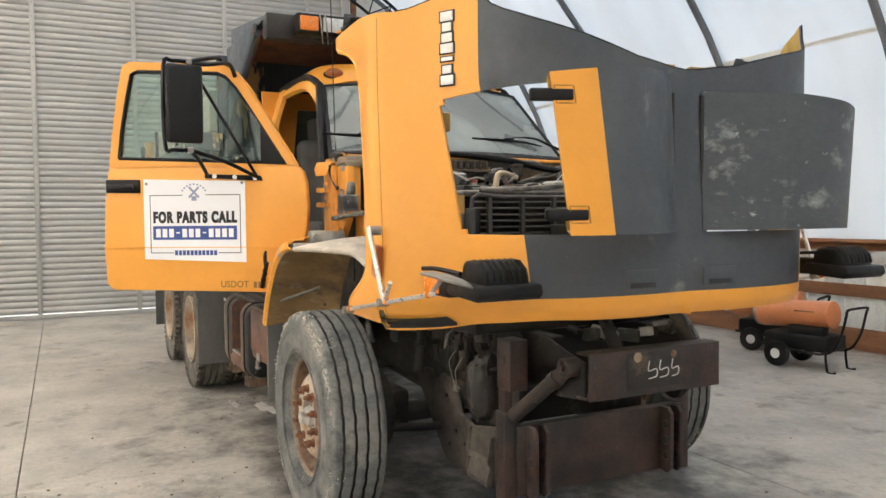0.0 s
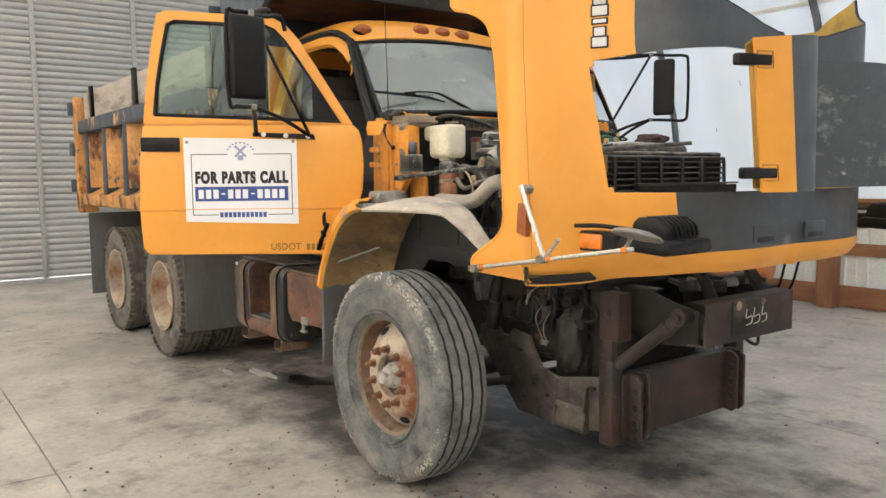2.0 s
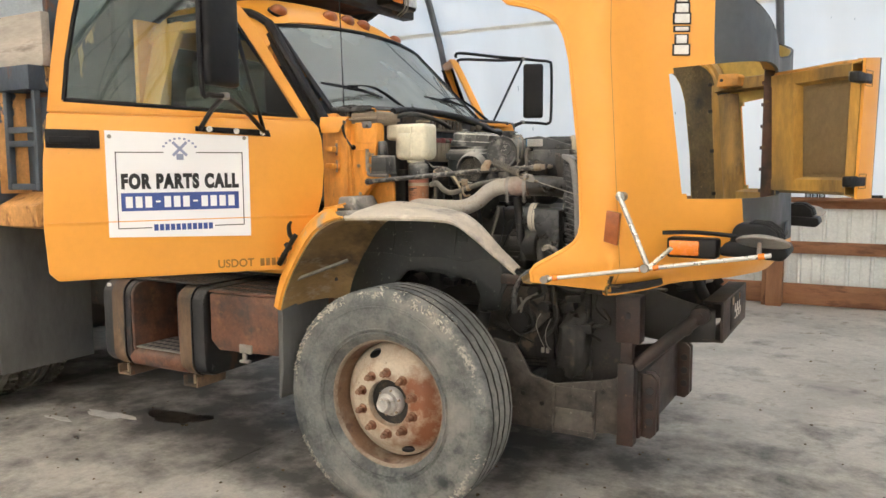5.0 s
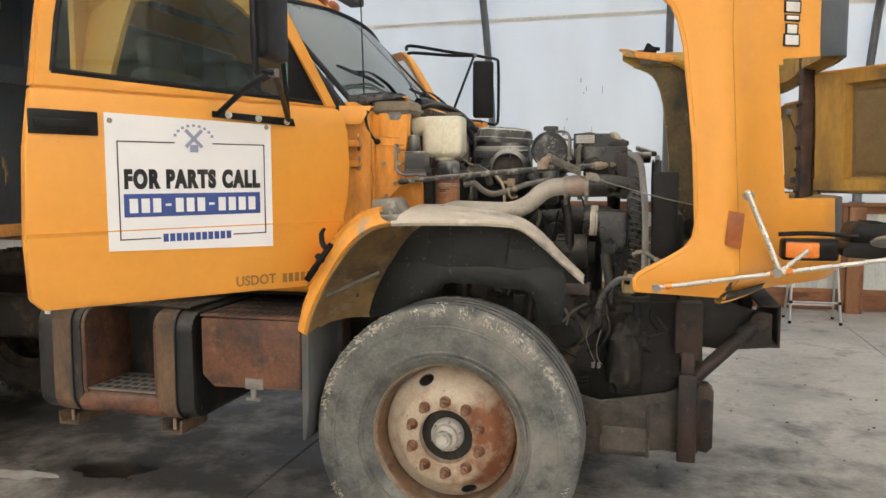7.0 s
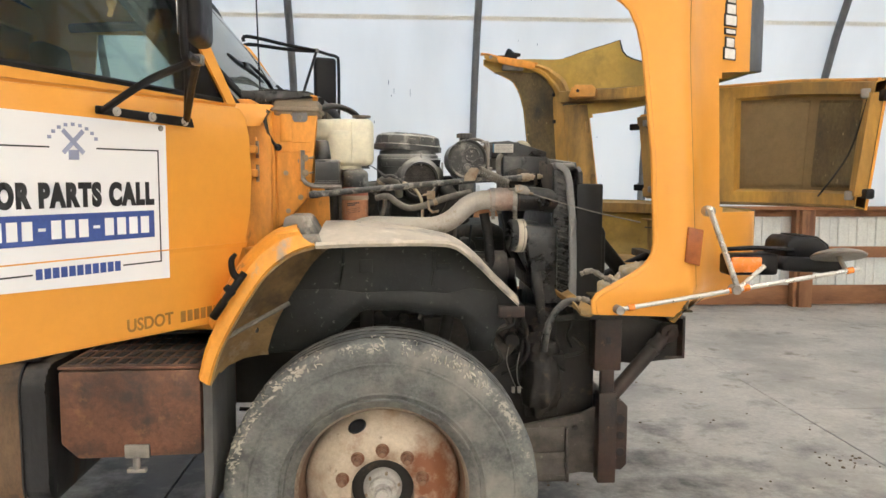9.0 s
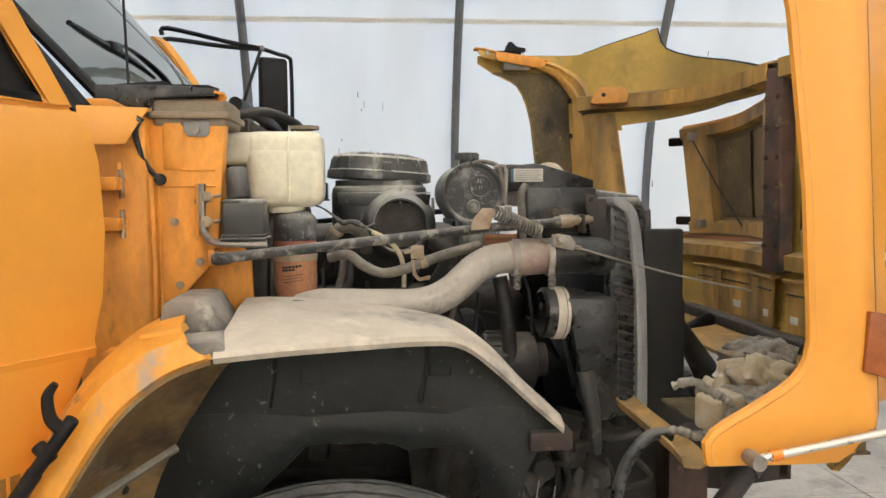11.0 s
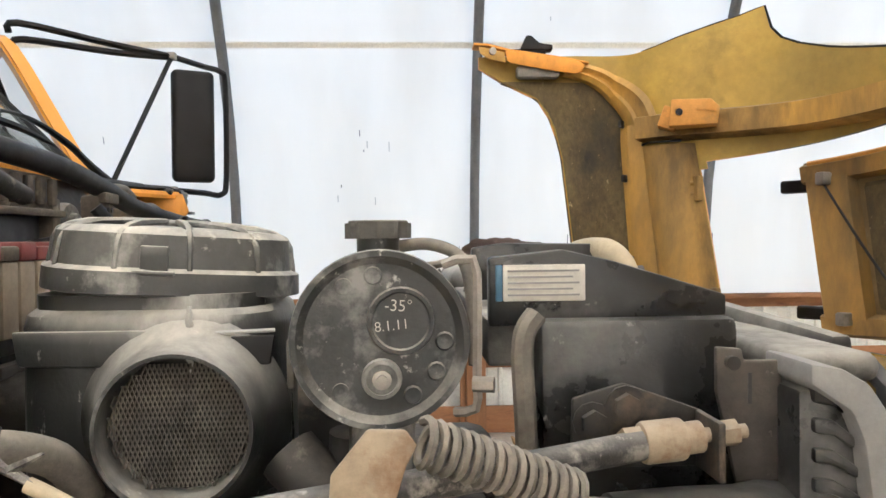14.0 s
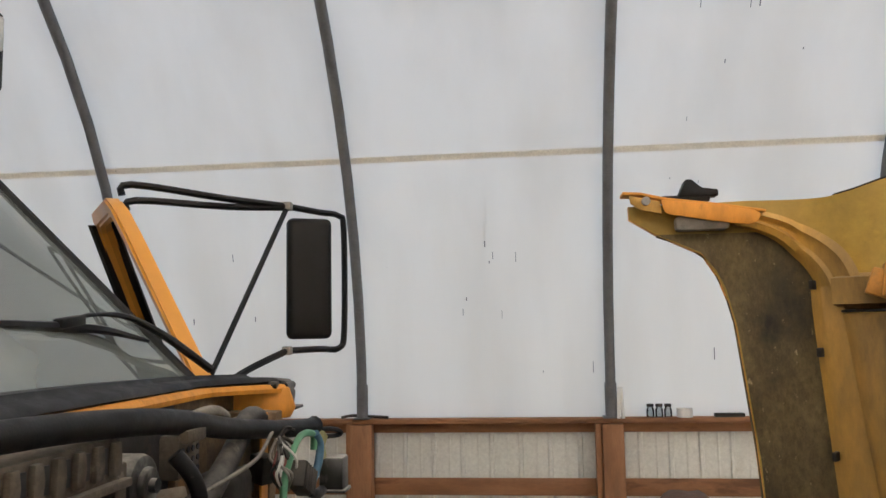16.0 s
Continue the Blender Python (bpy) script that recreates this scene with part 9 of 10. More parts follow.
    for y in (-0.483, -0.311, -0.139, 0.033, 0.205, 0.377):
        part("grille_post", span((0.775, y - 0.010, 1.365), (0.803, y + 0.010, 1.588), 0.003), GRILLE, rad)
    # shroud with sticker
    bm = prism([(0.43, 1.705), (0.50, 1.712), (0.55, 1.70), (0.655, 1.668), (0.655, 1.648), (0.43, 1.64)], "y", -0.524, -0.505, 0.003)
    sh = part("fan_shroud", bm, SCUFFPL, e, "dusty black sloping fan shroud")
    part("shroud_tray", prism([(0.43, 1.645), (0.56, 1.650), (0.675, 1.635), (0.675, 1.60), (0.43, 1.60)], "y", -0.503, 0.08, 0.004), DUSTTRAY, sh, "pale dusty top of the shroud")
    part("rear_plate", prism([(0.432, 1.712), (0.47, 1.718), (0.58, 1.716), (0.600, 1.700), (0.600, 1.652), (0.432, 1.648)], "y", -0.305, -0.29, 0.003), SCUFFPL, sh, "upright black shroud plate")
    part("rolled_edge", tube([(0.56, -0.30, 1.655), (0.60, -0.31, 1.672), (0.640, -0.315, 1.675)], 0.014, seg=10), HOSE, sh)
    part("shroud_hump", prism([(0.455, 1.60), (0.465, 1.672), (0.60, 1.676), (0.655, 1.655), (0.665, 1.60)], "y", 0.082, 0.44, 0.014), DUSTTRAY, sh, "dusty far end of the shroud")
    part("hump_lip", tube([(0.462, 0.085, 1.660), (0.47, 0.078, 1.650), (0.56, 0.078, 1.652), (0.63, 0.08, 1.652)], 0.008, seg=8), BLACK, sh)
    part("seal_strip", prism([(-0.012, -0.010), (0.014, -0.010), (0.010, 0.012), (-0.010, 0.012)], "y", -0.52, 0.42, 0.004), DUSTTRAY, sh, "loose grey rubber seal strip")
    bpy.data.objects["seal_strip"].matrix_local = pose(0.725, 0, 1.646, 3.5, 0, 5)
    part("loose_cable", tube([(0.44, -0.20, 1.66), (0.48, -0.18, 1.70), (0.54, -0.20, 1.712), (0.60, -0.24, 1.690), (0.64, -0.30, 1.66)], 0.005, seg=8), DUSTHOSE, sh)
    part("loose_cable", tube([(0.43, -0.24, 1.70), (0.38, -0.27, 1.69), (0.34, -0.30, 1.70), (0.28, -0.34, 1.68)], 0.005, seg=8), DUSTHOSE, sh)
    st = part("sticker", span((0.443, -0.527, 1.664), (0.520, -0.521, 1.698), 0.001), STICKER, sh, "pale instruction sticker with unreadable lines")
    part("sticker_band", span((0.436, -0.5265, 1.664), (0.4425, -0.521, 1.698), 0.001), BLUEW, sh)
    for k in range(5):
        part("text_bar", span((0.447, -0.5285, 1.669 + 0.0056 * k), (0.514 - 0.006 * (k % 2), -0.5268, 1.6708 + 0.0056 * k)), RADIATOR, st)
    bm = span((0.475, -0.54, 1.45), (0.66, -0.45, 1.648), 0.008)
    part("shroud_box", bm, SCUFFPL, e, "black box beside the radiator")
    part("torn_hose", tube([(0.691, -0.98, 1.126), (0.655, -0.98, 1.131), (0.625, -0.98, 1.112), (0.596, -0.98, 1.072), (0.578, -0.98, 1.02), (0.572, -0.96, 0.95)], 0.013, seg=12), SCUFFPL, e, "grey hose hanging over the toe")
    part("hook_bar", tube([(0.468, -0.56, 1.655), (0.455, -0.565, 1.63), (0.458, -0.56, 1.55), (0.462, -0.55, 1.42)], 0.010, seg=8), DUSTHOSE, e)
    sd = part("shield", prism([(0.612, 1.592), (0.612, 1.630), (0.634, 1.628), (0.636, 1.618), (0.668, 1.618), (0.672, 1.50), (0.632, 1.50)], "y", -0.605, -0.598, 0.002), PLOUGHDUST, e, "dusty slotted shield plate")
    part("shield_slot", span((0.6385, -0.6062, 1.582), (0.6415, -0.604, 1.608)), INK, sd)
    part("shield_bolt", rod((0.624, -0.606, 1.617), (0.624, -0.612, 1.617), 0.006, seg=12), CHASSIS, sd)
    # stabiliser bracket, rod with socket and spring
    bm = prism([(0.485, 1.535), (0.487, 1.592), (0.529, 1.604), (0.592, 1.581), (0.592, 1.535)], "y", -0.62, -0.614, 0.002)
    span((0.588, -0.668, 1.535), (0.594, -0.614, 1.581), 0.002, bm=bm)
    for x, z in ((0.503, 1.573), (0.530, 1.586)):
        hexbolt((x, -0.62, z), (0, -1, 0), 0.011, 0.012, bm)
    br = part("rod_bracket", bm, CHASSIS, e, "dusty bolted rod bracket")
    bm = rod((0.532, -0.655, 1.564), (0.566, -0.652, 1.566), 0.0165, seg=20, bev=0.003)
    rod((0.518, -0.657, 1.563), (0.534, -0.655, 1.564), 0.0135, seg=6, bm=bm)
    rod((0.566, -0.652, 1.566), (0.580, -0.650, 1.567), 0.0125, seg=16, bm=bm)
    part("socket", bm, TANRUST, br, "tan rusty end socket")
    part("lock_nut", rod((0.596, -0.648, 1.568), (0.610, -0.647, 1.569), 0.0105, seg=6), TANRUST, br)
    part("stud", rod((0.575, -0.650, 1.567), (0.618, -0.646, 1.5695), 0.006, seg=10), TANRUST, br)
    part("tie_rod", tube([(-0.245, -0.855, 1.502), (0.05, -0.79, 1.528), (0.34, -0.72, 1.553), (0.45, -0.685, 1.558), (0.54, -0.656, 1.564)], 0.0115, seg=12), FLAKED, e, "long flaking black tie rod")
    bm = prism([(0.302, 1.549), (0.345, 1.552), (0.352, 1.575), (0.360, 1.590), (0.352, 1.600), (0.328, 1.601), (0.304, 1.572)], "y", -0.745, -0.741, 0.002)
    part("spring_tab", bm, TANRUST, e, "bent pale spring tab")
    pts = []
    a, b = Vector((0.362, -0.735, 1.590)), Vector((0.474, -0.700, 1.540))
    ax2 = (b - a).normalized()
    s1 = ax2.orthogonal().normalized()
    s2 = ax2.cross(s1)
    for k in range(15 * 12 + 1):
        t = k / (15 * 12)
        ang = 2 * math.pi * k / 12
        pts.append(a.lerp(b, t) + 0.0150 * (math.cos(ang) * s1 + math.sin(ang) * s2))
    part("coil_spring", tube(pts, 0.0033, seg=6, sub=1), DUSTHOSE, e, "dusty coil spring")
    part("spring_hook", tube([b, (0.478, -0.70, 1.522), (0.492, -0.695, 1.515), (0.515, -0.69, 1.517)], 0.0033, seg=6), DUSTHOSE, e)
    bm = prism([(0.500, 1.508), (0.552, 1.495), (0.558, 1.515), (0.545, 1.532), (0.515, 1.538), (0.500, 1.530)], "y", -0.715, -0.703, 0.003)
    cl = part("cable_clamp", bm, STEEL, e, "dusty bolted cable clamp")
    bm = rod((0.520, -0.712, 1.526), (0.520, -0.728, 1.526), 0.0095, seg=18, bev=0.002)
    part("clamp_bolt", bm, STEEL, cl, "round bolt head")
    part("clamp_ring", lathe([(0.010, 0), (0.013, 0.001), (0.013, 0.004), (0.010, 0.005)], (0.520, -0.714, 1.524), (0, -1, 0), 20), TANRUST, cl)
    part("cable_sleeve", rod((0.548, -0.707, 1.507), (0.572, -0.707, 1.501), 0.0055, seg=6), TANPLASTIC, cl)
    part("cable", tube([(0.56, -0.705, 1.504), (0.66, -0.715, 1.474), (0.80, -0.725, 1.435), (0.98, -0.74, 1.395)], 0.0026, seg=6), STEEL, e, "thin steel hood cable")
    part("cable_pin", tube([(0.498, -0.717, 1.534), (0.512, -0.720, 1.532), (0.520, -0.722, 1.515), (0.506, -0.717, 1.508)], 0.0022, seg=6), TANRUST, cl)
    # charge-air pipe with its coupling
    pipe = part("charge_air_pipe", tube([(-0.10, -0.70, 1.375), (-0.04, -0.715, 1.382), (0.08, -0.72, 1.378), (0.19, -0.71, 1.378), (0.26, -0.70, 1.405), (0.32, -0.685, 1.455), (0.37, -0.675, 1.476), (0.42, -0.67, 1.478)], [0.028, 0.036, 0.037, 0.037, 0.037, 0.037, 0.037, 0.037], seg=24, sub=6), PIPE, e, "dusty bent aluminium charge-air pipe")
    part("coupling", tube([(0.405, -0.67, 1.478), (0.43, -0.668, 1.480), (0.45, -0.665, 1.480), (0.50, -0.66, 1.480), (0.515, -0.66, 1.480)], [0.041, 0.043, 0.0455, 0.043, 0.041], seg=24, sub=4), COUPLING, e, "brown silicone hose coupling")
    for x in (0.418, 0.502):
        bm = lathe([(0.0435, -0.008), (0.0455, -0.008), (0.0455, 0.008), (0.0435, 0.008)], (x, -0.667, 1.479), (1, 0, 0), 32)
        z0 = 1.432
        rod((x, -0.70, z0 + 0.03), (x, -0.702, z0 - 0.028), 0.006, seg=8, bm=bm)
        for k in range(6):
            lathe([(0.007, -0.002), (0.011, 0), (0.007, 0.002)], (x, -0.702, z0 - 0.022 + 0.006 * k), (0, 0, 1), 12, bm)
        box((x, -0.698, z0 + 0.018), (0.016, 0.012, 0.02), 0.003, bm=bm)
        part("spring_clamp", bm, STEEL, e, "steel spring hose clamp")
    part("red_edge", lathe([(0.0425, -0.004), (0.0455, -0.003), (0.0455, 0.003), (0.0425, 0.004)], (0.519, -0.66, 1.480), (1, 0, 0), 32), REDRUST, e, "red inner edge of the coupling")
    part("intake_tube", tube([(0.51, -0.66, 1.480), (0.57, -0.655, 1.482), (0.62, -0.64, 1.478), (0.66, -0.60, 1.470)], 0.046, seg=24), SCUFFPL, e, "black plastic radiator inlet tube")
    # lower duct with its torn silver hose
    bm = prism([(0.535, 1.385), (0.672, 1.378), (0.676, 1.08), (0.62, 1.07), (0.585, 1.12), (0.56, 1.25)], "y", -0.70, -0.56, 0.02)
    du = part("intake_duct", bm, SCUFFPL, e, "scuffed black air intake duct")
    bm = lathe([(0.050, -0.03), (0.058, -0.02), (0.062, 0.0), (0.062, 0.035), (0.066, 0.04), (0.062, 0.048), (0.062, 0.085), (0.052, 0.09), (0.0, 0.06)], (0.575, -0.635, 1.335), (-1, -0.10, 0.05), 30)
    part("duct_collar", bm, SCUFFPL, du, "round duct collar")
    part("collar_band", lathe([(0.063, 0.030), (0.066, 0.033), (0.065, 0.045), (0.066, 0.058), (0.063, 0.062)], (0.575, -0.635, 1.335), (-1, -0.10, 0.05), 30), FENDER, du, "pale band")
    part("drop_hose", tube([(0.585, -0.70, 1.20), (0.60, -0.715, 1.10), (0.61, -0.71, 1.0)], [0.022, 0.020, 0.012], seg=10), HOSE, e)
    # washer bottle and its bracket
    bm = bmesh.new()
    span((-0.215, -0.636, 1.606), (-0.035, -0.50, 1.75), 0.030, bm=bm, seg=5)
    span((-0.215, -0.628, 1.62), (-0.036, -0.502, 1.785), 0.022, bm=bm, seg=4)
    span((-0.272, -0.626, 1.705), (-0.12, -0.505, 1.783), 0.020, bm=bm, seg=4)
    bm.transform(Matrix.Translation((-0.004, -0.035, 0)))
    wb = part("washer_bottle", bm, WHITEPL, e, "yellowed white plastic washer fluid bottle")
    part("mould_seam", tube([(-0.118, -0.6725, 1.62), (-0.118, -0.6725, 1.735), (-0.118, -0.665, 1.77)], 0.0035, seg=6, sub=2), WHITEPL, wb)
    part("foot", rod((-0.13, -0.605, 1.592), (-0.13, -0.605, 1.612), 0.045, seg=24, bev=0.006), WHITEPL, wb)
    bm = rod((-0.085, -0.605, 1.782), (-0.085, -0.605, 1.792), 0.020, seg=20)
    rod((-0.085, -0.605, 1.792), (-0.085, -0.605, 1.800), 0.036, seg=24, bm=bm)
    part("cap", bm, TANPLASTIC, wb, "dusty flat cap")
    bm = prism([(-0.240, 1.620), (-0.158, 1.618), (-0.154, 1.542), (-0.244, 1.542)], "y", -0.84, -0.75, 0.004)
    rb = part("relay_box", bm, PLASTIC, e, "dusty black relay box")
    part("box_rim", span((-0.247, -0.843, 1.538), (-0.151, -0.747, 1.544), 0.002), PLASTIC, rb)
    part("box_rim", span((-0.245, -0.842, 1.548), (-0.153, -0.748, 1.551), 0.001), PLASTIC, rb)
    part("box_lid", prism([(-0.243, 1.618), (-0.156, 1.616), (-0.160, 1.626), (-0.238, 1.627)], "y", -0.842, -0.748, 0.003), DUSTTOP, rb)
    bm = rod((-0.215, -0.775, 1.625), (-0.222, -0.765, 1.695), 0.027, 0.023, seg=22, bev=0.006)
    part("pressure_sender", bm, PLASTIC, e, "dusty black round sender")
    part("relay_bracket", tube([(-0.290, -0.80, 1.660), (-0.291, -0.80, 1.575), (-0.284, -0.80, 1.550), (-0.266, -0.825, 1.537), (-0.230, -0.83, 1.531), (-0.150, -0.83, 1.530)], 0.0085, seg=8, sub=4), STEEL, e, "bent grey bracket strip")
    part("bracket_back", span((-0.302, -0.808, 1.548), (-0.296, -0.786, 1.662), 0.003), COWLPAINT, e)
    for z in (1.632, 1.578):
        bm = hexbolt((-0.281, -0.802, z), (0.3, -1, 0), 0.0085, 0.012)
        rod((-0.265, -0.802, z), (-0.250, -0.805, z + 0.003), 0.004, seg=8, bm=bm)
        part("bracket_bolt", bm, TANRUST, e)
    part("bracket_plate", span((-0.272, -0.842, 1.485), (-0.258, -0.786, 1.52), 0.004), COWLPAINT, e)
    bm = prism([(-0.262, 1.492), (-0.252, 1.487), (-0.228, 1.490), (-0.205, 1.498), (-0.222, 1.514), (-0.252, 1.516), (-0.262, 1.510)], "y", -0.868, -0.842, 0.004)
    rod((-0.245, -0.875, 1.501), (-0.245, -0.835, 1.501), 0.008, seg=6, bm=bm)
    part("rod_clevis", bm, FLAKED, e, "flaked clevis of the tie rod")
    # fuel filter
    bm = lathe([(0.0, 0.012), (0.032, 0.010), (0.046, 0.0), (0.0515, -0.008), (0.0515, -0.058), (0.0505, -0.060)], (-0.112, -0.61, 1.585), (0, 0, 1), 32)
    ff = part("fuel_filter", bm, TANKFACE, e, "black and orange spin-on fuel filter")
    part("red_band", lathe([(0.0505, -0.059), (0.0510, -0.061), (0.0510, -0.092), (0.0505, -0.093)], (-0.112, -0.61, 1.585), (0, 0, 1), 32), REDBAND, ff, "faded red band")
    part("crimp_ring", lathe([(0.0505, -0.092), (0.0535, -0.094), (0.0535, -0.106), (0.0510, -0.109)], (-0.112, -0.61, 1.585), (0, 0, 1), 32), TANRUST, ff)
    can = part("can", lathe([(0.0505, -0.107), (0.0515, -0.110), (0.0515, -0.178), (0.047, -0.196), (0.036, -0.203), (0.0, -0.205)], (-0.112, -0.61, 1.585), (0, 0, 1), 32), FILTER, ff, "faded orange filter can")
    rnd = random.Random(6)
    for k, (z, n_) in enumerate(((1.462, 6), (1.455, 4), (1.440, 9), (1.433, 8), (1.426, 9))):
        for j in range(n_):
            a = radians(-118 + (9 if k < 2 else 6.2) * j)
            b_ = box((0, 0, 0), (0.0065 if k < 2 else 0.004, 0.0012, 0.0055 if k < 2 else 0.002), 0.0)
            b_.transform(Matrix.Translation((-0.112 + 0.0517 * math.cos(a), -0.61 + 0.0517 * math.sin(a), z + 0.0008 * j)) @ Matrix.Rotation(a + math.pi / 2, 4, "Z"))
            part("print_bar", b_, INK, can)
    part("foot_plate", span((-0.165, -0.655, 1.343), (-0.065, -0.56, 1.352), 0.003), DUSTHOSE, ff, "dusty filter foot plate")
    part("foot_block", span((-0.150, -0.64, 1.28), (-0.080, -0.57, 1.343), 0.006), DUSTHOSE, ff)
    part("drain", rod((-0.112, -0.61, 1.385), (-0.112, -0.61, 1.350), 0.018, seg=14), CHASSIS, ff)
    part("filter_bracket", tube([(-0.165, -0.60, 1.62), (-0.168, -0.60, 1.50), (-0.168, -0.60, 1.36)], 0.008, seg=6), STEEL, ff)
    part("dark_column", span((-0.225, -0.63, 1.32), (-0.178, -0.53, 1.56), 0.008), CHASSIS, e)
    # hoses
    hoses = (
        ([(-0.03, -0.63, 1.482), (0.0, -0.64, 1.490), (0.022, -0.65, 1.488), (0.053, -0.66, 1.465), (0.097, -0.665, 1.446), (0.153, -0.66, 1.455), (0.194, -0.66, 1.469), (0.255, -0.645, 1.488), (0.34, -0.60, 1.505)], 0.0125, DUSTHOSE),
        ([(0.074, -0.66, 1.545), (0.095, -0.662, 1.535), (0.118, -0.662, 1.520), (0.138, -0.66, 1.494), (0.148, -0.655, 1.462), (0.150, -0.65, 1.41)], 0.0062, CREAMHOSE),
        ([(-0.035, -0.58, 1.500), (-0.012, -0.60, 1.545), (0.018, -0.60, 1.556), (0.05, -0.56, 1.535), (0.06, -0.52, 1.49)], 0.016, DUSTHOSE),
        ([(0.005, -0.64, 1.478), (-0.002, -0.63, 1.43), (-0.03, -0.62, 1.37)], 0.0095, DUSTHOSE),
        ([(0.022, -0.645, 1.478), (0.018, -0.635, 1.42), (-0.005, -0.62, 1.36)], 0.0095, HOSE),
        ([(0.24, -0.50, 1.52), (0.28, -0.52, 1.47), (0.25, -0.50, 1.40), (0.20, -0.46, 1.33)], 0.030, HOSE),
        ([(0.30, -0.50, 1.54), (0.30, -0.49, 1.45), (0.33, -0.48, 1.38)], 0.022, HOSE),
        ([(0.40, -0.55, 1.42), (0.42, -0.56, 1.30), (0.43, -0.55, 1.12)], 0.020, HOSE),
        ([(-0.30, -0.62, 1.80), (-0.20, -0.56, 1.84), (-0.12, -0.45, 1.82), (-0.10, -0.30, 1.78)], 0.012, HOSE),
        ([(-0.24, -0.64, 1.850), (-0.262, -0.50, 1.866), (-0.262, -0.30, 1.870), (-0.250, -0.08, 1.866), (-0.240, 0.12, 1.853), (-0.242, 0.30, 1.831), (-0.235, 0.48, 1.798), (-0.205, 0.66, 1.774), (-0.178, 0.77, 1.763), (-0.170, 0.80, 1.763)], [0.016, 0.017, 0.018, 0.019, 0.020, 0.020, 0.0195, 0.019, 0.019, 0.022], BLACK),
        ([(0.560, -0.20, 1.690), (0.575, -0.26, 1.706), (0.595, -0.31, 1.708), (0.610, -0.335, 1.690), (0.615, -0.345, 1.65), (0.617, -0.35, 1.58)], 0.0145, CREAMHOSE),
        ([(-0.28, 0.78, 1.775), (-0.27, 0.70, 1.796), (-0.262, 0.63, 1.798), (-0.250, 0.56, 1.772), (-0.235, 0.44, 1.732), (-0.225, 0.35, 1.706), (-0.235, 0.28, 1.690)], [0.018, 0.020, 0.021, 0.021, 0.021, 0.022, 0.020], HOSE),
        ([(-0.27, 0.03, 1.715), (-0.22, 0.10, 1.728), (-0.205, 0.20, 1.712), (-0.21, 0.30, 1.700)], 0.010, BLACK),
        ([(-0.23, 0.24, 1.79), (-0.205, 0.255, 1.75), (-0.20, 0.27, 1.70), (-0.21, 0.28, 1.62)], 0.013, BLACK),
        ([(-0.22, 0.32, 1.715), (-0.19, 0.40, 1.735), (-0.19, 0.50, 1.745), (-0.20, 0.60, 1.775)], 0.004, DUSTHOSE),
    )
    for pts, r, mt in hoses:
        part("hose", tube(pts, r, seg=12), mt, e, "dusty rubber hose")
    part("harness", tube([(-0.07, -0.64, 1.612), (-0.042, -0.655, 1.603), (-0.015, -0.66, 1.584), (0.006, -0.66, 1.567), (0.022, -0.66, 1.570), (0.040, -0.66, 1.566), (0.058, -0.66, 1.556), (0.077, -0.66, 1.545)], [0.002, 0.002, 0.003, 0.007, 0.0055, 0.008, 0.0035, 0.002], seg=8), FLAKED, e, "taped wiring harness with frayed ends")
    for q, d_ in (((0.045, -0.66, 1.566), (0.010, 0, 0.022)), ((0.060, -0.66, 1.556), (0.026, 0, 0.012)), ((0.066, -0.66, 1.552), (0.020, -0.004, -0.010))):
        part("frayed_wire", tube([q, tuple(a + 0.6 * b for a, b in zip(q, d_)), tuple(a + b for a, b in zip(q, d_))], [0.004, 0.003, 0.001], seg=5), FLAKED, e)
    part("hose_band", lathe([(0.0165, -0.006), (0.0185, -0.005), (0.0185, 0.005), (0.0165, 0.006)], (-0.012, -0.60, 1.545), (0.5, -0.2, 0.8), 20), TANRUST, e)
    bm = span((0.166, -0.676, 1.480), (0.198, -0.668, 1.512), 0.002)
    rod((0.180, -0.684, 1.497), (0.180, -0.668, 1.497), 0.0095, seg=12, bm=bm, bev=0.002)
    rod((0.180, -0.690, 1.497), (0.180, -0.680, 1.497), 0.006, seg=6, bm=bm)
    rod((0.150, -0.672, 1.496), (0.168, -0.672, 1.498), 0.005, seg=8, bm=bm)
    lathe([(0.0130, -0.008), (0.0150, -0.008), (0.0150, 0.008), (0.0130, 0.008)], (0.197, -0.66, 1.470), (1, 0.1, 0.33), 20, bm)
    prism([(0.166, 1.478), (0.170, 1.44), (0.185, 1.425), (0.212, 1.430), (0.212, 1.440), (0.188, 1.434), (0.178, 1.445), (0.174, 1.478)], "y", -0.676, -0.668, 0.001, bm=bm)
    part("hose_clip", bm, TANRUST, e, "dusty bolted hose clip")
    # intake piping on the far half
    bm = span((0.42, 0.02, 1.60), (0.58, 0.34, 1.68), 0.03, seg=3)
    part("intake_box", bm, PLASTIC, e)
    bm = lathe([(0.03, -0.09), (0.045, -0.08), (0.06, -0.02), (0.062, 0.05), (0.05, 0.10), (0, 0.10)], (0.36, 0.02, 1.60), (0.2, 1, 0), 24)
    part("intake_drum", bm, PLASTIC, e)
    bm = lathe([p for k in range(9) for p in ((0.014, 0.009 * k - 0.0045), (0.019, 0.009 * k))], (0.355, 0.36, 1.662), (1, 0, -0.25), 18)
    part("bellows", bm, HOSE, e)
    # bay clutter by the firewall on the far side
    bm = span((-0.33, -0.42, 1.776), (-0.245, 0.105, 1.838), 0.008)
    span((-0.30, 0.095, 1.56), (-0.243, 0.125, 1.800), 0.004, bm=bm)
    span((-0.30, -0.42, 1.56), (-0.245, -0.39, 1.78), 0.004, bm=bm)
    span((-0.248, -0.42, 1.768), (-0.232, 0.12, 1.780), 0.003, bm=bm)
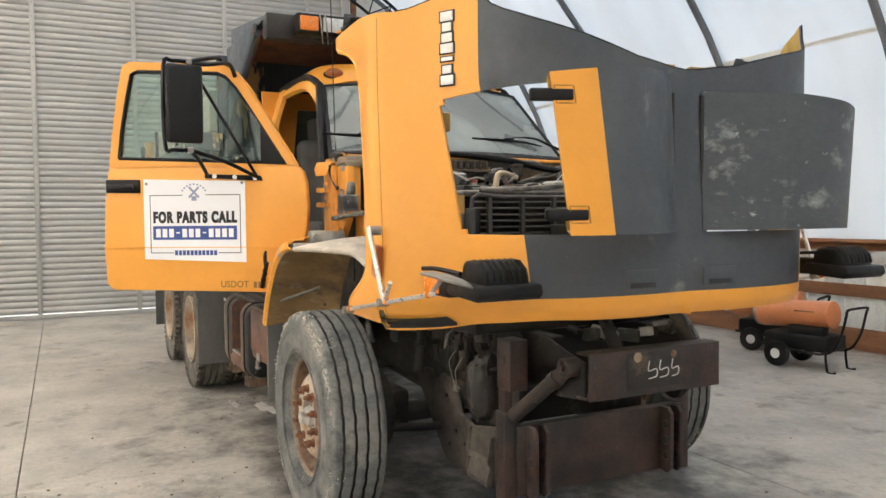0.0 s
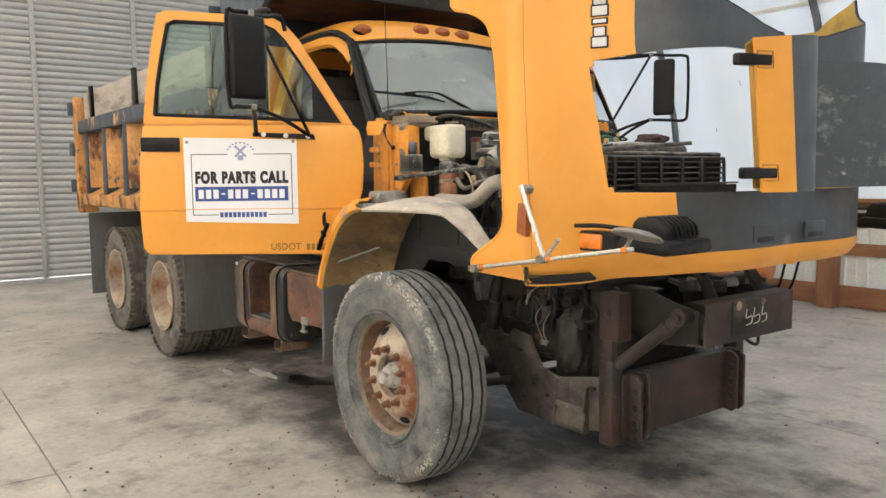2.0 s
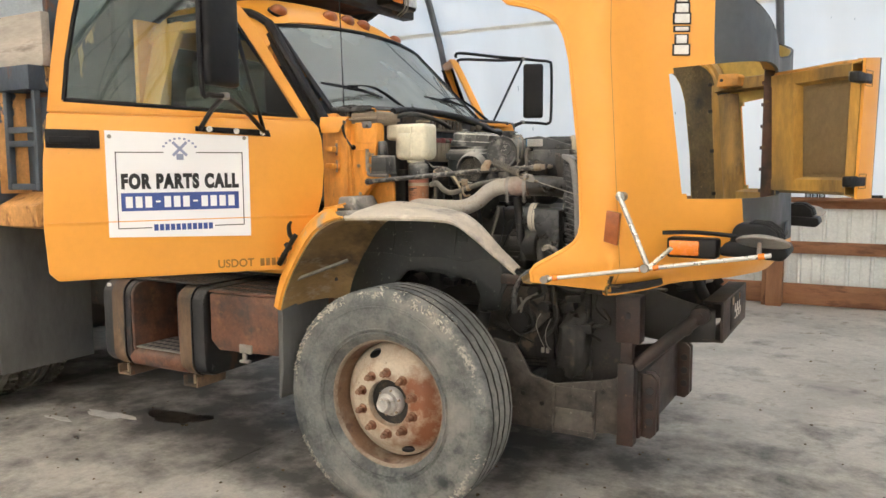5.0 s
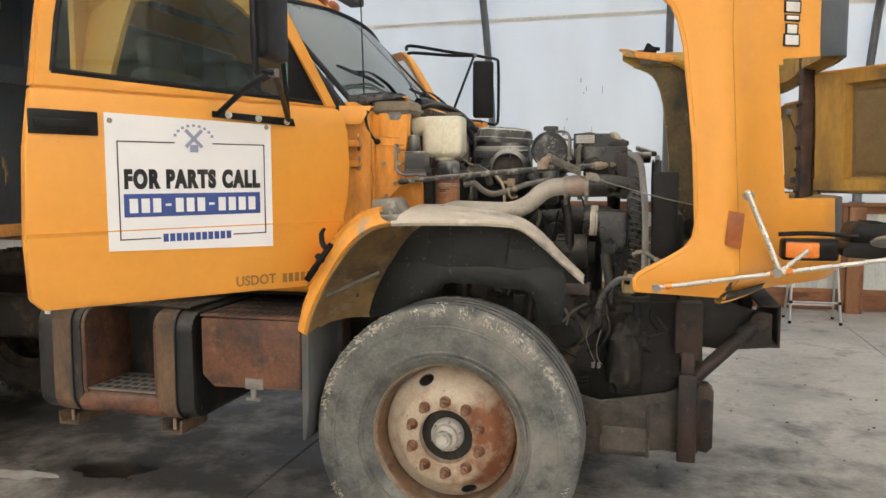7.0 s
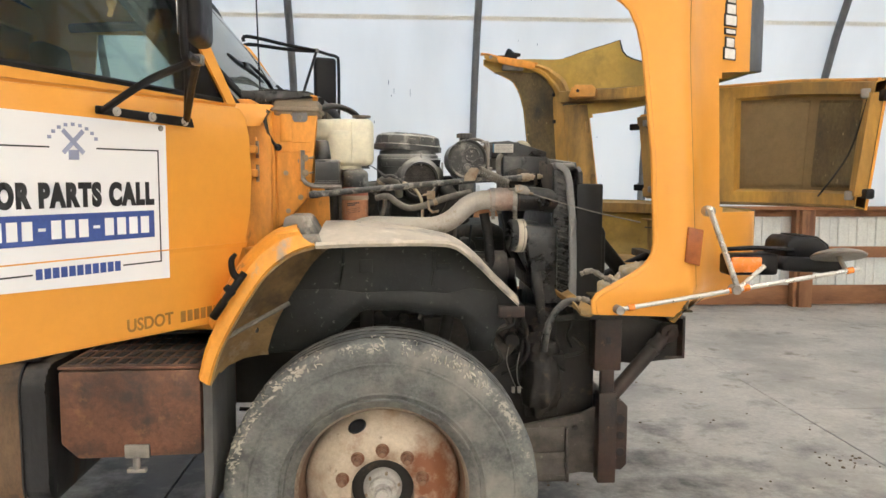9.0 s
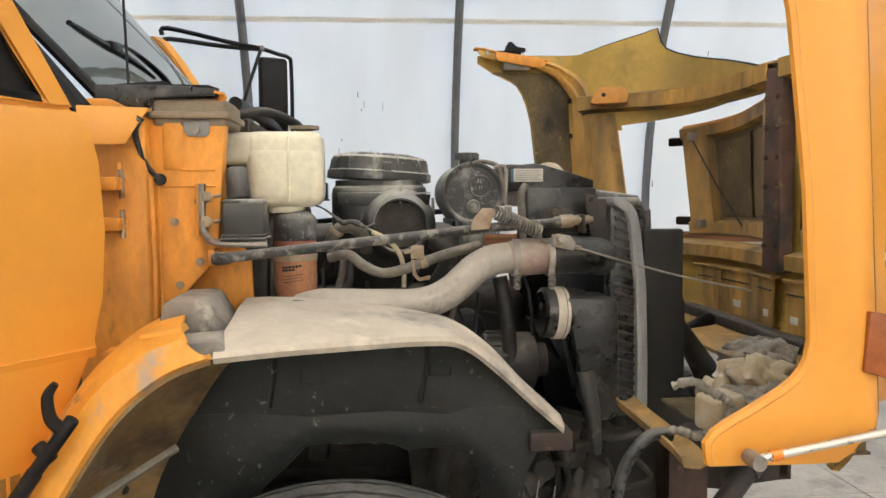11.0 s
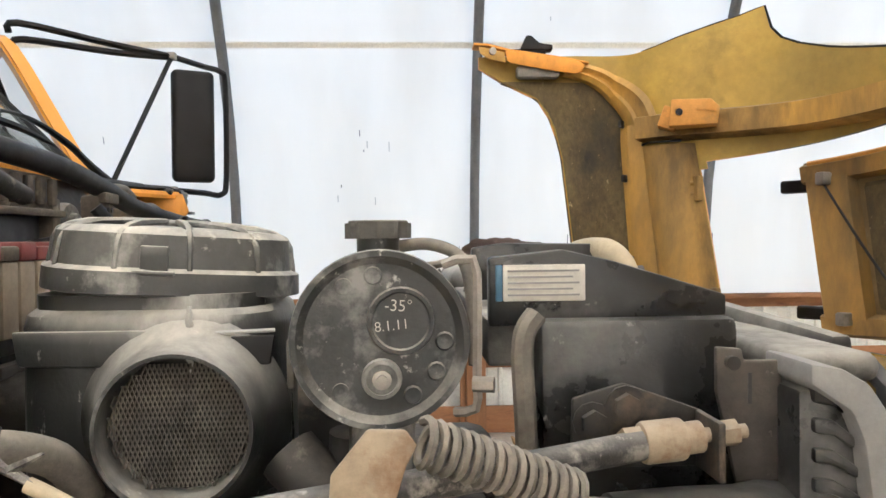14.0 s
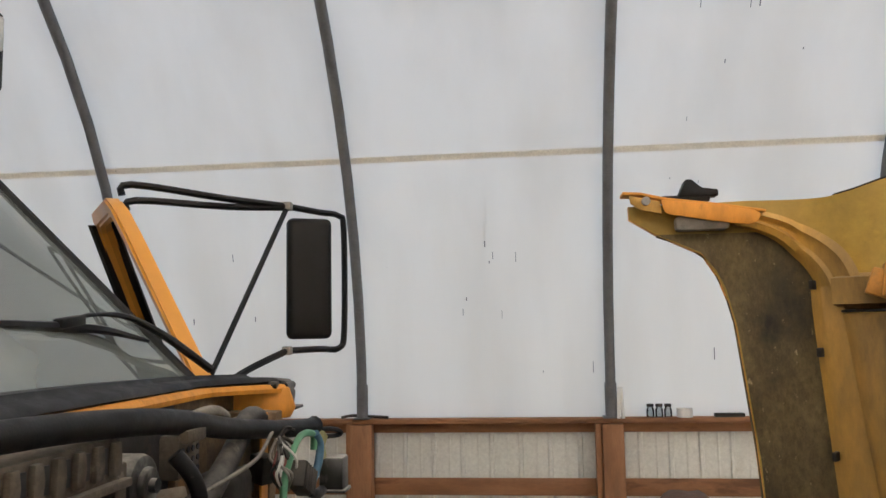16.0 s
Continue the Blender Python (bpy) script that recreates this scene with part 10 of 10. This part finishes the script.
    fp = part("fuse_panel", bm, FUSETAN, e, "tan slotted fuse housing")
    for k in range(12):
        y = -0.40 + 0.042 * k
        part("slot", span((-0.2465, y, 1.792), (-0.2425, y + 0.012, 1.826), 0.001), INK, fp)
        part("housing_rib", prism([(y + 0.016, 1.786), (y + 0.034, 1.786), (y + 0.038, 1.81), (y + 0.034, 1.832), (y + 0.018, 1.832)], "x", -0.246, -0.236, 0.003), FUSETAN, fp)
    part("fuse_cover", span((-0.28, -0.38, 1.55), (-0.262, 0.09, 1.77), 0.006), INK, e)
    for k in range(8):
        y = -0.38 + 0.046 * k
        rl = part("relay", span((-0.205, y, 1.60), (-0.155, y + 0.040, 1.700), 0.004), TANPLASTIC, e, "tan relay with a faded red cap")
        part("relay_cap", span((-0.207, y - 0.001, 1.700), (-0.153, y + 0.041, 1.726 - 0.006 * (k % 2)), 0.004), REDPL if k != 3 else FUSETAN, rl, "faded red cap")
    bm = rod((-0.34, 0.20, 1.752), (-0.255, 0.20, 1.752), 0.046, seg=28, bev=0.010)
    rod((-0.256, 0.20, 1.752), (-0.246, 0.20, 1.752), 0.028, 0.026, seg=22, bm=bm, bev=0.002)
    rod((-0.247, 0.20, 1.752), (-0.236, 0.20, 1.752), 0.011, seg=14, bm=bm)
    part("blower_motor", bm, TANKFACE, e, "dusty round blower motor")
    bm = span((-0.27, 0.265, 1.745), (-0.235, 0.345, 1.815), 0.006)
    span((-0.24, 0.270, 1.800), (-0.222, 0.34, 1.822), 0.004, bm=bm)
    cb = part("connector_bracket", bm, FUSETAN, e, "dusty pitted connector bracket")
    for k in range(4):
        for j in range(3):
            part("socket", rod((-0.236, 0.278 + 0.018 * k, 1.755 + 0.017 * j), (-0.233, 0.278 + 0.018 * k, 1.755 + 0.017 * j), 0.005, seg=8), INK, cb)
    part("pipe_elbow", tube([(-0.30, 0.36, 1.80), (-0.26, 0.37, 1.83), (-0.245, 0.42, 1.835), (-0.245, 0.47, 1.82)], 0.012, seg=12), DUSTHOSE, e, "grey metal elbow")
    part("master_cylinder", span((-0.34, 0.44, 1.60), (-0.22, 0.56, 1.72), 0.02, seg=3), CHASSIS, e)
    part("side_plate", span((-0.30, 0.36, 1.60), (-0.285, 0.72, 1.80), 0.004), GRIMYPLATE, e, "grimy brown inner cowl plate")
    rnd = random.Random(21)
    gx = -0.165
    part("wire", tube([(gx, 0.56, 1.62), (gx, 0.575, 1.69), (gx, 0.63, 1.738), (gx, 0.69, 1.758), (gx + 0.01, 0.735, 1.752), (gx + 0.01, 0.74, 1.72)], 0.0075, seg=10), GREENW, e, "faded green hose")
    part("wire", tube([(gx + 0.015, 0.735, 1.755), (gx + 0.02, 0.752, 1.73), (gx + 0.02, 0.740, 1.69), (gx + 0.01, 0.70, 1.64)], 0.009, seg=10), BLUEW, e, "faded blue hose")
    for k in range(9):
        y = 0.57 + rnd.uniform(-0.03, 0.04)
        pts = [(-0.185, 0.60 + rnd.uniform(-0.03, 0.03), 1.765), (-0.17 + rnd.uniform(-0.02, 0.02), y, 1.73), (-0.17 + rnd.uniform(-0.02, 0.02), y + rnd.uniform(-0.02, 0.03), 1.70), (-0.17, y + 0.04, 1.66)]
        part("wire", tube(pts, 0.0028, seg=6), (DIRTYWHITE, REDPL, HOSE, STEEL)[k % 4], e, "loose coloured wire")
    for k in range(8):
        a_ = rnd.uniform(0, 6.28)
        part("tinsel", tube([(-0.185, 0.60, 1.765), (-0.175, 0.60 + 0.03 * math.cos(a_), 1.765 + 0.018 * math.sin(a_)), (-0.165, 0.60 + 0.05 * math.cos(a_), 1.765 + 0.03 * math.sin(a_) - 0.012)], 0.004, seg=6), HOSE, e)
    pg = part("multi_plug", box((-0.15, 0.635, 1.680), (0.035, 0.070, 0.055), 0.006, (-28, 0, 0)), CHASSIS, e, "dusty black multi-pin plug")
    for k in range(5):
        part("plug_rib", box((-0.131, 0.612 + 0.014 * k, 1.690 - 0.0065 * k), (0.004, 0.004, 0.050), 0.001, (-28, 0, 0)), HOSE, pg)
    part("plug_tail", tube([(-0.15, 0.66, 1.655), (-0.14, 0.70, 1.635), (-0.14, 0.75, 1.632)], 0.011, seg=10), BLACK, pg)
    rows = [[(-0.150 + 0.006 * math.sin(3.1 * i + 1.7 * j), 0.765 + 0.013 * i, 1.750 - 0.015 * j + 0.004 * math.sin(2.3 * i * j + i)) for i in range(5)] for j in range(5)]
    part("tag", sheet(rows, 0.001), YELLOWTAG, e, "crumpled yellowish tag")
    part("ground_loop", tube([(-0.175, 0.79, 1.752), (-0.15, 0.83, 1.752), (-0.135, 0.865, 1.745), (-0.128, 0.872, 1.737), (-0.14, 0.862, 1.732), (-0.165, 0.80, 1.738)], 0.0055, seg=8), BLACK, e)
    bm = span((-0.165, 0.815, 1.615), (-0.110, 0.87, 1.690), 0.005)
    span((-0.168, 0.812, 1.612), (-0.104, 0.873, 1.620), 0.003, bm=bm)
    part("connector_box", bm, PLASTIC, e, "dusty grey connector block")
    part("tie_rod", tube([(-0.245, 0.855, 1.515), (0.05, 0.79, 1.542), (0.34, 0.72, 1.562), (0.54, 0.656, 1.574)], 0.0115, seg=12), BLACK, e, "black tie rod on the driver's side")
    # pipes, brackets and plugs in front of the firewall
    kinds = (("heater_pipe", HOSE), ("wire_bracket", TANRUST), ("plug", CHASSIS), ("elbow", BLACK), ("solenoid", CHASSIS))
    for k in range(34):
        nm, mt = kinds[k % 5]
        y, z, x = rnd.uniform(-0.15, 0.74), rnd.uniform(1.46, 1.70), rnd.uniform(-0.29, -0.22)
        if nm in ("heater_pipe", "elbow"):
            b_ = tube([(x, y, z), (x + 0.05, y + rnd.uniform(-0.06, 0.06), z + rnd.uniform(-0.03, 0.03)), (x + 0.06, y + rnd.uniform(-0.12, 0.12), z - rnd.uniform(0.03, 0.12))], rnd.uniform(0.005, 0.012), seg=10)
        elif nm == "solenoid":
            b_ = rod((x - 0.04, y, z), (x + 0.04, y + rnd.uniform(-0.03, 0.03), z + rnd.uniform(-0.02, 0.02)), rnd.uniform(0.018, 0.034), seg=16, bev=0.004)
        else:
            b_ = box((x, y, z), (rnd.uniform(0.02, 0.07), rnd.uniform(0.02, 0.08), rnd.uniform(0.02, 0.06)), 0.005, (rnd.uniform(-20, 20), rnd.uniform(-20, 20), rnd.uniform(-30, 30)))
        part(nm, b_, mt, e)
    # hoses, pipes and brackets lying over the shroud and the far half
    for k in range(14):
        x, y = rnd.uniform(0.46, 0.60), rnd.uniform(-0.46, -0.10)
        z = 1.652 + rnd.uniform(-0.006, 0.004)
        d1, d2 = rnd.uniform(-0.12, 0.12), rnd.uniform(0.10, 0.30)
        if k % 3:
            b_ = tube([(x, y, z - 0.03), (x + d1 * 0.3, y + d2 * 0.3, z), (x + d1, y + d2 * 0.7, z - 0.004), (x + d1 * 0.8, y + d2, z - 0.05)], rnd.choice((0.004, 0.006, 0.008, 0.011)), seg=8)
            part("hose", b_, rnd.choice((HOSE, HOSE, DUSTHOSE, STEEL, SCUFFPL)), e)
        else:
            part("bracket", box((x, y, z - 0.012), (rnd.uniform(0.03, 0.08), rnd.uniform(0.03, 0.09), rnd.uniform(0.015, 0.04)), 0.005, (rnd.uniform(-15, 15), rnd.uniform(-15, 15), rnd.uniform(0, 90))), rnd.choice((ENGINE, TANRUST, CHASSIS)), e)
    # small wires over the block
    for k in range(14):
        x = rnd.uniform(-0.2, 0.5)
        pts = [(x, -0.44, rnd.uniform(1.3, 1.5)), (x + rnd.uniform(-0.1, 0.1), -0.52, rnd.uniform(1.15, 1.4)), (x + rnd.uniform(-0.15, 0.15), -0.5, rnd.uniform(0.95, 1.2))]
        part("wire", tube(pts, rnd.uniform(0.004, 0.010), seg=6), rnd.choice((HOSE, DUSTHOSE, INK)), e)


engine()


# ---- loose things on and near the truck ----
def crumple(name, c, size, mats, label, category, seed, rough=0.35, sub=4, on=None):
    rnd = random.Random(seed)
    bm = bmesh.new()
    bmesh.ops.create_icosphere(bm, subdivisions=sub, radius=1)
    off = Vector((rnd.uniform(0, 50), rnd.uniform(0, 50), rnd.uniform(0, 50)))
    for v in bm.verts:
        v.co *= 1 + rough * (noise.noise(v.co * 1.7 + off) + 0.5 * noise.noise(v.co * 4.1 + off))
        v.co.z = max(v.co.z, -0.45)
    bm.transform(Matrix.Translation(c) @ Matrix.Diagonal((*size, 1)))
    return thing(name, bm, mats, label, category, smooth=75)


crumple("rag", (0.545, 0.27, 1.692), (0.085, 0.075, 0.034), RAG, "crumpled brown rag lying on the engine", "rag", 4)
CLODS = [((0.985, -0.79, 1.185), (0.065, 0.055, 0.060), FOAM), ((0.935, -0.84, 1.140), (0.070, 0.060, 0.045), DEBRIS), ((1.04, -0.72, 1.165), (0.065, 0.06, 0.05), DEBRIS), ((1.10, -0.55, 1.175), (0.09, 0.08, 0.06), DEBRIS), ((1.16, -0.43, 1.175), (0.07, 0.08, 0.05), DEBRIS), ((0.875, -0.79, 1.150), (0.045, 0.04, 0.045), FOAM), ((1.02, -0.86, 1.145), (0.05, 0.05, 0.045), DEBRIS)]
for k, (c, sz, mt) in enumerate(CLODS):
    crumple("dust_clod", c, sz, mt, "dusty lump of grit and torn insulation in the hood", "debris", 30 + k, 0.6, 4)
thing("foam_block", box((0.825, -0.915, 1.155), (0.085, 0.075, 0.080), 0.012, (4, -4, 22), seg=3), FOAM, "broken tan foam block lying in the hood", "debris")
thing("foam_block", box((0.955, -0.74, 1.195), (0.10, 0.07, 0.06), 0.012, (-16, 18, 40), seg=3), FOAM, "torn tan foam block on the dusty lumps", "debris")
pts = smooth_line([(0.700, -0.96, 1.225), (0.735, -0.975, 1.238), (0.775, -0.98, 1.216), (0.803, -0.985, 1.202), (0.818, -0.985, 1.180), (0.798, -0.99, 1.150), (0.765, -0.995, 1.132), (0.735, -1.0, 1.130), (0.700, -1.0, 1.142), (0.680, -0.99, 1.140)], 6)
thing("braided_hose", tube(pts, [0.0095 + 0.002 * math.sin(k * 2.4) + 0.0012 * math.sin(k * 5.1) for k in range(len(pts))], seg=10, sub=1), DEBRIS, "frayed grey hose lying in the hood", "hose")


def space_heater(x, y, turn):
    h = base("space_heater", (x, y, FLOOR), "orange torpedo space heater on a wheeled black frame", "heater", "space heaters")
    bm = lathe([(0.0, -0.36), (0.10, -0.36), (0.135, -0.34), (0.135, 0.40), (0.125, 0.42), (0.10, 0.42), (0.10, 0.20), (0, 0.20)], (0, 0, 0.52), (-1, 0, -0.06), 32)
    part("barrel", bm, HEATER, h, "orange enamelled barrel")
    part("nozzle", lathe([(0.125, 0.42), (0.128, 0.45), (0.10, 0.45), (0.085, 0.30), (0.0, 0.28)], (0, 0, 0.52), (-1, 0, -0.06), 28), STEEL, h)
    part("cone", lathe([(0.06, 0.30), (0.03, 0.40), (0, 0.41)], (0, 0, 0.52), (-1, 0, -0.06), 20), CHASSIS, h)
    part("fuel_tank", span((-0.30, -0.17, 0.18), (0.38, 0.17, 0.34), 0.03, seg=3), BLACK, h, "black fuel tank")
    part("control_box", span((-0.05, -0.15, 0.33), (0.32, -0.05, 0.42), 0.01), BLACK, h)
    for yy in (-0.22, 0.22):
        w = part("wheel", lathe([(0.05, -0.03), (0.10, -0.035), (0.125, -0.025), (0.13, 0), (0.125, 0.025), (0.10, 0.035), (0.05, 0.03)], (-0.12, yy, 0.13), (0, 1, 0), 28), BLACK, h, "black rubber wheel")
        part("wheel_hub", lathe([(0.055, -0.028), (0.055, 0.028), (0.02, 0.034), (0, 0.034)], (-0.12, yy, 0.13), (0, -1 if yy < 0 else 1, 0), 20), DIRTYWHITE, w)
    part("axle", rod((-0.12, -0.22, 0.13), (-0.12, 0.22, 0.13), 0.012), CHASSIS, h)
    for yy in (-0.18, 0.18):
        part("frame_tube", tube([(-0.32, yy, 0.20), (0.30, yy, 0.17), (0.48, yy, 0.30), (0.56, yy, 0.58)], 0.013, seg=8), BLACK, h)
        part("foot", tube([(0.36, yy, 0.20), (0.38, yy, 0.01), (0.46, yy, 0.01)], 0.012, seg=8, sub=2), BLACK, h)
    part("handle", tube([(0.56, -0.18, 0.58), (0.57, -0.16, 0.62), (0.57, 0.16, 0.62), (0.56, 0.18, 0.58)], 0.013, seg=8), BLACK, h)
    for k in range(7):
        part("name_bar", box((0.02 + 0.03 * k, -0.128, 0.555), (0.022, 0.004, 0.028), 0.001, (18, 0, 0)), INK, h)
    h.rotation_euler = (0, 0, radians(turn))
    return h


space_heater(-1.55, 4.45, 8)
space_heater(-2.35, 4.95, 20)


def trestle():
    l_ = base("folding_trestle", (2.46, 4.86, FLOOR), "folding aluminium trestle standing by the wall", "trestle")
    for x in (-0.25, 0.24):
        k = 0.86
        fr = part("front_leg", rod((x, -0.16, 0.0), (x * k, 0.0, 0.74), 0.014, seg=10), ALU, l_, "bright aluminium leg")
        part("rubber_foot", rod((x, -0.162, 0.0), (x * 0.995, -0.155, 0.03), 0.017, seg=10), BLACK, fr)
        rr = part("rear_leg", rod((x, 0.22, 0.0), (x * k, 0.02, 0.74), 0.012, seg=10), ALU, l_)
        part("rubber_foot", rod((x, 0.222, 0.0), (x * 0.995, 0.215, 0.03), 0.015, seg=10), BLACK, rr)
        part("joint", rod((x * 0.955, -0.135, 0.225), (x * 0.955, -0.10, 0.225), 0.018, seg=10), BLACK, l_)
    part("cross_bar", rod((-0.25 * 0.955, -0.112, 0.225), (0.24 * 0.955, -0.112, 0.225), 0.010, seg=10), ALU, l_)
    part("rear_bar", rod((-0.235, 0.15, 0.16), (0.23, 0.15, 0.16), 0.010, seg=10), ALU, l_)
    part("top_bar", span((-0.24, -0.03, 0.73), (0.23, 0.05, 0.76), 0.008), ALU, l_)


trestle()
for x in (1.25, 1.32, 1.39):
    j = thing("jar", lathe([(0, 0), (0.028, 0), (0.032, 0.006), (0.032, 0.06), (0.024, 0.075), (0.024, 0.085)], (x, 5.58, RAIL_Z), (0, 0, 1), 20), JAR, "small glass jar with a dark lid on the timber rail", "jar", "jars on the rail")
    part("lid", rod((x, 5.58, RAIL_Z + 0.085), (x, 5.58, RAIL_Z + 0.105), 0.028, seg=20), CHASSIS, j)
thing("tape_roll", lathe([(0.035, 0), (0.062, 0), (0.062, 0.07), (0.035, 0.07), (0.035, 0)], (1.52, 5.58, RAIL_Z), (0, 0, 1), 28), DIRTYWHITE, "roll of white tape on the timber rail", "tape roll")
for dx, lean in ((0.0, 3), (0.035, -2)):
    thing("tube_lamp", (lambda b: (b.transform(pose(0.99 + dx, 5.50, RAIL_Z, -4, lean, 0)), b)[1])(rod((0, 0, 0.0), (0, 0, 0.25), 0.014, seg=12)), DIRTYWHITE, "short white tube leaning on the hoop", "tube", "tubes on the rail")
thing("black_bar", span((1.75, 5.54, RAIL_Z), (1.98, 5.60, RAIL_Z + 0.03), 0.006), BLACK, "flat black bar lying on the timber rail", "bar")
thing("old_strap", tube([(-1.30, 5.58, RAIL_Z + 0.012), (-1.2, 5.56, RAIL_Z + 0.03), (-1.05, 5.58, RAIL_Z + 0.02), (-0.9, 5.57, RAIL_Z + 0.012)], 0.012), HOSE, "black strap lying on the timber rail", "strap")
